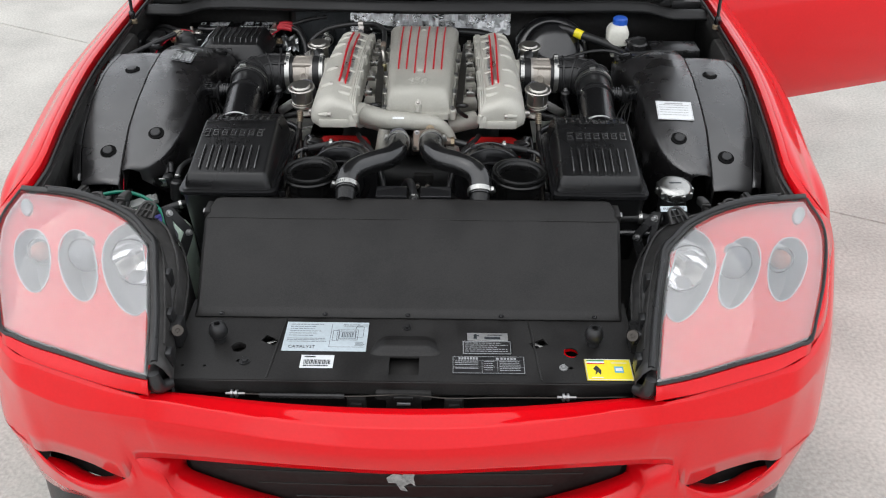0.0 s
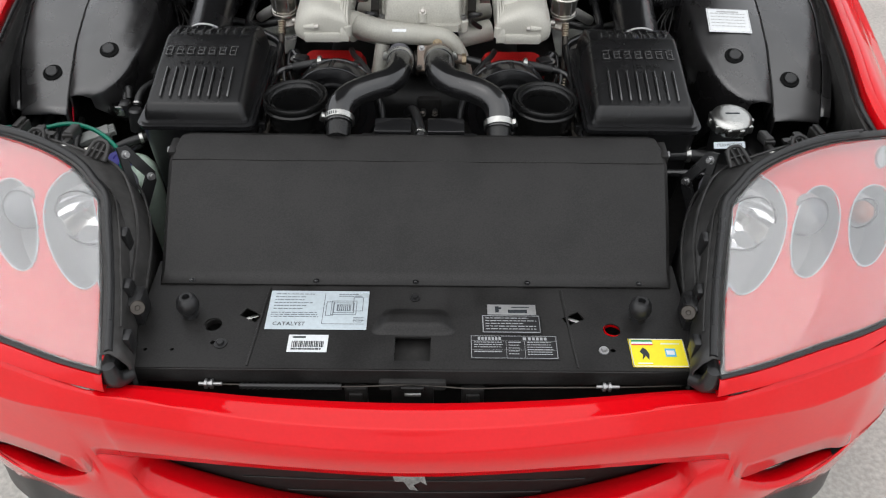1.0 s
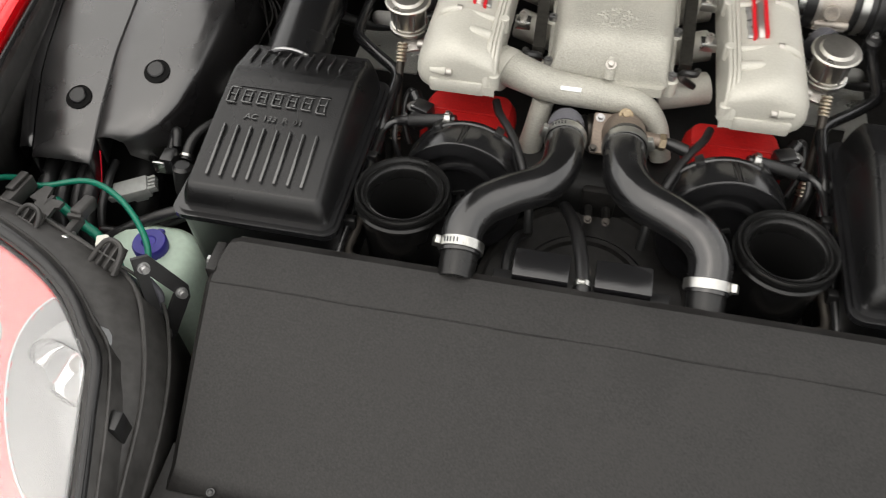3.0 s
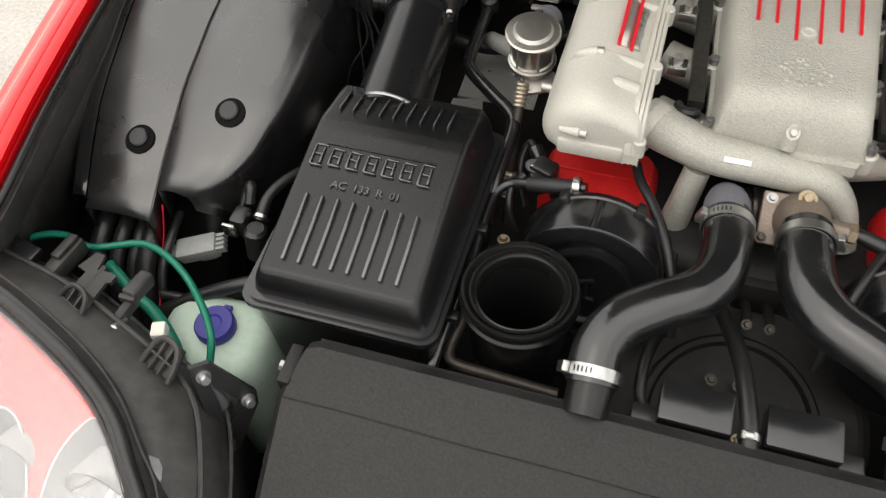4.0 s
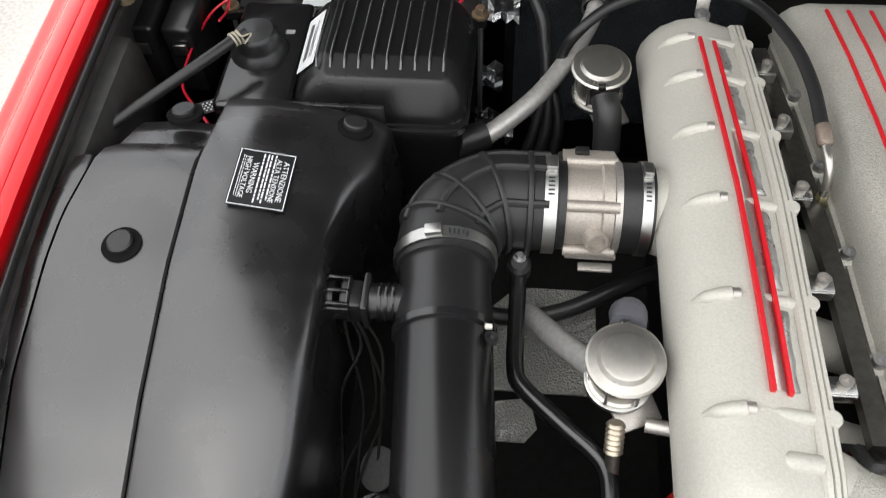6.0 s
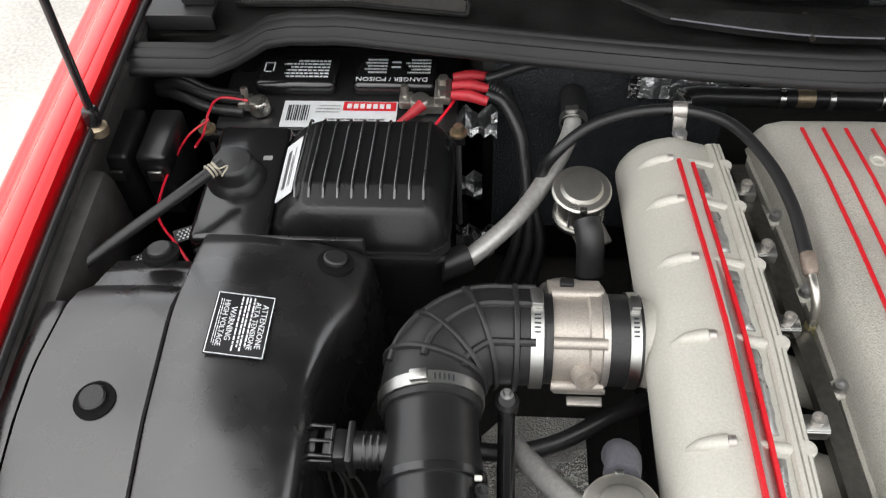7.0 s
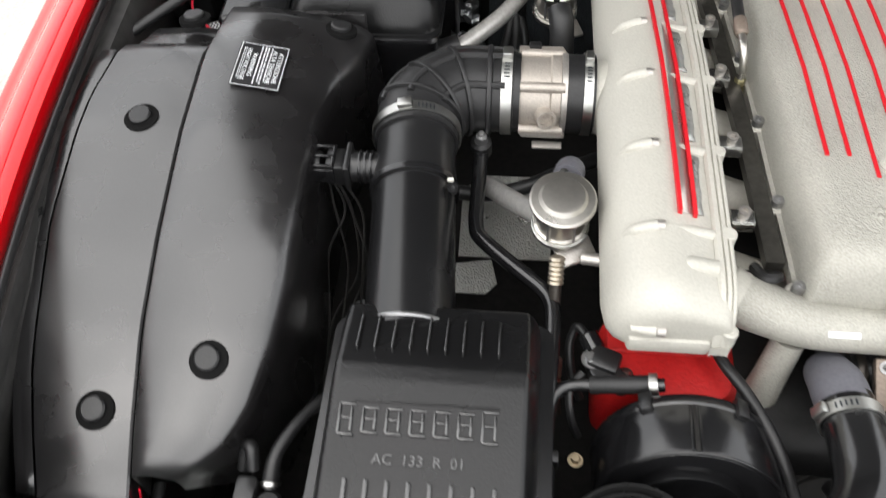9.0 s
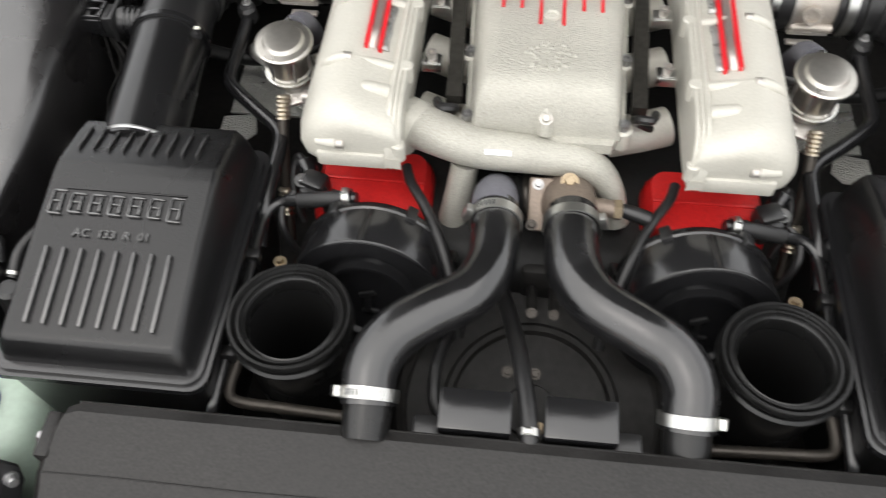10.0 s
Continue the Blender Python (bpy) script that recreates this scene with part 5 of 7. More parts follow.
def centre_cover():
    ob = thing("centre_plenum", (0, 2.1, .78), "silver crackle-finish centre plenum cover with six red stripes", "plenum cover")
    rows = []
    ys = [1.8455, 1.846, 1.848, 1.851, 1.855, 1.860, 1.865, 1.871, 1.878, 1.885, 1.893, 1.91, 1.95, 2.0, 2.1, 2.2, 2.3, 2.36, 2.396, 2.408, 2.416, 2.421, 2.424]
    for y in ys:
        wb = float(np.interp(y, [1.82, 2.0, 2.42], [.079, .087, .103]))
        wt = float(np.interp(y, [1.82, 2.0, 2.42], [.064, .071, .093]))
        front = float(np.interp(y, [1.8455, 1.846, 1.850, 1.855, 1.861, 1.868, 1.878, 1.893], [0, .10, .42, .66, .84, .94, .985, 1.0]))
        r = max(0.0, min(1.0, (y - 2.424 + 0.020) / 0.020))
        k = front * math.sqrt(max(0, 1 - r ** 2.4))
        zt, zb = crown(y) + 0.001, crown(y) - 0.058
        h = 0.012 + (zt - zb - 0.012) * k
        sec = [(-wb, -0.02), (-wb, 0.0), (-wb + 0.004, 0.3), (-wt - 0.008, 0.72), (-wt, 0.90), (-wt + 0.014, 0.985), (0, 1.0), (wt - 0.014, 0.985), (wt, 0.90), (wt + 0.008, 0.72), (wb - 0.004, 0.3), (wb, 0.0), (wb, -0.02)]
        rows.append([V(x, y, zb + h * q) for x, q in sec])
    shell = part("shell", loft(rows), CRACKLE_ROUGH, ob, "silver-grey crackle paint casting", smooth=45)
    rim = []
    for y in np.linspace(1.837, 2.430, 20):
        wb = float(np.interp(y, [1.82, 2.0, 2.42], [.083, .091, .107]))
        z = crown(y) - 0.060
        cut = 0.012 * max(0, 1 - min((y - 1.837), (2.430 - y)) / 0.012) ** 2
        rim.append([V(-wb + cut, y, z - .010), V(-wb + cut, y, z + .004), V(wb - cut, y, z + .004), V(wb - cut, y, z - .010)])
    part("rim", loft(rim), CRACKLE_ROUGH, shell, smooth=30)
    for k, x in enumerate((-.0535, -.0335, -.0125, .0125, .0335, .0535)):
        y0 = 1.952 if k in (2, 3) else 1.978
        fan = lambda y: x * (1 + 0.16 * (y - 1.95) / 0.45)
        rows = [[V(fan(y) + dx, y, crown(y) + dz) for dx, dz in ((-.0020, -.006), (-.0017, .0024), (.0017, .0024), (.0020, -.006))] for y in np.linspace(y0, 2.392, 18)]
        part("stripe", loft(rows), STRIPE, shell, "raised stripe painted red")
    for y in (1.968, 2.33):
        part("dimple", lathe([(0.009, 0), (0.009, 0.003), (0.006, 0.0035), (0.005, 0.001), (0, 0.001)], (0, y, crown(y)), (0, 0, 1), 18), CRACKLE, shell)
    rng = random.Random(29)
    lumps = []
    for k in range(46):
        a, r = rng.uniform(0, 2 * math.pi), 0.024 * math.sqrt(rng.random())
        x, y = 1.1 * r * math.cos(a), 1.903 + 0.9 * r * math.sin(a)
        lumps.append(lathe([(rng.uniform(.0022, .0042), -.001), (.0020, .0010), (0, .0013)], (x, y, crown(y) + .0010), (rng.uniform(-.3, .3), 0, 1), 7))
    tagged(part("raised_mark", join(*lumps), CRACKLE_ROUGH, shell, "low worn relief in the casting"), kind="stuff")
    part("front_boss", join(tube([V(0, 1.866, .866), V(0, 1.856, .858), V(0, 1.848, .848), V(0, 1.844, .832)], [0.002, 0.005, 0.008, 0.008], 14, 4)), CRACKLE_ROUGH, shell)
    bolt((0, 1.846, .852), 0.0045, ob, (0, -0.6, 0.8), CAST)
    for s in (-1, 1):
        for y in (1.86, 1.96, 2.07, 2.18, 2.29):
            x = float(np.interp(y, [1.82, 2.0, 2.42], [.081, .090, .106]))
            part("lug", lathe([(0.010, -0.02), (0.010, 0.002), (0.008, 0.004)], (s * x, y, crown(y) - .058), (0, 0, 1), 14), CRACKLE, shell)
            part("screw", lathe([(0.0062, 0), (0.0062, 0.009), (0.003, 0.009), (0.003, 0.005), (0, 0.005)], (s * x, y, crown(y) - .055), (0, 0, 1), 12), ZINC, shell, "grey socket screw")


centre_cover()

manifold = thing("water_manifold", (0, 1.82, .74), "silver crackle-finish cross pipe casting under the plenums", "manifold")
part("pipe", tube([V(-.150, 1.864, .818), V(-.118, 1.850, .816), V(-.070, 1.836, .812), V(0, 1.834, .808), V(.045, 1.834, .801), V(.074, 1.828, .775), V(.090, 1.812, .728)], [0.026, 0.025, 0.023, 0.021, 0.019, 0.0155, 0.0145], 20, 6), CRACKLE_ROUGH, manifold, smooth=60)
part("collar", tube([V(-.146, 1.860, .814), V(-.134, 1.854, .812)], 0.031, 20, 1), CRACKLE, manifold)
part("lower_leg", tube([V(-.082, 1.832, .790), V(-.088, 1.820, .75), V(-.096, 1.805, .70)], [0.015, 0.016, 0.018], 16, 4), CRACKLE_ROUGH, manifold)
part("tag", rbox((-.047, 1.8175, .8260), (.028, .006, .0015), .0005, turn=(35, 0, 0)), PAPER, manifold, "small white paper tag")

# block, red cam covers and belt-drive covers
block = thing("engine_block", (0, 1.95, .5), "dark engine block with red crackle cam covers", "engine block")
part("casting", rbox((0, 2.08, .60), (.42, .66, .24), .03, 3), mat("dark_casting", (0.018, 0.018, 0.018), 0.55, metal=0.5, var=0.3, bump=0.4), block)
for s in (-1, 1):
    part("cam_cover", loft([[V(s * (.190 + (x - .190) * k), y, z) for x, y in rounded(.118, .254, 1.785, 1.875, .02)] for z, k in ((.65, 1.0), (.715, 1.0), (.738, .96), (.748, .86))]), RED_SATIN, block, "red crackle cam cover", smooth=50)
    part("cover_ridge", rbox((s * .188, 1.832, .7485), (.120, .005, .004), .0015), RED_SATIN, block)
    coil = thing("coil_plug", (s * .252, 1.815, .745), "black plug and lead on the red cam cover", "plug", "coil plugs")
    part("body", join(rbox((s * .250, 1.812, .757), (.030, .024, .024), .004, turn=(0, 0, s * 20)), rbox((s * .236, 1.797, .752), (.014, .014, .014), .003)), BLACK, coil)
    part("collar", lathe([(.0085, -.010), (.0105, -.008), (.0105, .008), (.0085, .010)], (s * .262, 1.832, .760), (s * .5, .85, .2), 18), BLACK_GLOSS, coil)
    part("lead", tube([V(s * .266, 1.838, .761), V(s * .276, 1.850, .758), V(s * .282, 1.838, .742), V(s * .278, 1.815, .722), V(s * .268, 1.80, .70)], .0045, 10), RUBBER, coil)
    bolt((s * .228, 1.806, .747), 0.0045, block, material=STEEL)
    drum = thing("belt_cover", (s * .165, 1.70, .70), "round black plastic drive cover at the engine front", "drive cover", "drive covers")
    ax = (s * 0.05, -0.96, 0.25)
    at = V(s * .174, 1.687, .722)
    part("body", lathe([(0.086, -0.062), (0.0880, -0.058), (0.0880, -0.052), (0.0862, -0.050), (0.0855, -0.003), (0.0825, 0.0025), (0.067, 0.0025), (0.065, -0.004), (0.053, -0.004), (0.051, 0.004), (0.047, 0.004), (0.045, -0.002), (0, -0.002)], at, ax, 48), BLACK_GLOSS, drum, smooth=40)
    turn = Vector(ax).to_track_quat("Z", "Y").to_matrix()
    inv = turn.transposed()
    up = inv @ V(0, 0, 1)
    top = math.atan2(up.y, up.x)
    for da, w, r0, h0, h1, nm in ((0.45, 0.012, 0.087, -0.066, -0.046, "tab"), (-0.55, 0.012, 0.087, -0.066, -0.046, "tab"), (1.3, 0.012, 0.087, -0.066, -0.046, "tab"), (-0.06, 0.004, 0.0855, -0.050, 0.001, "split")):
        bm = rbox((r0, 0, (h0 + h1) / 2), (0.008 if nm == "tab" else 0.003, w, h1 - h0), 0.001)
        bm.transform(Matrix.Translation(at) @ turn.to_4x4() @ Matrix.Rotation(top + s * da, 4, "Z"))
        part(nm, bm, BLACK if nm == "tab" else DARK, drum)
    frame_turn = Matrix.Translation(at) @ turn.to_4x4()
    bead = [frame_turn @ V(0.0845 * math.cos(top + s * a), 0.0845 * math.sin(top + s * a), 0.0012) for a in np.linspace(-1.1, 1.0, 25)]
    part("front_bead", tube(bead, 0.0016, 8, 1), BLACK_GLOSS, drum)
    for da in (-0.105, -0.015):
        bm = rbox((0.0863, 0, -0.024), (0.003, 0.0022, 0.048), 0.0008)
        bm.transform(frame_turn @ Matrix.Rotation(top + s * da, 4, "Z"))
        part("seam_ridge", bm, BLACK_GLOSS, drum)
    mk = join(rbox((0, 0.006, 0), (0.012, 0.004, 0.002), 0.0006, turn=(0, 0, 20)), rbox((0, -0.002, 0), (0.004, 0.016, 0.002), 0.0006), rbox((0.002, -0.010, 0), (0.012, 0.003, 0.002), 0.0006))
    mk.transform(Matrix.Translation(at + turn @ V(0, 0, -0.001)) @ turn.to_4x4() @ Matrix.Scale(1.5, 4))
    part("raised_mark", mk, BLACK, drum)
fan = thing("pulley_cover", (0, 1.62, .62), "large round black pulley cover behind the radiator", "pulley cover")
part("disc", lathe([(0.15, -0.02), (0.15, 0.0), (0.142, 0.004), (0.138, 0.0), (0.10, 0.0), (0.096, 0.006), (0.090, 0.006), (0.086, 0.0), (0.03, 0.0), (0.028, 0.012), (0, 0.012)], (0.01, 1.625, .615), (0, -0.35, 0.94), 48), DARK, fan)
for x, y in ((-.018, 1.655), (.012, 1.655), (-.07, 1.60), (.02, 1.60)):
    bolt((x, y, .628 + (y - 1.6) * 0.35), 0.0042, fan, (0, -0.35, 0.94), DARK_STEEL if y > 1.63 else BRASS)

# cold-air trumpets
for s in (-1, 1):
    tr = thing("air_trumpet", (s * .235, 1.62, .66), "open black rubber-lipped air duct mouth", "air duct", "air trumpets")
    at, ax = V(s * .233, 1.621, .791), (s * 0.02, 0.03, 1)
    part("duct", lathe([(0.048, -0.14), (0.053, -0.05), (0.054, -0.014), (0.050, -0.012), (0.049, -0.05), (0.044, -0.14)], at, ax, 36, ring=True), DUCT_LIP, tr, smooth=50)
    part("throat", lathe([(0.0430, -0.006), (0.0430, -0.02), (0.0425, -0.06), (0.040, -0.16), (0.040, -0.20), (0, -0.20)], at, ax, 36, caps=(False, False)), SHADE_BLACK, tr, "dark inside of the duct", smooth=50)
    part("lip", lathe([(0.054, -0.016), (0.0600, -0.014), (0.0615, -0.010), (0.0590, -0.007), (0.0600, -0.002), (0.0605, 0.003), (0.0590, 0.0065), (0.0562, 0.0065), (0.0548, 0.002), (0.0528, 0.000), (0.0515, 0.0032), (0.0490, 0.0032), (0.0478, -0.001), (0.0460, -0.003), (0.0440, -0.002), (0.0425, -0.006), (0.0425, -0.016)], at, ax, 40, ring=True), DUCT_LIP, tr, "thick rubber lip", smooth=50)

# coolant hoses
def coolant(s):
    ob = thing("coolant_hose", (s * .1, 1.62, .74), "curved black rubber radiator hose with steel clamps", "hose", "radiator hoses")
    pts = [V(s * .045, 1.768, .792), V(s * .043, 1.728, .800), V(s * .046, 1.688, .804), V(s * .063, 1.655, .806), V(s * .100, 1.628, .808), V(s * .130, 1.603, .806), V(s * .145, 1.573, .800), V(s * .145, 1.540, .787)]
    if s > 0:
        pts[-3:] = [V(.129, 1.610, .802), V(.144, 1.584, .792), V(.144, 1.550, .772)]
    end = pts[-1]
    way = (pts[-2] - end).normalized()
    shift = 0.010 if s > 0 else 0.0
    for k, f in enumerate((1, 1, 0.8, 0.4)):
        pts[k] = pts[k] - V(shift * f, 0, 0)
    part("hose", tube(pts, [0.0278 if s > 0 else 0.0252] * 3 + [0.0264 if s > 0 else 0.0252] + [0.0250] * 4, 24, 6), HOSE, ob, smooth=60)
    clamp(V(s * .0440 - shift, 1.751, .796), (0, 1, -0.15), 0.0258 + shift * .26, ob, 0.0115, (s, 0, .25))
    clamp(end + way * .010, tuple(way), 0.0255, ob, 0.0115, (s, 0, .25))
    part("stub", tube([end + way * .004, end - way * .012, end - way * .030], [0.0222, 0.0222, 0.0205], 18, 1), DUCT_LIP, ob, "black pipe stub in the hose end")
    if s < 0:
        part("pipe_end", tube([V(-.046, 1.762, .795), V(-.046, 1.786, .788), V(-.045, 1.812, .768)], [0.0245, 0.0245, 0.021], 20, 4), HOSE_GREY, ob, "grey rubber hose end")
    else:
        part("thermostat_housing", join(tube([V(.034, 1.762, .793), V(.032, 1.788, .782), V(.030, 1.825, .754)], [0.026, 0.030, 0.033], 20, 4), tube([V(.03, 1.795, .780), V(.080, 1.792, .777)], 0.010, 14, 1), rbox((.019, 1.790, .779), (.060, .058, .009), .003, turn=(30, 0, 0))), BROWN_CAST, ob, "brownish thermostat casting")
        bolt((.030, 1.800, .808), 0.006, ob, (0, -0.4, 0.9), BRASS)
        for x, y, mt in ((-.002, 1.806, ZINC), (-.006, 1.768, DARK_STEEL)):
            bolt((x, y, .7835 + (y - 1.790) * .577), 0.0038, ob, (0, -0.5, 0.866), mt)
        part("union", lathe([(0.0085, 0), (0.0115, 0.001), (0.0115, 0.009), (0.0085, 0.010)], (.079, 1.792, .777), (1, 0, 0), 6), BRASS, ob, "brass union")
        part("sender", tube([V(.088, 1.792, .777), V(.098, 1.790, .776), V(.118, 1.785, .773)], [0.007, 0.0085, 0.0085], 12, 2), BLACK, ob, "black sender plug")


for s in (-1, 1):
    coolant(s)
housing = thing("cross_hose", (0, 1.80, .74), "short ribbed black hose behind the radiator hose ends", "hose")
part("body", lathe([(0.024, -0.045)] + [(0.0232 + 0.0022 * (k % 2), -0.043 + 0.004 * k) for k in range(22)] + [(0.022, 0.047)], (.002, 1.822, .752), (1, 0.05, 0.08), 24), RUBBER, housing, smooth=50)
part("band", lathe([(0.0256, -0.004), (0.0262, -0.003), (0.0262, 0.003), (0.0256, 0.004)], (-.012, 1.821, .751), (1, 0.05, 0.08), 24, ring=True), DARK_STEEL, housing, "dark band clamp")
vent = thing("vent_hose", (0, 1.6, .70), "thin black hose with a steel clip", "hose")
part("hose", tube([V(.003, 1.520, .772), V(.001, 1.545, .777), V(-.008, 1.60, .772), V(-.018, 1.66, .742), V(-.03, 1.73, .69)], 0.0085, 14), RUBBER, vent)
clamp(V(.002, 1.532, .775), (0, 1, 0.1), 0.0085, vent, 0.007)
stay = thing("pump_bracket", (.008, 1.70, .66), "black bracket with two bolts under the radiator hoses", "bracket")
part("plate", join(*[tube([V(x, 1.699, .706), V(x, 1.735, .690), V(x, 1.76, .66)], 0.0055, 10, 2) for x in (.002, .026)], rbox((.014, 1.757, .68), (.05, .02, .06), .006)), DARK, stay)
for x in (.002, .026):
    bolt((x, 1.6975, .707), .0036, stay, (0, -.5, .85), DARK_STEEL)
bypass = thing("bypass_hose", (-.09, 1.62, .66), "thin black hose bending round the pulley cover", "hose", "thin hoses")
part("hose", tube([V(-.075, 1.70, .66), V(-.088, 1.665, .685), V(-.095, 1.625, .69), V(-.090, 1.59, .68), V(-.06, 1.562, .66)], .0065, 12), RUBBER, bypass)
for x in (-.048, .048):
    sb = thing("relay_box", (x, 1.547, .735), "small flat black plastic box behind the radiator cover", "box", "small boxes")
    part("body", rbox((x, 1.547, .772), (.066, .040, .026), .0018, 2, turn=(3, 0, 0)), BLACK_GLOSS, sb)
    part("foot", rbox((x + 0.043 * (-1 if x < 0 else 1), 1.535, .764), (.026, .020, .008), .002), BLACK, sb)

# metal and rubber pipes on both sides
def pipes(s):
    ob = thing("breather_pipe", (s * .29, 1.65, .70), "satin black bent pipe beside the air filter box", "pipe", "bent pipes")
    part("pipe", tube([V(s * .196, 1.784, .774), V(s * .262, 1.788, .757), V(s * .286, 1.787, .751), V(s * .299, 1.774, .747), V(s * .302, 1.745, .745), V(s * .301, 1.69, .744), V(s * .300, 1.62, .742), V(s * .306, 1.56, .728), V(s * .304, 1.535, .715), V(s * .28, 1.522, .708)], 0.0066, 12), BLACK_GLOSS, ob)
    part("pipe", tube([V(s * .284, 1.64, .745), V(s * .292, 1.595, .730), V(s * .295, 1.572, .724), V(s * .285, 1.560, .722), V(s * .24, 1.557, .722), V(s * .175, 1.554, .722)], 0.006, 12), DARK_STEEL, ob, "thin dark steel pipe")
    part("rubber_end", tube([V(s * .263, 1.788, .757), V(s * .203, 1.785, .772)], 0.0088, 14, 1), RUBBER, ob)
    clamp(V(s * .206, 1.7848, .7715), (1, 0, -.25 * s), 0.0088, ob, 0.008)
    for y, x, z in ((1.60, .301, .742), (1.715, .302, .746)):
        part("bracket", rbox((s * x, y, z), (.020, .012, .020), .002), BLACK, ob)
    dip = thing("dipstick_pipe", (s * .35, 1.93, .70), "black bent pipe running beside the throttle body", "pipe", "side pipes")
    part("pipe", tube([V(s * .386, 2.078, .768), V(s * .386, 2.04, .765), V(s * .386, 2.0, .764), V(s * .385, 1.968, .764), V(s * .378, 1.950, .763), V(s * .342, 1.917, .762), V(s * .314, 1.893, .762), V(s * .303, 1.877, .761), V(s * .300, 1.852, .760), V(s * .302, 1.79, .752), V(s * .303, 1.74, .73)], 0.0085, 12), BLACK_GLOSS, dip)
    part("top", join(lathe([(0.012, 0), (0.012, 0.02), (0.008, 0.024), (0, 0.024)], (s * .386, 2.076, .762), (0, -0.2, 1), 14)), BLACK, dip)
    bolt((s * .386, 2.076, .786), 0.004, dip)
    shield = thing("heat_shield", (s * .36, 2.03, .66), "dimpled grey metal heat shield", "heat shield", "heat shields")
    part("sheet", plate([(s * x, y) for x, y in ((.408, 1.985), (.410, 2.085), (.385, 2.11), (.300, 2.11), (.300, 1.985))], .676, .679), HEATSHIELD, shield)
    part("corner_sheet", plate([(s * x, y) for x, y in ((.408, 1.925), (.408, 1.965), (.368, 1.972), (.360, 1.94), (.372, 1.925))], .690, .692), HEATSHIELD, shield)
    # secondary air valves
    for x, y, z, h in ((.297, 1.938, .851, 1), (.306, 2.318, .816, -1)):
        vv = thing("air_valve", (s * x, y, z - 0.06), "zinc plated round valve with domed lid", "valve", "air valves")
        ax = (0, -0.10, 1)
        part("lid", lathe([(0.030, -0.006), (0.033, -0.004), (0.033, -0.001), (0.031, 0.001), (0.024, 0.002), (0.021, 0.006), (0.018, 0.0065), (0.0, 0.0065)], (s * x, y, z), ax, 36), PLATED, vv, "domed steel lid", smooth=35)
        part("body", lathe([(0.027, -0.046), (0.0275, -0.040), (0.025, -0.039), (0.025, -0.006)], (s * x, y, z), ax, 32), PLATED, vv)
        part("lower_flange", lathe([(0.014, -0.060), (0.022, -0.054), (0.0295, -0.050), (0.0295, -0.045), (0.026, -0.044)], (s * x, y, z), ax, 32), STEEL, vv)
        for t in np.linspace(0, 2 * math.pi, 7)[:-1]:
            part("rib", rbox((s * x + 0.0255 * math.cos(t), y + 0.0255 * math.sin(t), z - 0.023), (.003, .003, .034), .001), ZINC, vv)
        part("crimp", rbox((s * x, y + 0.033 * h, z), (.008, .006, .007), .001), STEEL, vv)
        part("hose", tube([V(s * (x - 0.004), y + 0.036 * h, z - 0.012), V(s * (x - 0.008), y + 0.055 * h, z - 0.022), V(s * (x - 0.010), y + 0.075 * h, z - 0.055)], 0.0155, 16), HOSE_GREY if h > 0 else RUBBER, vv, "short rubber hose")
        part("bracket", rbox((s * (x - 0.016), y - 0.018, z - 0.062), (.040, .026, .006), .002, turn=(15, 0, s * -25)), CAST, vv)
        if h > 0:
            part("pin", tube([V(s * .275, 1.905, .800), V(s * .248, 1.900, .803)], 0.0065, 12, 1), CAST, vv)
            part("bellows", tube([V(s * .299, 1.905 - 0.0015 * k, .800 - 0.0020 * k) for k in range(12)], [0.0066, 0.0086] * 6, 14, 2), SPRING, vv, "bright coiled steel sleeve")
            part("lower_pipe", tube([V(s * .299, 1.888, .778), V(s * .299, 1.872, .758), V(s * .297, 1.845, .715), V(s * .29, 1.80, .66)], 0.0062, 12), DARK_STEEL, vv)
            part("bellows", tube([V(s * .2955, 1.838 - 0.0015 * k, .714 - 0.0025 * k) for k in range(12)], [0.0072, 0.0094] * 6, 14, 2), SPRING, vv, "bright coiled steel sleeve")
            part("arm", tube([V(s * .375, 2.045, .735), V(s * .345, 1.995, .772), V(s * .316, 1.952, .805)], 0.0112, 14), PIPE_ALU, vv, "grey metal pipe")
    rail = thing("fuel_rail", (s * .115, 2.1, .79), "dark flat fuel rail bar with plated brackets", "fuel rail", "fuel rails")
    part("bar", loft([[V(s * (x + dx), y, crown(y) - 0.048 + dz) for dx, dz in ((-.0085, -.012), (-.0085, .0), (.0085, .0), (.0085, -.012))] for x, y in ((.100, 1.885), (.108, 2.05), (.118, 2.25), (.124, 2.38))]), mat("rail_steel", (0.10, 0.095, 0.085), 0.35, metal=0.8, var=0.3, bump=0.1), rail)
    for y in (1.928, 2.025, 2.130, 2.225, 2.32):
        x = .128 + 0.006 * (y - 1.93)
        part("bracket", join(rbox((s * x, y, crown(y) - 0.036), (.022, .016, .0025), .001), rbox((s * x, y - 0.008, crown(y) - 0.042), (.022, .0025, .012), .001)), STEEL, rail)
        part("screw", lathe([(0.0050, 0), (0.0060, 0.009), (0.0032, 0.009), (0.0032, 0.005), (0, 0.005)], (s * x, y, crown(y) - 0.035), (0, 0, 1), 14), CAST, rail)
    for y in (1.92, 2.02, 2.12, 2.22, 2.32):
        part("runner", tube([V(s * .142, y, .775), V(s * .11, y - 0.01, .772), V(s * .075, y - 0.015, .765)], 0.023, 16, 4), CRACKLE, rail, "cast intake runner")
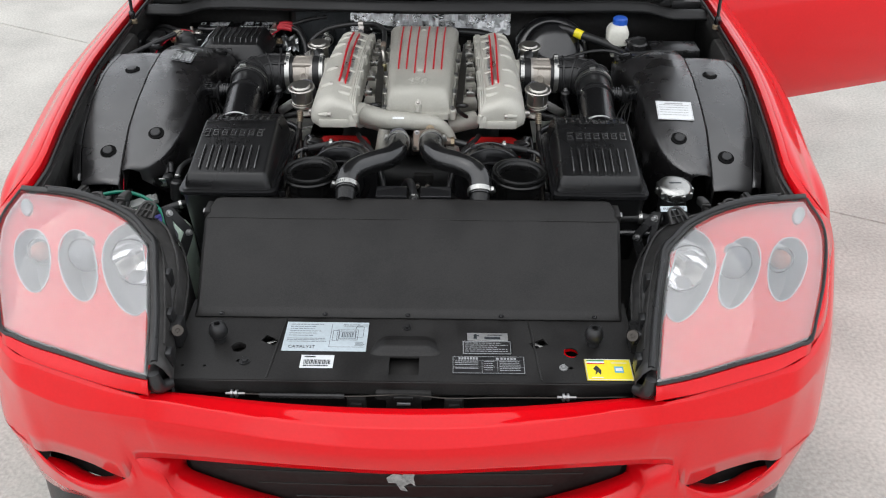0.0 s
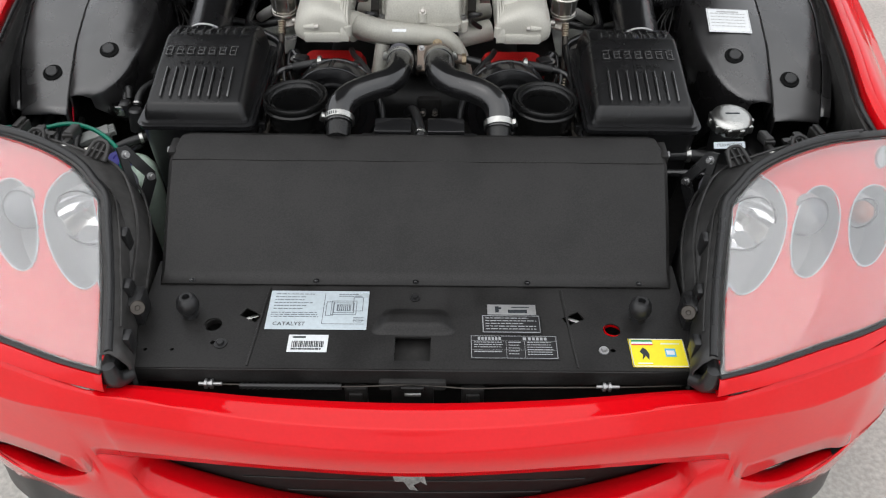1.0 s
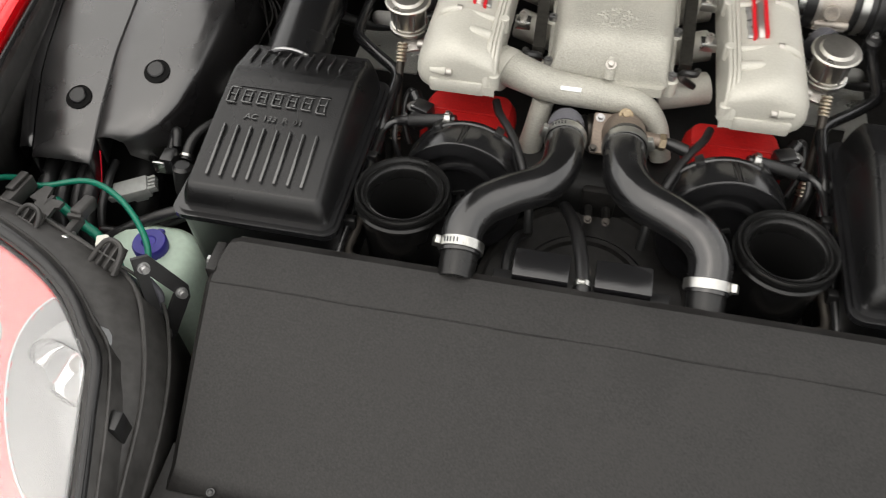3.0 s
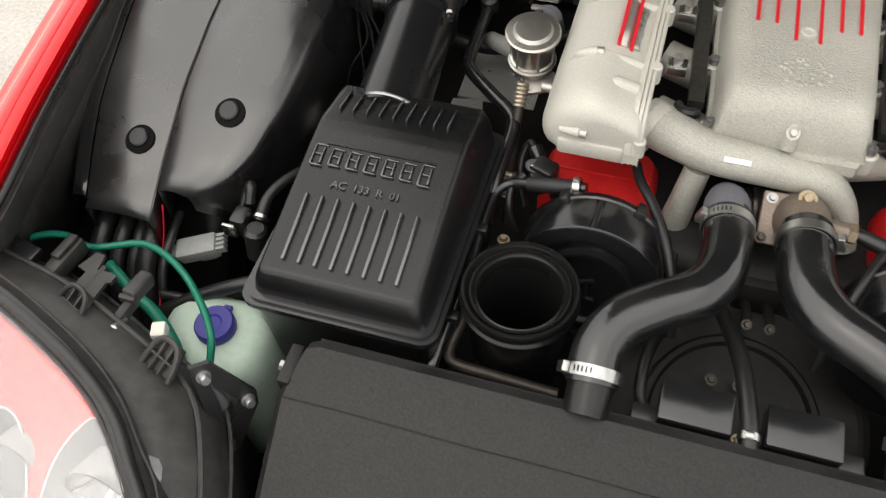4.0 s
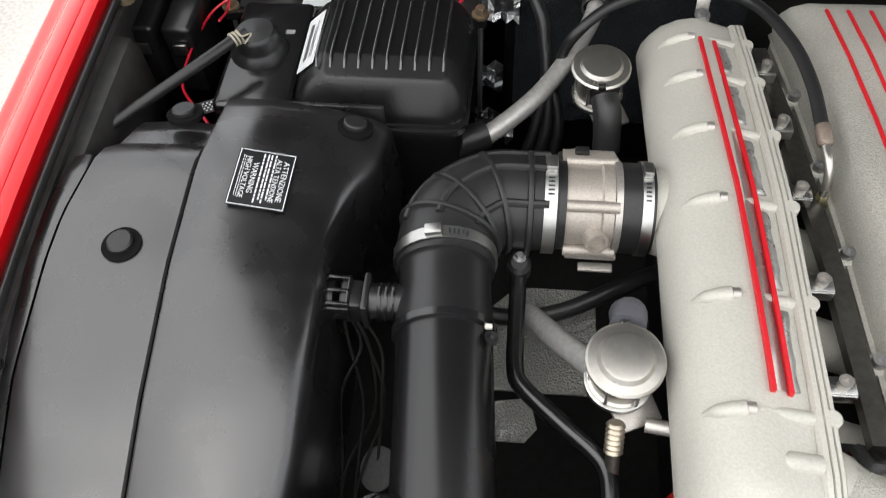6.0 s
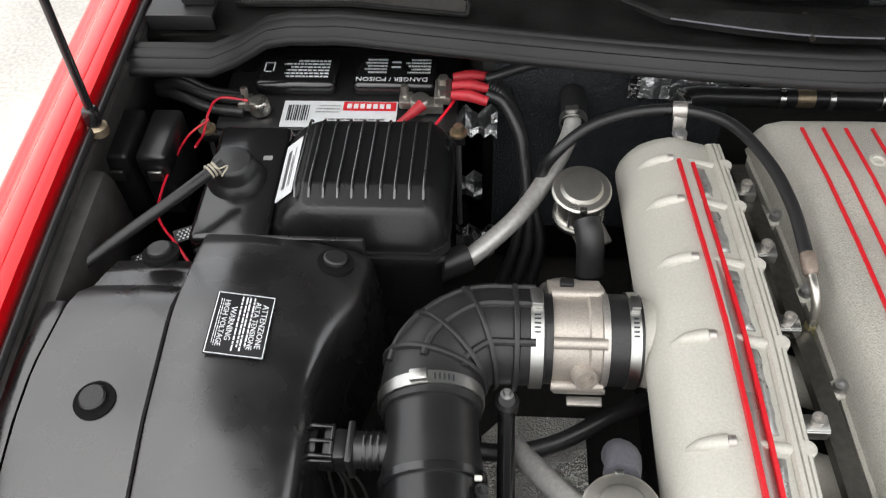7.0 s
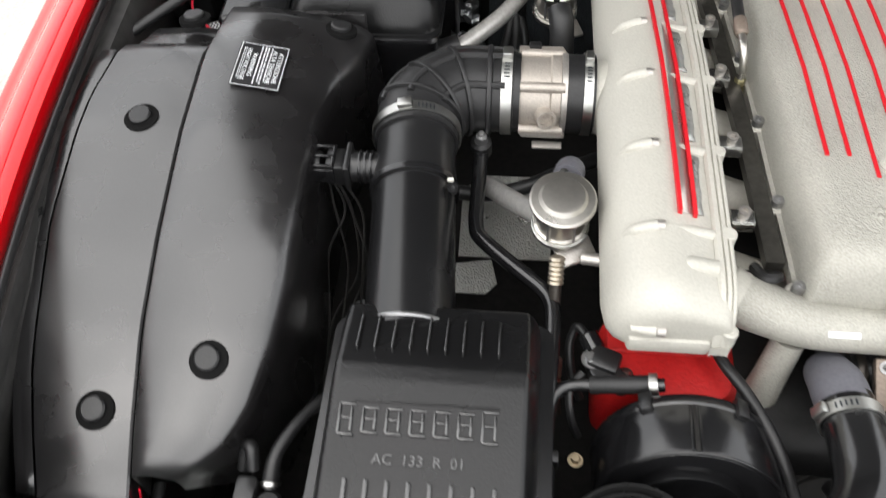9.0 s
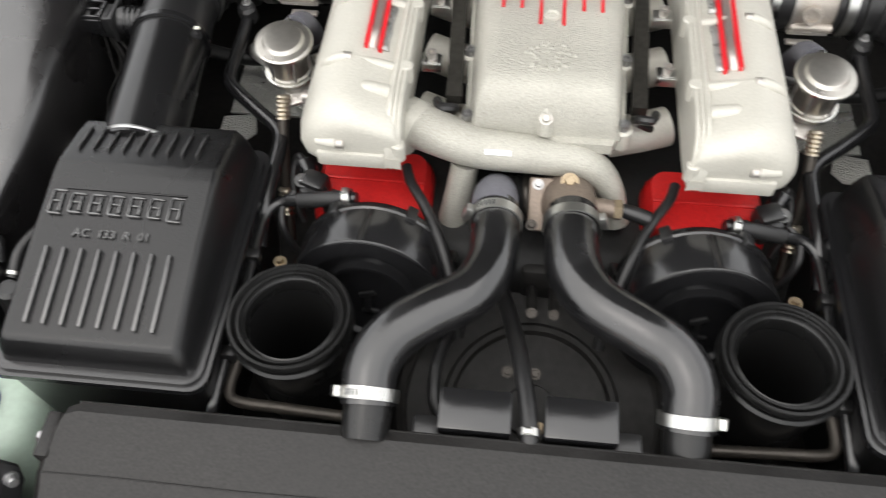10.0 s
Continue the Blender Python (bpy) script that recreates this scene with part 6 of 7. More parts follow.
    part("injector_lead", tube([V(s * .118, 1.885, .828), V(s * .112, 1.868, .836), V(s * .098, 1.872, .832), V(s * .10, 1.89, .81), V(s * .12, 1.90, .79)], 0.0052, 8), RUBBER, rail)


for s in (-1, 1):
    pipes(s)

over = thing("fuel_hose", (-.25, 2.4, .80), "black fuel hose looping over the plenum to a brass fitting", "hose")
part("hose", tube([V(-.350, 2.41, .60), V(-.350, 2.40, .70), V(-.347, 2.385, .765), V(-.333, 2.383, .804), V(-.297, 2.405, .826), V(-.248, 2.422, .834), V(-.191, 2.424, .838), V(-.142, 2.392, .848), V(-.117, 2.318, .862), V(-.108, 2.25, .868), V(-.107, 2.19, .867)], 0.0066, 14), RUBBER, over, smooth=60)
part("clip_band", lathe([(0.0066, -.008), (0.0098, -.008), (0.0104, -.006), (0.0104, .006), (0.0098, .008), (0.0066, .008)], (-.191, 2.424, .838), (1, -.12, .12), 20, ring=True), CAST, over, "grey rubber-lined clip")
part("clip_leg", join(rbox((-.191, 2.413, .827), (.015, .004, .022), .001, turn=(-20, 0, 0)), rbox((-.191, 2.404, .820), (.015, .020, .003), .001)), CAST, over)
bolt((-.191, 2.402, .821), .0055, over, (0, -.3, 1), ZINC)
part("ferrule", lathe([(0.0074, -0.010), (0.0078, 0.009), (0.0055, 0.013)], (-.107, 2.180, .867), (0, -1, -0.1), 16), BROWN_CAST, over, "brown metal ferrule")
part("elbow", tube([V(-.107, 2.170, .866), V(-.106, 2.150, .862), V(-.104, 2.140, .848), V(-.103, 2.136, .825)], 0.0044, 12), PLATED, over, "plated elbow fitting")
part("nut", lathe([(0.0048, -0.012), (0.0064, -0.010), (0.0064, 0.000), (0.0054, 0.001), (0.0066, 0.002), (0.0066, 0.008), (0.005, 0.010)], (-.103, 2.135, .820), (0, -0.25, -0.95), 6), mat("yellow_zinc", (0.30, 0.27, 0.15), 0.4, metal=0.8, var=0.3), over, "yellow plated nut")


# ---- rear left of the bay: battery, ribbed tank, fuse boxes ----
BOOT = mat("red_boot_rubber", (0.42, 0.02, 0.03), 0.5, var=0.3, bump=0.2)
GREY_MARK = mat("grey_paint_mark", (0.3, 0.3, 0.29), 0.5, var=0.3)
STRING = mat("string", (0.42, 0.38, 0.30), 0.8, var=0.3, bump=0.5, fine=600)
battery = thing("battery", (-.61, 2.53, .60), "black car battery with white and red sticker", "battery")
part("case", rbox((-.608, 2.545, .675), (.315, .17, .18), .006), BLACK, battery)
for x0, x1 in ((-.722, -.614), (-.591, -.480)):
    lid = part("vent_cover", rbox(((x0 + x1) / 2, 2.558, .774), (x1 - x0, .066, .022), .008, 3), BLACK_GLOSS, battery, "raised black vent cover with white print")
    m = pose((x0 + x1) / 2, 2.556, .7856, 0, 0, 180)
    rng = random.Random(int(x1 * -1000))
    if x0 < -.7:
        part("print", bars(print_lines(-.044, .018, -.020, .018, 6, rng, 0.5) + [(.030, .044, -.012, -.010), (.030, .032, -.010, .006), (.042, .044, -.010, .006), (.033, .041, .006, .008)], m), PAPER, lid, "white printed lines")
    else:
        part("print", bars(print_lines(-.046, -.012, -.024, .008, 5, rng, 0.5) + print_lines(.012, .046, -.024, .008, 5, rng, 0.5) + [(-.006, .006, -.016, -.013), (-.006, .006, -.006, -.003)], m), PAPER, lid, "white printed lines")
        part("print", lettering("DANGER / POISON", .0112, pose((x0 + x1) / 2 - .004, 2.5355 + .001, .7857, 0, 0, 180), 0.0002), PAPER, lid, "white warning words")
m = pose(-.605, 2.489, .7665, 0, 0, 180)
sticker = part("sticker", rbox((-.605, 2.489, .7658), (.150, .050, .0012), .0004, 1), PAPER, battery, "white sticker with red maker's panel")
part("print", bars([(-.073, -.004, -.023, -.006)], m, 0.0006), INK_RED, sticker)
part("print", bars([(-.066 + .0085 * k, -.060 + .0085 * k, -.019, -.010) for k in range(7)], m, 0.0009), PAPER, sticker)
part("print", bars([(.040 + .0030 * k, .0412 + .0030 * k + (k % 3) * .0005, -.016, .014) for k in range(10)], m, 0.0006), INK, sticker)
part("print", bars(print_lines(-.060, .030, .004, .020, 2, random.Random(3), 0.35) + print_lines(.0, .034, -.020, -.002, 3, random.Random(4), 0.35), m, 0.0006), ZINC, sticker)
part("hold_down_bar", rbox((-.61, 2.456, .757), (.34, .014, .014), .003), BLACK_GLOSS, battery)
for x in (-.772, -.449):
    bolt((x, 2.458, .764), .007, battery, material=BRASS, h=0.012)
    part("rod", tube([V(x, 2.458, .76), V(x, 2.450, .60)], .0035, 8, 1), ZINC, battery)
for x, y, mt in ((-.708, 2.492, PLATED), (-.500, 2.500, PLATED)):
    part("terminal", join(lathe([(0.014, 0), (0.014, 0.014), (0.011, 0.018), (0.006, 0.019), (0, 0.018)], (x, y, .768), (0, 0, 1), 18), rbox((x - 0.018, y + 0.004, .778), (.018, .024, .012), .003), lathe([(0.005, -0.004), (0.005, 0.016)], (x - 0.020, y + 0.008, .780), (0, 0.3, 1), 6)), mt, battery, "corroded battery terminal clamp")
part("terminal_block", join(rbox((-.470, 2.508, .790), (.022, .040, .012), .003), rbox((-.484, 2.497, .776), (.03, .02, .014), .003), lathe([(0.007, 0), (0.007, 0.012), (0, 0.013)], (-.470, 2.515, .795), (0, 0, 1), 6), lathe([(0.006, 0), (0.006, 0.010), (0, 0.011)], (-.470, 2.496, .795), (0, 0, 1), 6)), PLATED, battery)
for dy, ang in ((0.020, 6), (0.004, -4), (-0.014, -12)):
    a = V(-.458, 2.506 + dy, .798)
    part("red_boot", tube([a, a + V(.022, ang * 0.0003, .002), a + V(.045, ang * 0.0008, -.002)], [0.0060, 0.0076, 0.0062], 12, 3), BOOT, battery, "red rubber terminal boot")
part("red_boot", tube([V(-.496, 2.490, .783), V(-.515, 2.474, .776), V(-.530, 2.464, .772)], [0.008, 0.005, 0.002], 10, 3), BOOT, battery, "red rubber terminal boot")
cables = thing("battery_cable", (-.42, 2.45, .70), "thick black ribbed battery cables", "cable", "battery cables")
for k, dy in enumerate((0.022, 0.006, -0.012)):
    pts = spline([V(-.415, 2.508 + dy, .796), V(-.392, 2.495 + dy * .6, .788), V(-.372, 2.460 + dy * .4, .765), V(-.362, 2.42, .72), V(-.372 + .015 * k, 2.37, .66), V(-.40 + .02 * k, 2.33, .58)], 12)
    part("cable", tube(pts, [0.0076, 0.0094] * 30 if k == 1 else 0.0072, 10, 1), RUBBER, cables)
part("cable", tube([V(-.415, 2.522, .800), V(-.36, 2.535, .812), V(-.31, 2.54, .818)], .0065, 10), RUBBER, cables)
for dy, dz in ((0.0, 0.0), (0.014, -.006), (-.012, -.010)):
    part("cable", tube([V(-.728, 2.496 + dy, .782 + dz), V(-.775, 2.500 + dy, .786 + dz), V(-.815, 2.515 + dy, .792 + dz), V(-.85, 2.525, .78 + dz)], .0072, 10), RUBBER, cables)
wires = thing("red_wire", (-.76, 2.4, .76), "thin red wires looping beside the battery", "wire", "red wires")
part("wire", tube([V(-.722, 2.492, .785), V(-.757, 2.490, .790), V(-.766, 2.465, .788), V(-.770, 2.44, .775), V(-.766, 2.405, .79), V(-.762, 2.39, .80)], .0017, 6), WIRE_RED, wires)
part("wire", tube([V(-.764, 2.455, .785), V(-.790, 2.43, .775), V(-.800, 2.36, .77), V(-.790, 2.30, .775), V(-.752, 2.25, .785), V(-.735, 2.23, .78)], .0017, 6), WIRE_RED, wires)
part("wire", tube([V(-.452, 2.50, .79), V(-.462, 2.475, .79), V(-.480, 2.445, .785)], .0019, 6), WIRE_RED, wires)

tank = thing("ribbed_tank", (-.60, 2.33, .68), "black plastic tank with ribbed lid and round filler", "tank")
rib_x = np.linspace(.478, .618, 10)
ztop = lambda y: float(np.interp(y, [2.25, 2.27, 2.30, 2.40, 2.43], [.812, .828, .838, .832, .822]))
part("lid", lid_surface(-1, .452, .650, 2.246, 2.425, .783, ztop, (.032, .055, .034, .024), lambda x, y: 0.0, 76, 70), LID, tank, "ribbed satin black lid", smooth=60)
part("lid_seam", loft([[V(-x, y, z) for x, y in rounded(.449, .653, 2.243, 2.428, .014)] for z in (.781, .786)]), LID, tank)
for x in rib_x:
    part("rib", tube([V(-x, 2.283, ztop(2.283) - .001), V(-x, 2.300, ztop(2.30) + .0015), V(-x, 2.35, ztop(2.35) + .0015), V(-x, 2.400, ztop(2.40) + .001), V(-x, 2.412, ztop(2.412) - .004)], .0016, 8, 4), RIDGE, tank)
part("base", loft([[V(-x, y, z) for x, y in rounded(.452 + o, .735 - o, 2.236 + o, 2.430 - o, .014)] for z, o in ((.66, .012), (.770, .002), (.780, 0.0), (.784, .002))]), BLACK_GLOSS, tank)
part("filler_dome", lathe([(0.036, 0.0), (0.034, 0.018), (0.027, 0.026), (0.025, 0.030), (0.025, 0.042), (0.021, 0.047), (0, 0.048)], (-.698, 2.335, .788), (0, 0, 1), 28), BLACK, tank, "round black filler cap")
part("shoulder", rbox((-.692, 2.335, .790), (.088, .180, .030), .008, 3), BLACK_GLOSS, tank)
part("white_spot", rbox((-.668, 2.368, .8055), (.011, .007, .001), .0004, 1), GREY_MARK, tank)
patchm = pose(-.6340, 2.335, .8215, 0, -42, 0)
lab = rbox((0, 0, 0), (.029, .088, .0010), .0003, 1)
lab.transform(patchm)
st = part("sticker", lab, PAPER, tank, "silver maker's sticker on the lid's shoulder")
part("print", bars([(-.007, -.001, -.030, .030), (.003, .0045, -.03, .02), (.006, .0075, -.03, .03)], patchm, 0.0008), ZINC, st)
stick = thing("filler_tube", (-.78, 2.27, .80), "matt black rubber tube tied on with string", "tube")
part("tube", tube([V(-.842, 2.175, .818), V(-.80, 2.215, .829), V(-.745, 2.265, .843), V(-.700, 2.315, .850)], .0066, 14), RUBBER, stick)
for k in range(3):
    part("tie", lathe([(0.0066, -0.001), (0.0084, -0.001), (0.0084, 0.001), (0.0066, 0.001)], V(-.712 + .003 * k, 2.302 + .003 * k, .8485), (1, 1.1, 0.2), 14, ring=True), STRING, stick, "pale string tie")
part("tie_end", tube([V(-.708, 2.306, .858), V(-.698, 2.296, .860), V(-.690, 2.304, .857), V(-.694, 2.29, .855)], .0010, 5), STRING, stick)
for x in (-.862, -.814):
    fb = thing("fuse_box", (x, 2.41, .74), "black lidded fuse box with steel clip", "fuse box", "fuse boxes")
    part("lid", rbox((x, 2.415, .782), (.038, .088, .036), .006, 3), BLACK, fb)
    part("base", rbox((x, 2.415, .732), (.036, .084, .07), .004), BLACK, fb)
    part("clip", rbox((x + .002, 2.367, .772), (.018, .005, .016), .0015), STEEL, fb)
for x, y, z in ((-.800, 2.255, .752), (-.765, 2.30, .745)):
    tagp = thing("wiring_tag", (x, y, z), "small white-edged printed tag on the wiring", "tag", "wiring tags")
    part("card", rbox((x, y, z), (.030, .018, .0015), .0004, 1, turn=(10, 0, 25)), PLATE_BLACK, tagp)
    mm = pose(x, y, z + .0012, 10, 0, 25)
    part("print", bars([(-.011 + .005 * i + .0025 * (j % 2), -.0085 + .005 * i + .0025 * (j % 2), -.007 + .0035 * j, -.005 + .0035 * j) for i in range(4) for j in range(4)], mm), PAPER, tagp)
# silver pipe and foil along the firewall
sp = thing("silver_pipe", (-.38, 2.36, .72), "bent silver metal pipe with clamp", "pipe")
part("pipe", tube([V(-.455, 2.262, .735), V(-.420, 2.285, .742), V(-.372, 2.335, .752), V(-.335, 2.395, .762), V(-.312, 2.45, .765), V(-.303, 2.49, .765)], .0112, 18), PIPE_ALU, sp)
part("rubber_end", tube([V(-.303, 2.482, .765), V(-.303, 2.53, .77)], .017, 18, 1), RUBBER, sp)
clamp(V(-.304, 2.482, .765), (0.1, 1, 0), .016, sp)
part("rubber_end", tube([V(-.430, 2.28, .740), V(-.470, 2.262, .735), V(-.50, 2.26, .72)], .017, 18), RUBBER, sp)
foil = thing("heat_foil", (0, 2.5, .8), "crumpled silver heat foil on the firewall", "foil")
rng = random.Random(5)
bm = loft([[V(x, 2.536 - .022 * t + rng.uniform(-.004, .004), .872 - .095 * t + rng.uniform(-.003, .003)) for t in (0, .2, .4, .6, .8, 1.0)] for x in np.linspace(-.235, .262, 50)], closed=False)
part("sheet", bm, FOIL, foil, smooth=10)
bm = loft([[V(x, 2.534 - .010 * t + rng.uniform(-.004, .004), .835 - .32 * t) for t in (0, .2, .4, .6, .8, 1.0)] for x in np.linspace(-.405, -.10, 24)], closed=False)
blanket = thing("insulation_blanket", (-.25, 2.53, .7), "dark blue-grey insulation blanket on the firewall", "insulation")
part("sheet", bm, BLUE_FELT, blanket, smooth=30)
for x, y, z, w in ((-.425, 2.50, .745, .05), (-.455, 2.52, .60, .07), (-.425, 2.37, .66, .05)):
    bm = loft([[V(x + w * (i / 6 - .5), y + rng.uniform(-.008, .008), z + .05 * (j / 5 - .5) + rng.uniform(-.006, .006)) for j in range(6)] for i in range(7)], closed=False)
    part("scrap", bm, FOIL, foil, smooth=10)
hh = thing("heater_hose", (0, 2.505, .787), "black heater hose with clamps along the firewall", "hose")
part("hose", tube([V(-.185, 2.47, .80), V(-.165, 2.492, .800), V(-.12, 2.503, .792), V(-.05, 2.506, .788), V(.06, 2.505, .788), V(.16, 2.50, .785), V(.24, 2.49, .77)], .012, 14), RUBBER, hh)
for x in (-.048, .012, .075):
    clamp(V(x, 2.5055, .788), (1, 0, 0), .012, hh, .007)
clamp(V(-.176, 2.481, .800), (0.7, 0.7, 0), .012, hh, .008)
part("joiner", tube([V(-.030, 2.506, .788), V(-.008, 2.506, .788)], .0126, 14, 1), BRASS, hh)

# ---- rear right of the bay ----
servo = thing("brake_servo", (.38, 2.40, .74), "round black brake servo", "brake servo")
part("drum", lathe([(0.115, -.06), (0.118, -.02), (0.110, .0), (0.095, .012), (0.085, .012), (0.080, .022), (0.05, .034), (0.03, .036), (0, .036)], (.385, 2.43, .760), (0, -0.75, 0.65), 40), BLACK_GLOSS, servo, smooth=50)
yb = thing("banded_hose", (.46, 2.44, .79), "black hose with a yellow band", "hose")
part("hose", tube([V(.36, 2.48, .815), V(.42, 2.455, .818), V(.47, 2.43, .808), V(.54, 2.41, .79), V(.60, 2.40, .76)], .0125, 14), RUBBER, yb)
part("band", tube([V(.452, 2.4395, .8128), V(.474, 2.428, .8066)], .0138, 14, 1), YELLOW, yb, "yellow band")
res = thing("fluid_reservoir", (.572, 2.405, .74), "small milky fluid reservoir with bright blue cap", "reservoir")
part("bottle", loft([[V(.578 + (x - .572) * k, 2.430 + (y - 2.405) * k, z) for x, y in rounded(.540, .604, 2.372, 2.438, .018)] for z, k in ((.745, .42), (.778, .50), (.786, .95), (.822, 1.0), (.838, .80), (.843, .6))]), WHITE_PL, res, "milky plastic bottle", smooth=50)
part("cap", lathe([(0.022, 0), (0.022, .018), (0.018, .022), (0, .023)], (.583, 2.435, .840), (0, 0, 1), 18), BLUE_LIGHT, res, "bright blue cap")
bx = thing("control_box", (.72, 2.31, .79), "black plastic control box", "control box")
part("lid", rbox((.722, 2.315, .808), (.138, .075, .030), .005), BLACK, bx)
part("base", rbox((.722, 2.32, .77), (.125, .07, .05), .004), BLACK, bx)
fc = thing("steering_reservoir", (.622, 2.335, .80), "black fluid reservoir with ribbed round cap", "reservoir")
part("cap", lathe([(0.034, -.03), (0.034, -.012), (0.028, -.010), (0.028, .004), (0.024, .008), (0, .008)], (.622, 2.338, .815), (0, 0, 1), 24), BLACK, fc)
for t in np.linspace(0, 2 * math.pi, 13)[:-1]:
    part("grip", rbox((.622 + .028 * math.cos(t), 2.338 + .028 * math.sin(t), .812), (.004, .004, .014), .001), BLACK, fc)
wl = thing("wiring_loom", (.52, 2.2, .76), "loose black wiring loom", "wiring", "wiring looms")
part("cable", tube([V(.40, 2.20, .83), V(.47, 2.215, .842), V(.535, 2.22, .838), V(.575, 2.16, .83), V(.57, 2.07, .80), V(.55, 2.0, .76)], .0045, 8), RUBBER, wl)
part("cable", tube([V(.60, 2.40, .80), V(.63, 2.40, .81), V(.66, 2.42, .80)], .006, 8), RUBBER, wl)

# coolant filler on the front right
oil = thing("oil_filler", (.572, 1.575, .70), "ribbed chrome filler cap on a black neck", "filler cap")
part("cap", lathe([(0.030, -.022), (0.037, -.020), (0.038, -.004), (0.036, .002), (0.028, .006), (0.020, .007), (0, .0072)], (.572, 1.578, .786), (0, -0.08, 1), 32), STEEL, oil, "chrome screw cap", smooth=45)
for t in np.linspace(0, 2 * math.pi, 11)[:-1]:
    part("grip", rbox((.572 + .0372 * math.cos(t), 1.578 + .0372 * math.sin(t), .775), (.010, .010, .016), .003), STEEL, oil)
part("slot", rbox((.572, 1.580, .7935), (.026, .004, .001), .0003, 1), INK, oil)
part("neck", lathe([(0.030, -.12), (0.030, -.03), (0.026, -.018)], (.572, 1.578, .786), (0, 0, 1), 24), BLACK, oil)
part("tank", rbox((.585, 1.56, .64), (.11, .12, .12), .02, 3), BLACK, oil)
tag = part("plate", rbox((.566, 1.538, .752), (.058, .013, .0016), .0005, 1, turn=(38, 0, 3)), PAPER_BLUE, oil, "white plate with printed words")
part("print", lettering("OLIO MOTORE", .0070, pose(.566, 1.538, .752, 38, 0, 3) @ Matrix.Translation((0, 0, .0010)), .0002), INK, tag, "printed words")
hz = thing("side_hose", (.49, 1.55, .71), "short black hose with steel clamp", "hose")
part("hose", tube([V(.43, 1.560, .715), V(.49, 1.556, .716), V(.55, 1.552, .714)], .0115, 14), RUBBER, hz)
clamp(V(.500, 1.5555, .716), (1, 0, 0), .0115, hz, .008)
part("pipe", tube([V(.43, 1.535, .690), V(.50, 1.532, .690), V(.55, 1.53, .685)], .009, 14), BLACK_GLOSS, hz)

# ---- front left: washer bottle, hoses, connectors ----
wb = thing("washer_bottle", (-.56, 1.53, .55), "milky green washer bottle with dark blue cap", "washer bottle")
part("bottle", loft([[V(-.569 + (x + .569) * k, 1.54 + (y - 1.54) * k, z) for x, y in rounded(-.638, -.500, 1.480, 1.600, .045, 8)] for z, k in ((.48, .9), (.52, 1.0), (.645, 1.0), (.668, .96), (.682, .86), (.690, .70), (.692, .3))]), BOTTLE, wb, smooth=60)
part("cap", lathe([(0.022, 0), (0.023, .004), (0.023, .014), (0.021, .017), (0.010, .0175), (0.008, .0155), (0, .0155)], (-.562, 1.545, .690), (0, -0.05, 1), 28), BLUE, wb, "dark blue screw cap")
part("cap_tab", rbox((-.558, 1.569, .698), (.010, .008, .007), .002), BLUE, wb)
gh = thing("green_hose", (-.65, 1.57, .70), "thin green hose looping over the washer bottle", "hose", "green hoses")
part("hose", tube([V(-.83, 1.545, .735), V(-.80, 1.575, .742), V(-.765, 1.588, .742), V(-.725, 1.582, .740), V(-.668, 1.601, .742), V(-.616, 1.583, .745), V(-.572, 1.550, .742), V(-.543, 1.515, .732), V(-.540, 1.485, .70), V(-.545, 1.475, .64)], .0042, 10), GREEN, gh)
part("sleeve", tube([V(-.705, 1.575, .722), V(-.66, 1.548, .722), V(-.625, 1.532, .718), V(-.592, 1.508, .708), V(-.576, 1.486, .685), V(-.572, 1.475, .65)], .0068, 12), GREEN, gh, "thicker green sleeve")
gc = thing("wiring_plug", (-.64, 1.648, .675), "grey electrical plug hanging on red and black wires", "plug")
m = pose(-.640, 1.648, .681, 10, -12, 20)
GREY = mat("grey_plastic", (0.30, 0.31, 0.30), 0.45, var=0.15)
for nm, bm in [("shell", rbox((0, 0, 0), (.052, .026, .022), .003)), ("foot", rbox((.006, -.002, -.014), (.020, .016, .010), .002)), ("collar", rbox((-.03, 0, 0), (.014, .018, .014), .003))] + [("pin", rbox((.030, -.009 + .006 * k, .002), (.014, .004, .012), .001)) for k in range(4)]:
    bm.transform(m)
    part(nm, bm, GREY, gc)
part("wire", tube([V(-.668, 1.638, .678), V(-.680, 1.630, .68), V(-.690, 1.625, .66), V(-.684, 1.60, .62)], .0012, 6), WIRE_RED, gc)
part("wire", tube([V(-.676, 1.66, .74), V(-.678, 1.64, .70), V(-.665, 1.58, .66), V(-.63, 1.52, .66)], .0012, 6), WIRE_RED, gc)
lm = thing("wiring_loom", (-.70, 1.6, .62), "thick black wiring looms below the liner", "wiring", "wiring looms")
for x, r in ((-.765, .012), (-.738, .010), (-.715, .008), (-.698, .013), (-.675, .006)):
    part("cable", tube([V(x, 1.68, .70), V(x + .004, 1.64, .695), V(x + .006, 1.60, .67), V(x + .02, 1.56, .62)], r, 12), RUBBER, lm)
part("ribbed_tube", tube(spline([V(-.665, 1.585, .66), V(-.60, 1.592, .662), V(-.54, 1.61, .69)], 20), [.006, .0072] * 20, 10, 1), RUBBER, lm)
part("cable", tube([V(-.655, 1.555, .665), V(-.60, 1.582, .690), V(-.545, 1.605, .705), V(-.50, 1.63, .70)], .0085, 12), RUBBER, lm)
part("clip", lathe([(.0085, -.003), (.0105, -.003), (.0105, .003), (.0085, .003)], (-.536, 1.608, .706), (1, .4, .1), 14, ring=True), STEEL, lm)
valve = thing("solenoid_valve", (-.565, 1.67, .70), "small black valve with hose ends beside the filter box", "valve")
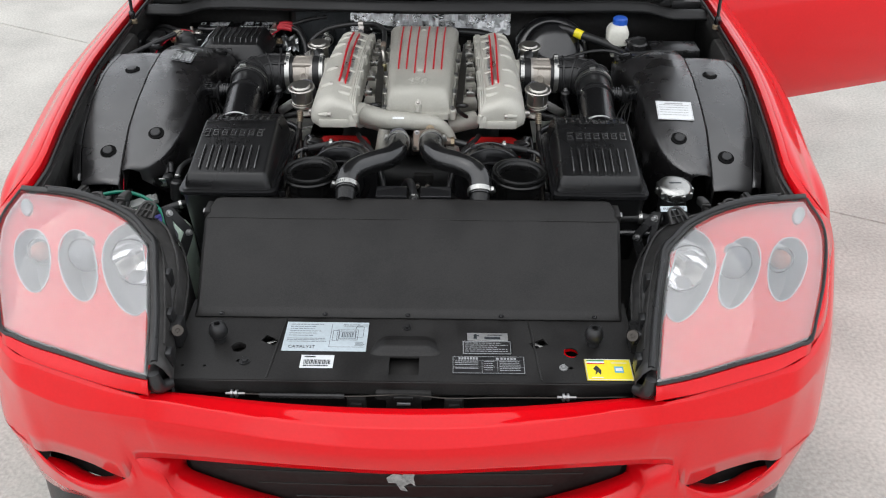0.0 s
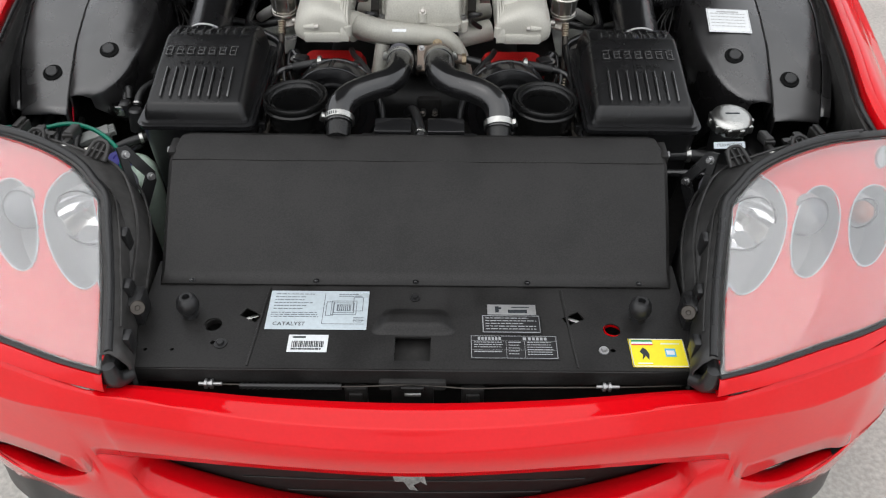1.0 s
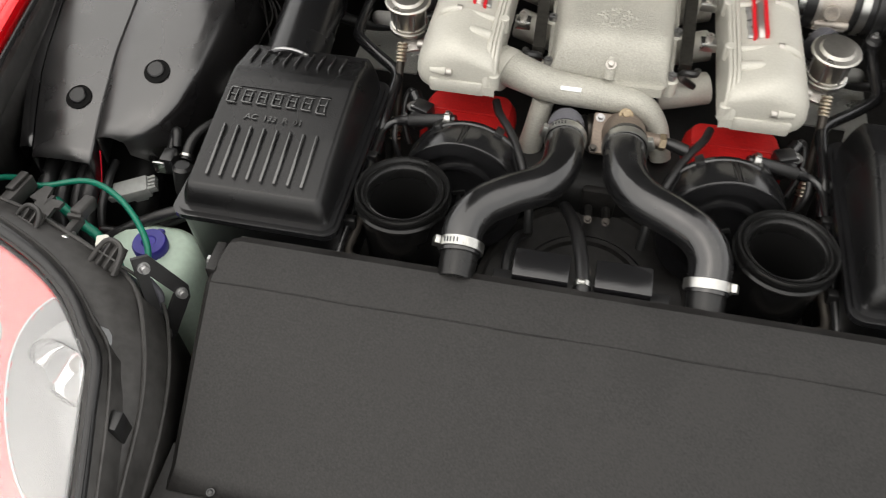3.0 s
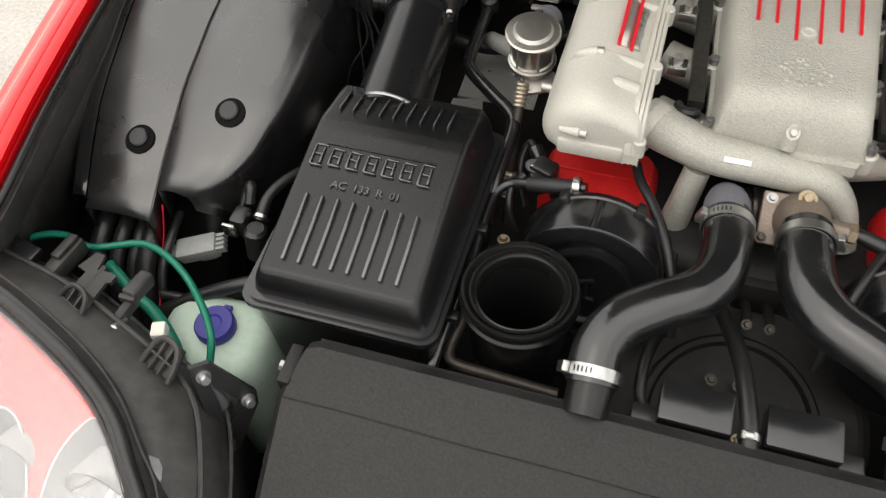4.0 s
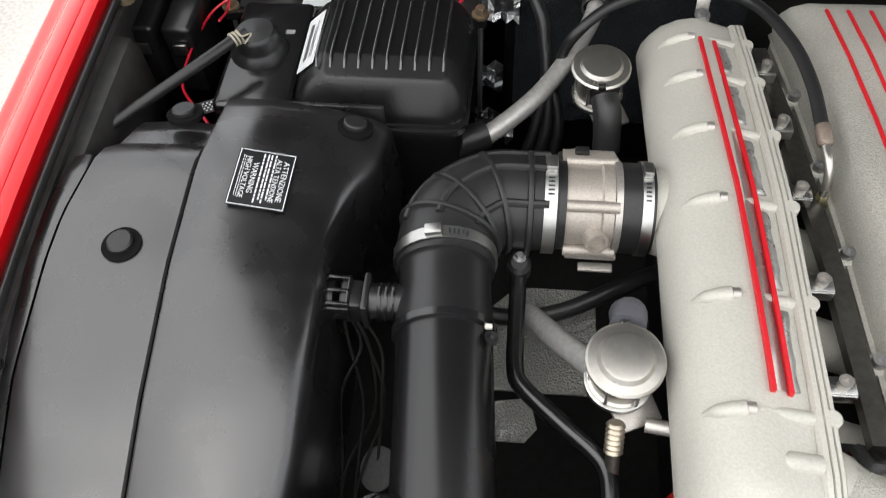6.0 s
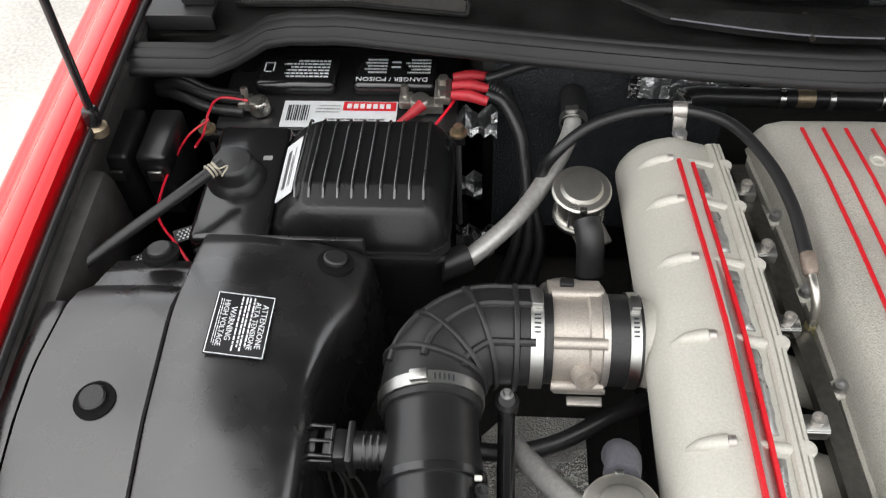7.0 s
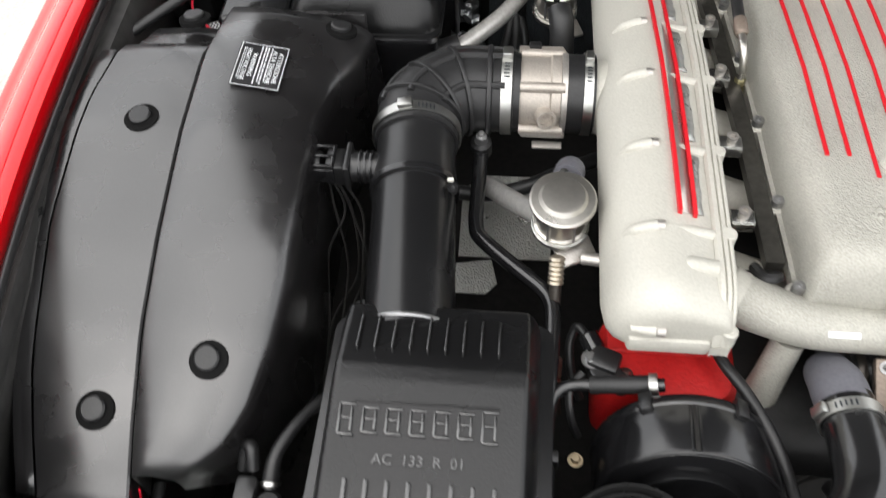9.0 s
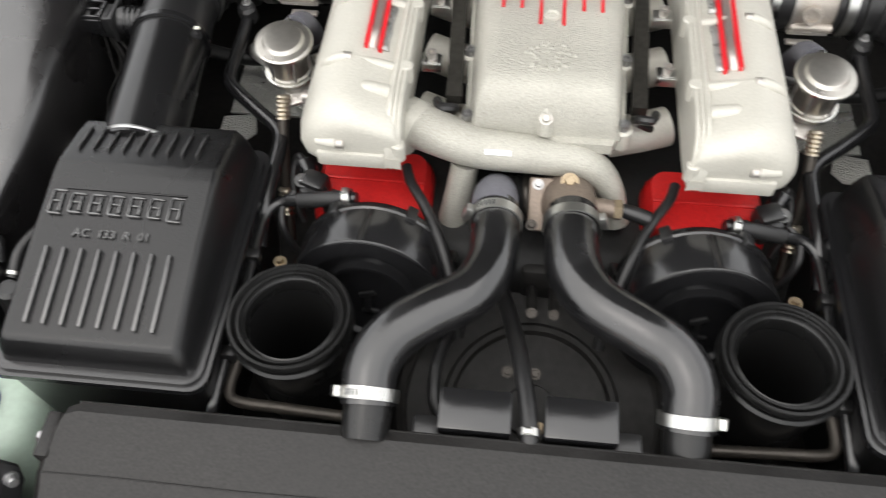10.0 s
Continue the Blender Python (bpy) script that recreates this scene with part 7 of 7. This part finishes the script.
part("body", join(rbox((-.575, 1.665, .735), (.020, .026, .03), .004), lathe([(.014, -.03), (.014, .012), (.010, .016), (0, .016)], (-.555, 1.655, .725), (0.1, 0.1, 1), 16)), BLACK, valve)
part("hose", tube([V(-.556, 1.672, .735), V(-.552, 1.70, .75), V(-.535, 1.735, .752), V(-.515, 1.765, .74), V(-.505, 1.78, .70)], [.0085, .0070, .0062, .0062, .0062], 12), RUBBER, valve)
part("clip", rbox((-.580, 1.645, .742), (.016, .004, .020), .001), STEEL, valve)
part("clip", lathe([(.008, -.002), (.010, -.002), (.010, .002), (.008, .002)], (-.555, 1.675, .738), (0, 1, .4), 14, ring=True), STEEL, valve)
part("hose", tube([V(-.572, 1.685, .745), V(-.574, 1.70, .758), V(-.582, 1.705, .748), V(-.586, 1.69, .73)], .0065, 10), RUBBER, valve)
# plastic catches behind the left and right lamps
for s in (-1, 1):
    ct = thing("lamp_catch", (s * .68, 1.53, .72), "black plastic lamp carrier with levers and screws", "lamp carrier", "lamp carriers")
    shape = [[V(s * x, y, z) for x, y, z in row] for row in (((.80, 1.490, .800), (.80, 1.535, .775), (.80, 1.55, .74), (.80, 1.56, .62)), ((.70, 1.458, .812), (.70, 1.512, .782), (.70, 1.535, .74), (.70, 1.55, .60)), ((.60, 1.418, .805), (.60, 1.478, .776), (.60, 1.497, .73), (.60, 1.505, .58)), ((.535, 1.372, .794), (.520, 1.440, .765), (.508, 1.458, .72), (.50, 1.46, .56)), ((.500, 1.322, .785), (.478, 1.375, .755), (.466, 1.39, .71), (.46, 1.39, .55)), ((.478, 1.26, .765), (.452, 1.30, .740), (.442, 1.31, .70), (.438, 1.31, .55)), ((.462, 1.18, .745), (.436, 1.20, .725), (.428, 1.21, .69), (.424, 1.21, .55)))]
    part("carrier", loft(shape, closed=False), (DUSTY if s < 0 else SHADED), ct, smooth=45, solid=0.003)
    for col, r in ((1, .0030), (2, .0024)):
        part("edge_bead", tube([row[col] for row in shape], r, 8, 4), (DUSTY if s < 0 else SHADED), ct)
    for row, nxt in zip(shape[1:-1], shape[2:]):
        along = (nxt[2] - row[2]).normalized()
        out = along.cross(V(0, 0, 1)) * -s
        part("gusset", loft([[row[1] + along * o + out * .001, row[1] + along * o + out * .010 - V(0, 0, .006), row[3].lerp(row[2], .6) + along * o + out * .010, row[3].lerp(row[2], .6) + along * o] for o in (0, .004)]), (DUSTY if s < 0 else SHADED), ct)
    skin_of = DUSTY if s < 0 else SHADED
    part("lever", join(rbox((s * .728, 1.547, .762), (.017, .054, .022), .003, turn=(-4, 0, s * 6)), rbox((s * .7285, 1.556, .775), (.011, .034, .006), .0015, turn=(-4, 0, s * 6))), skin_of, ct)
    part("foot_plate", plate([(s * x, y) for x, y in ((.757, 1.503), (.738, 1.526), (.722, 1.520), (.716, 1.508), (.735, 1.506))], .756, .760), skin_of, ct)
    part("lever", join(rbox((s * .6265, 1.496, .768), (.011, .050, .014), .003, turn=(-6, 0, s * 4)), rbox((s * .6245, 1.532, .772), (.017, .034, .018), .004, 3, turn=(-8, 0, s * 8)), rbox((s * .6265, 1.514, .774), (.019, .006, .010), .0015)), skin_of, ct)
    part("stepped_plate", plate([(s * x, y) for x, y in ((.699, 1.514), (.695, 1.537), (.707, 1.541), (.697, 1.563), (.685, 1.562), (.684, 1.543), (.668, 1.543), (.659, 1.541), (.661, 1.531), (.666, 1.530), (.669, 1.502), (.687, 1.500))], .761, .766), skin_of, ct)
    part("plate_rib", rbox((s * .682, 1.525, .757), (.006, .050, .018), .001, turn=(0, 0, s * 8)), skin_of, ct)
    part("rail", rbox((s * .795, 1.548, .764), (.075, .020, .012), .003, turn=(0, 0, s * 12)), BLACK, ct)
    for x, y, z in ((.620, 1.482, .772), (.720, 1.511, .766)):
        part("screw", join(lathe([(.0065, 0), (.0065, .010), (.004, .012), (0, .012)], (s * x, y, z), (0, -0.7, 0.5), 10), tube([V(s * x, y + .012, z - .004), V(s * x, y, z)], .003, 8, 1)), STEEL, ct, "bright steel screw")
    for tx, ty, tz in ((.672, 1.470, .804), (.552, 1.440, .802)):
        tm = pose(s * tx, ty + .012, tz - .012, 25, 0, s * 22)
        bm = loft([[V(x, y, z) for x, y in ((-.021, -.012), (-.014, .020), (.014, .020), (.021, -.012))] for z in (-.012, -.009)])
        bm.transform(tm)
        tab = part("tab", bm, (DUSTY if s < 0 else SHADED), ct, "ribbed fixing tab")
        bm = tube([V(-.020, -.014, -.006), V(-.016, .010, -.003), V(-.008, .020, -.002), V(.008, .020, -.002), V(.016, .010, -.003), V(.020, -.014, -.006)], .0032, 8, 4)
        bm.transform(tm)
        part("loop", bm, (DUSTY if s < 0 else SHADED), tab)
        for k in (-1, 1):
            bm = rbox((k * .006, .002, -.006), (.0025, .030, .008), .0008)
            bm.transform(tm)
            part("rib", bm, (DUSTY if s < 0 else SHADED), tab)
        bm = rbox((0, .002, -.006), (.030, .0025, .007), .0008)
        bm.transform(tm)
        part("rib", bm, (DUSTY if s < 0 else SHADED), tab)
    a, b, d = V(s * .508, 1.452, .784), V(s * .478, 1.463, .730), V(s * .493, 1.424, .690)
    e1 = (d - a).normalized()
    e2 = ((b - a) - e1 * (b - a).dot(e1)).normalized()
    m = Matrix.Translation(a) @ Matrix((e1, e2, e1.cross(e2))).transposed().to_4x4()
    bm = plate([(-.013, -.009), (-.010, .011), (.050, .045), (.066, .043), (.113, .010), (.111, -.009)], -.003, .003, [[(.016, .005), (.053, .027), (.084, .005)]])
    bm.transform(m)
    arm = part("arm", bm, BLACK, ct, "black triangular frame with bolts", smooth=30)
    front = (V(0, -1, .5) - e1 * V(0, -1, .5).dot(e1) - e2 * V(0, -1, .5).dot(e2)).normalized()
    for u, w in ((.002, .001), (.055, .034), (.099, .001)):
        part("bolt", lathe([(.0075, .0), (.0075, .002), (.0055, .002), (.0055, .008), (.0045, .0095), (0, .0095)], m @ V(u, w, 0) + front * .003, front, 14), ZINC, arm, "steel bolt")
    part("lever", tube([m @ V(.03, .006, 0) - front * .014, m @ V(.055, .012, 0) - front * .012, m @ V(.075, .008, 0) - front * .014], [.004, .0055, .004], 10, 4), HOSE_GREY, arm, "grey lever behind the frame")
    if s < 0:
        part("white_plug", rbox((s * .588, 1.497, .752), (.016, .018, .016), .003, turn=(0, 0, 20)), WHITE_PL, ct)
# slim wires between liner and intake tube
for s in (-1, 1):
    nest = thing("wire_bundle", (s * .535, 1.92, .70), "bundle of thin black wires beside the intake tube", "wiring", "wire bundles")
    rng = random.Random(11)
    for k in range(5):
        x = .515 + .009 * k
        part("wire", tube([V(s * (.538 + .003 * k), 2.004, .792), V(s * (x + rng.uniform(-.01, .01)), 1.985, .755), V(s * (x + rng.uniform(-.02, .01)), 1.95, .70 + rng.uniform(-.02, .02)), V(s * (x + rng.uniform(-.02, .02)), 1.89, .665), V(s * (x + rng.uniform(-.03, .03)), 1.80, .62)], .0016, 6), BLACK_MATT, nest)
    part("lamp_plate", join(lathe([(.022, 0), (.022, .002), (0, .002)], (s * .512, 1.895, .672), (s * .5, -.2, .8), 20)), ZINC, nest)
    part("hose", tube([V(s * .49, 2.06, .73), V(s * .40, 2.05, .715), V(s * .34, 2.06, .716), V(s * .28, 2.09, .722), V(s * .225, 2.12, .72)], .009, 12), RUBBER, nest)
    # injector plug below the plenum front
    pg = thing("injector_plug", (s * .245, 1.80, .74), "black plug and lead beside the red cam cover", "plug", "front plugs")
    part("body", join(rbox((s * .248, 1.800, .752), (.030, .022, .022), .004, turn=(0, 0, 30)), rbox((s * .228, 1.792, .748), (.02, .014, .016), .003)), BLACK, pg)
    bolt((s * .262, 1.812, .762), .0065, pg)
    part("lead", tube([V(s * .27, 1.80, .758), V(s * .282, 1.785, .75), V(s * .28, 1.765, .735), V(s * .27, 1.76, .70)], .004, 8), RUBBER, pg)
    bolt((s * .275, 1.722, .730), .0045, pg, material=BRASS)
    part("lead", tube([V(s * .148, 1.835, .772), V(s * .140, 1.812, .772), V(s * .120, 1.780, .770), V(s * .098, 1.735, .762), V(s * .080, 1.690, .735), V(s * .074, 1.665, .70)], .0060, 10), RUBBER, pg, "thin black hose down the front")

# ---- stickers and plates ----
def sticker_on(name, at, w, h, mat_, label, turn=(0, 0, 0), thick=0.0012, group=""):
    ob = thing(name, at, label, "sticker", group)
    m = pose(*at, *turn)
    bm = rbox((0, 0, 0), (w, h, thick), 0.0004, 1)
    bm.transform(m)
    return ob, part("backing", bm, mat_, ob), m @ Matrix.Translation((0, 0, thick / 2))


ob, bk, m = sticker_on("emission_sticker", (-.151, 1.182, .6842), .156, .082, PAPER_BLUE, "silver-blue emission sticker with engine diagram on black panel")
part("print", bars(print_lines(-.070, -.006, -.004, .034, 6, random.Random(1), .26) + print_lines(-.072, .002, -.019, -.006, 3, random.Random(2), .35, .05), m), INK_SOFT, bk)
part("print", lettering("CATALYST", .0105, m @ pose(-.042, -.0305, .0003), 0.0002), INK, bk, "printed word")
rows = [(.008, .009, -.030, .034), (.008, .074, -.0305, -.0295)]
for cx, cy, w, h in ((.040, .004, .040, .030), (.040, .004, .032, .022), (.040, .004, .022, .014), (.062, .012, .016, .030), (.018, .002, .012, .030)):
    rows += [(cx - w / 2, cx + w / 2, cy - h / 2, cy - h / 2 + .001), (cx - w / 2, cx + w / 2, cy + h / 2 - .001, cy + h / 2), (cx - w / 2, cx - w / 2 + .001, cy - h / 2, cy + h / 2), (cx + w / 2 - .001, cx + w / 2, cy - h / 2, cy + h / 2)]
rows += [(.030 + .003 * k, .0315 + .003 * k, -.002, .010) for k in range(7)] + print_lines(.030, .072, .026, .034, 2, random.Random(6), .4) + print_lines(.056, .074, -.028, -.016, 4, random.Random(7), .45)
part("diagram", bars(rows, m), INK_SOFT, bk, "fine line diagram of the engine")
ob, bk, m = sticker_on("barcode_sticker", (-.159, 1.113, .6842), .060, .034, PAPER, "small white barcode sticker on black panel")
part("print", bars([(-.024 + .0026 * k, -.0228 + .0026 * k + (k * 7 % 3) * .0004, -.008, .004) for k in range(19)] + print_lines(-.024, .024, -.014, -.010, 1, random.Random(8), .8) + [(-.024, -.004, .010, .0135)], m), INK, bk)
ob, bk, m = sticker_on("chassis_plate", (.152, 1.186, .6842), .076, .021, ALU_PLATE, "small riveted aluminium plate with emblem and number bar")
part("print", bars([(-.026, -.020, -.007, .006), (-.022, -.016, .0, .004), (-.006, .024, -.008, -.001), (.0, .028, .003, .005)], m), INK, bk)
ob, bk, m = sticker_on("notice_plate", (.150, 1.155, .6842), .092, .038, PLATE_BLACK, "black plate with white border and printed lines")
edge = lambda w, h, t: [(-w, w, h - t, h), (-w, w, -h, -h + t), (-w, -w + t, -h, h), (w - t, w, -h, h)]
part("print", bars(edge(.0445, .0175, .0014) + print_lines(-.040, .040, -.015, .013, 5, random.Random(9), .32, .35), m), PRINT_DIM, bk)
ob, bk, m = sticker_on("oil_plate", (.1515, 1.1085, .6842), .132, .047, PLATE_BLACK, "wide black data plate with white ruled boxes")
part("print", bars(edge(.0645, .022, .0008) + [(-.064, .064, .0115, .0120), (-.012, -.0115, -.022, .0115), (.016, .0165, -.022, .0115), (-.064, .064, -.006, -.0056)] + print_lines(-.060, -.016, -.004, .010, 3, random.Random(10), .35, .1) + print_lines(-.008, .013, -.018, .010, 5, random.Random(11), .3, .3) + print_lines(.020, .060, -.018, .010, 6, random.Random(12), .35, .2) + print_lines(-.060, -.018, -.014, -.008, 1, random.Random(13), .4, .1) + [(-.054 + .0052 * k, -.0505 + .0052 * k, .0135, .0195) for k in range(7)] + [(.014, .019, .0135, .0190)] + [(.022 + .0060 * k, .0262 + .0060 * k, .0135, .0192) for k in range(5)], m), PRINT_DIM, bk)
ob, bk, m = sticker_on("yellow_sticker", (.367, 1.100, .6842), .084, .055, YELLOW, "yellow club sticker with black emblem and blue mark")
part("print", bars([(-.038, -.006, .021, .0245)], m), INK_GREEN, bk)
part("print", bars([(-.038, -.006, .014, .0165)], m), INK_RED, bk)
part("print", bars([(-.038, -.006, .0165, .021)], m), PAPER, bk)
horse = plate([(-.028, .002), (-.022, .010), (-.018, .006), (-.014, -.002), (-.016, -.014), (-.020, -.006), (-.026, -.014), (-.024, -.004)], 0, .0003)
horse.transform(m)
part("print", bars(edge(.0414, .0269, .0015), m), PAPER, bk, "white border")
part("emblem", horse, INK, bk, "plain black emblem shape")
part("print", bars([(.010, .026, -.008, .008)], m), INK_BLUE, bk)
for row in ((.012, .024, -.004, .004), (.006, .034, .016, .018), (-.034, -.012, -.022, -.020)):
    part("print", bars([row], m, 0.0006), PAPER, bk)
ob, bk, m = sticker_on("notice_sticker", (.622, 1.852, arch_z(1.852) + .0085), .086, .066, PAPER, "white printed notice sticker on black liner", (16, 1, -2))
part("print", bars(print_lines(-.036, .036, -.024, .020, 5, random.Random(14), .25, .1), m), ZINC, bk)
part("print", bars([(-.022, .022, .0225, .0262)] + edge(.041, .031, .0006), m), ZINC, bk)
ob, bk, m = sticker_on("warning_sticker", (-.631, 2.096, arch_z(2.099) + .0008), .068, .054, PLATE_BLACK, "black high-voltage warning sticker with white letters", (-10, 0, -90), 0.0004)
part("print", bars(edge(.0332, .0262, .0009), m), PAPER, bk)
for k, (txt, size) in enumerate((("ATTENZIONE", .0078), ("ALTA TENSIONE", .0070), ("", 0), ("", 0), ("WARNING", .0076), ("HIGH VOLTAGE", .0070))):
    y = .0190 - .0070 * k
    if txt:
        part("print", lettering(txt, size, m @ pose(0, y, .0003), 0.0002), PAPER, bk, "white warning words")
    else:
        part("print", bars(print_lines(-.030, .030, y - .004, y + .004, 2, random.Random(20 + k), .4, .1), m), PAPER, bk)
part("print", bars(print_lines(-.026, .028, -.0232, -.0192, 2, random.Random(30), .4, .1), m), PAPER, bk)
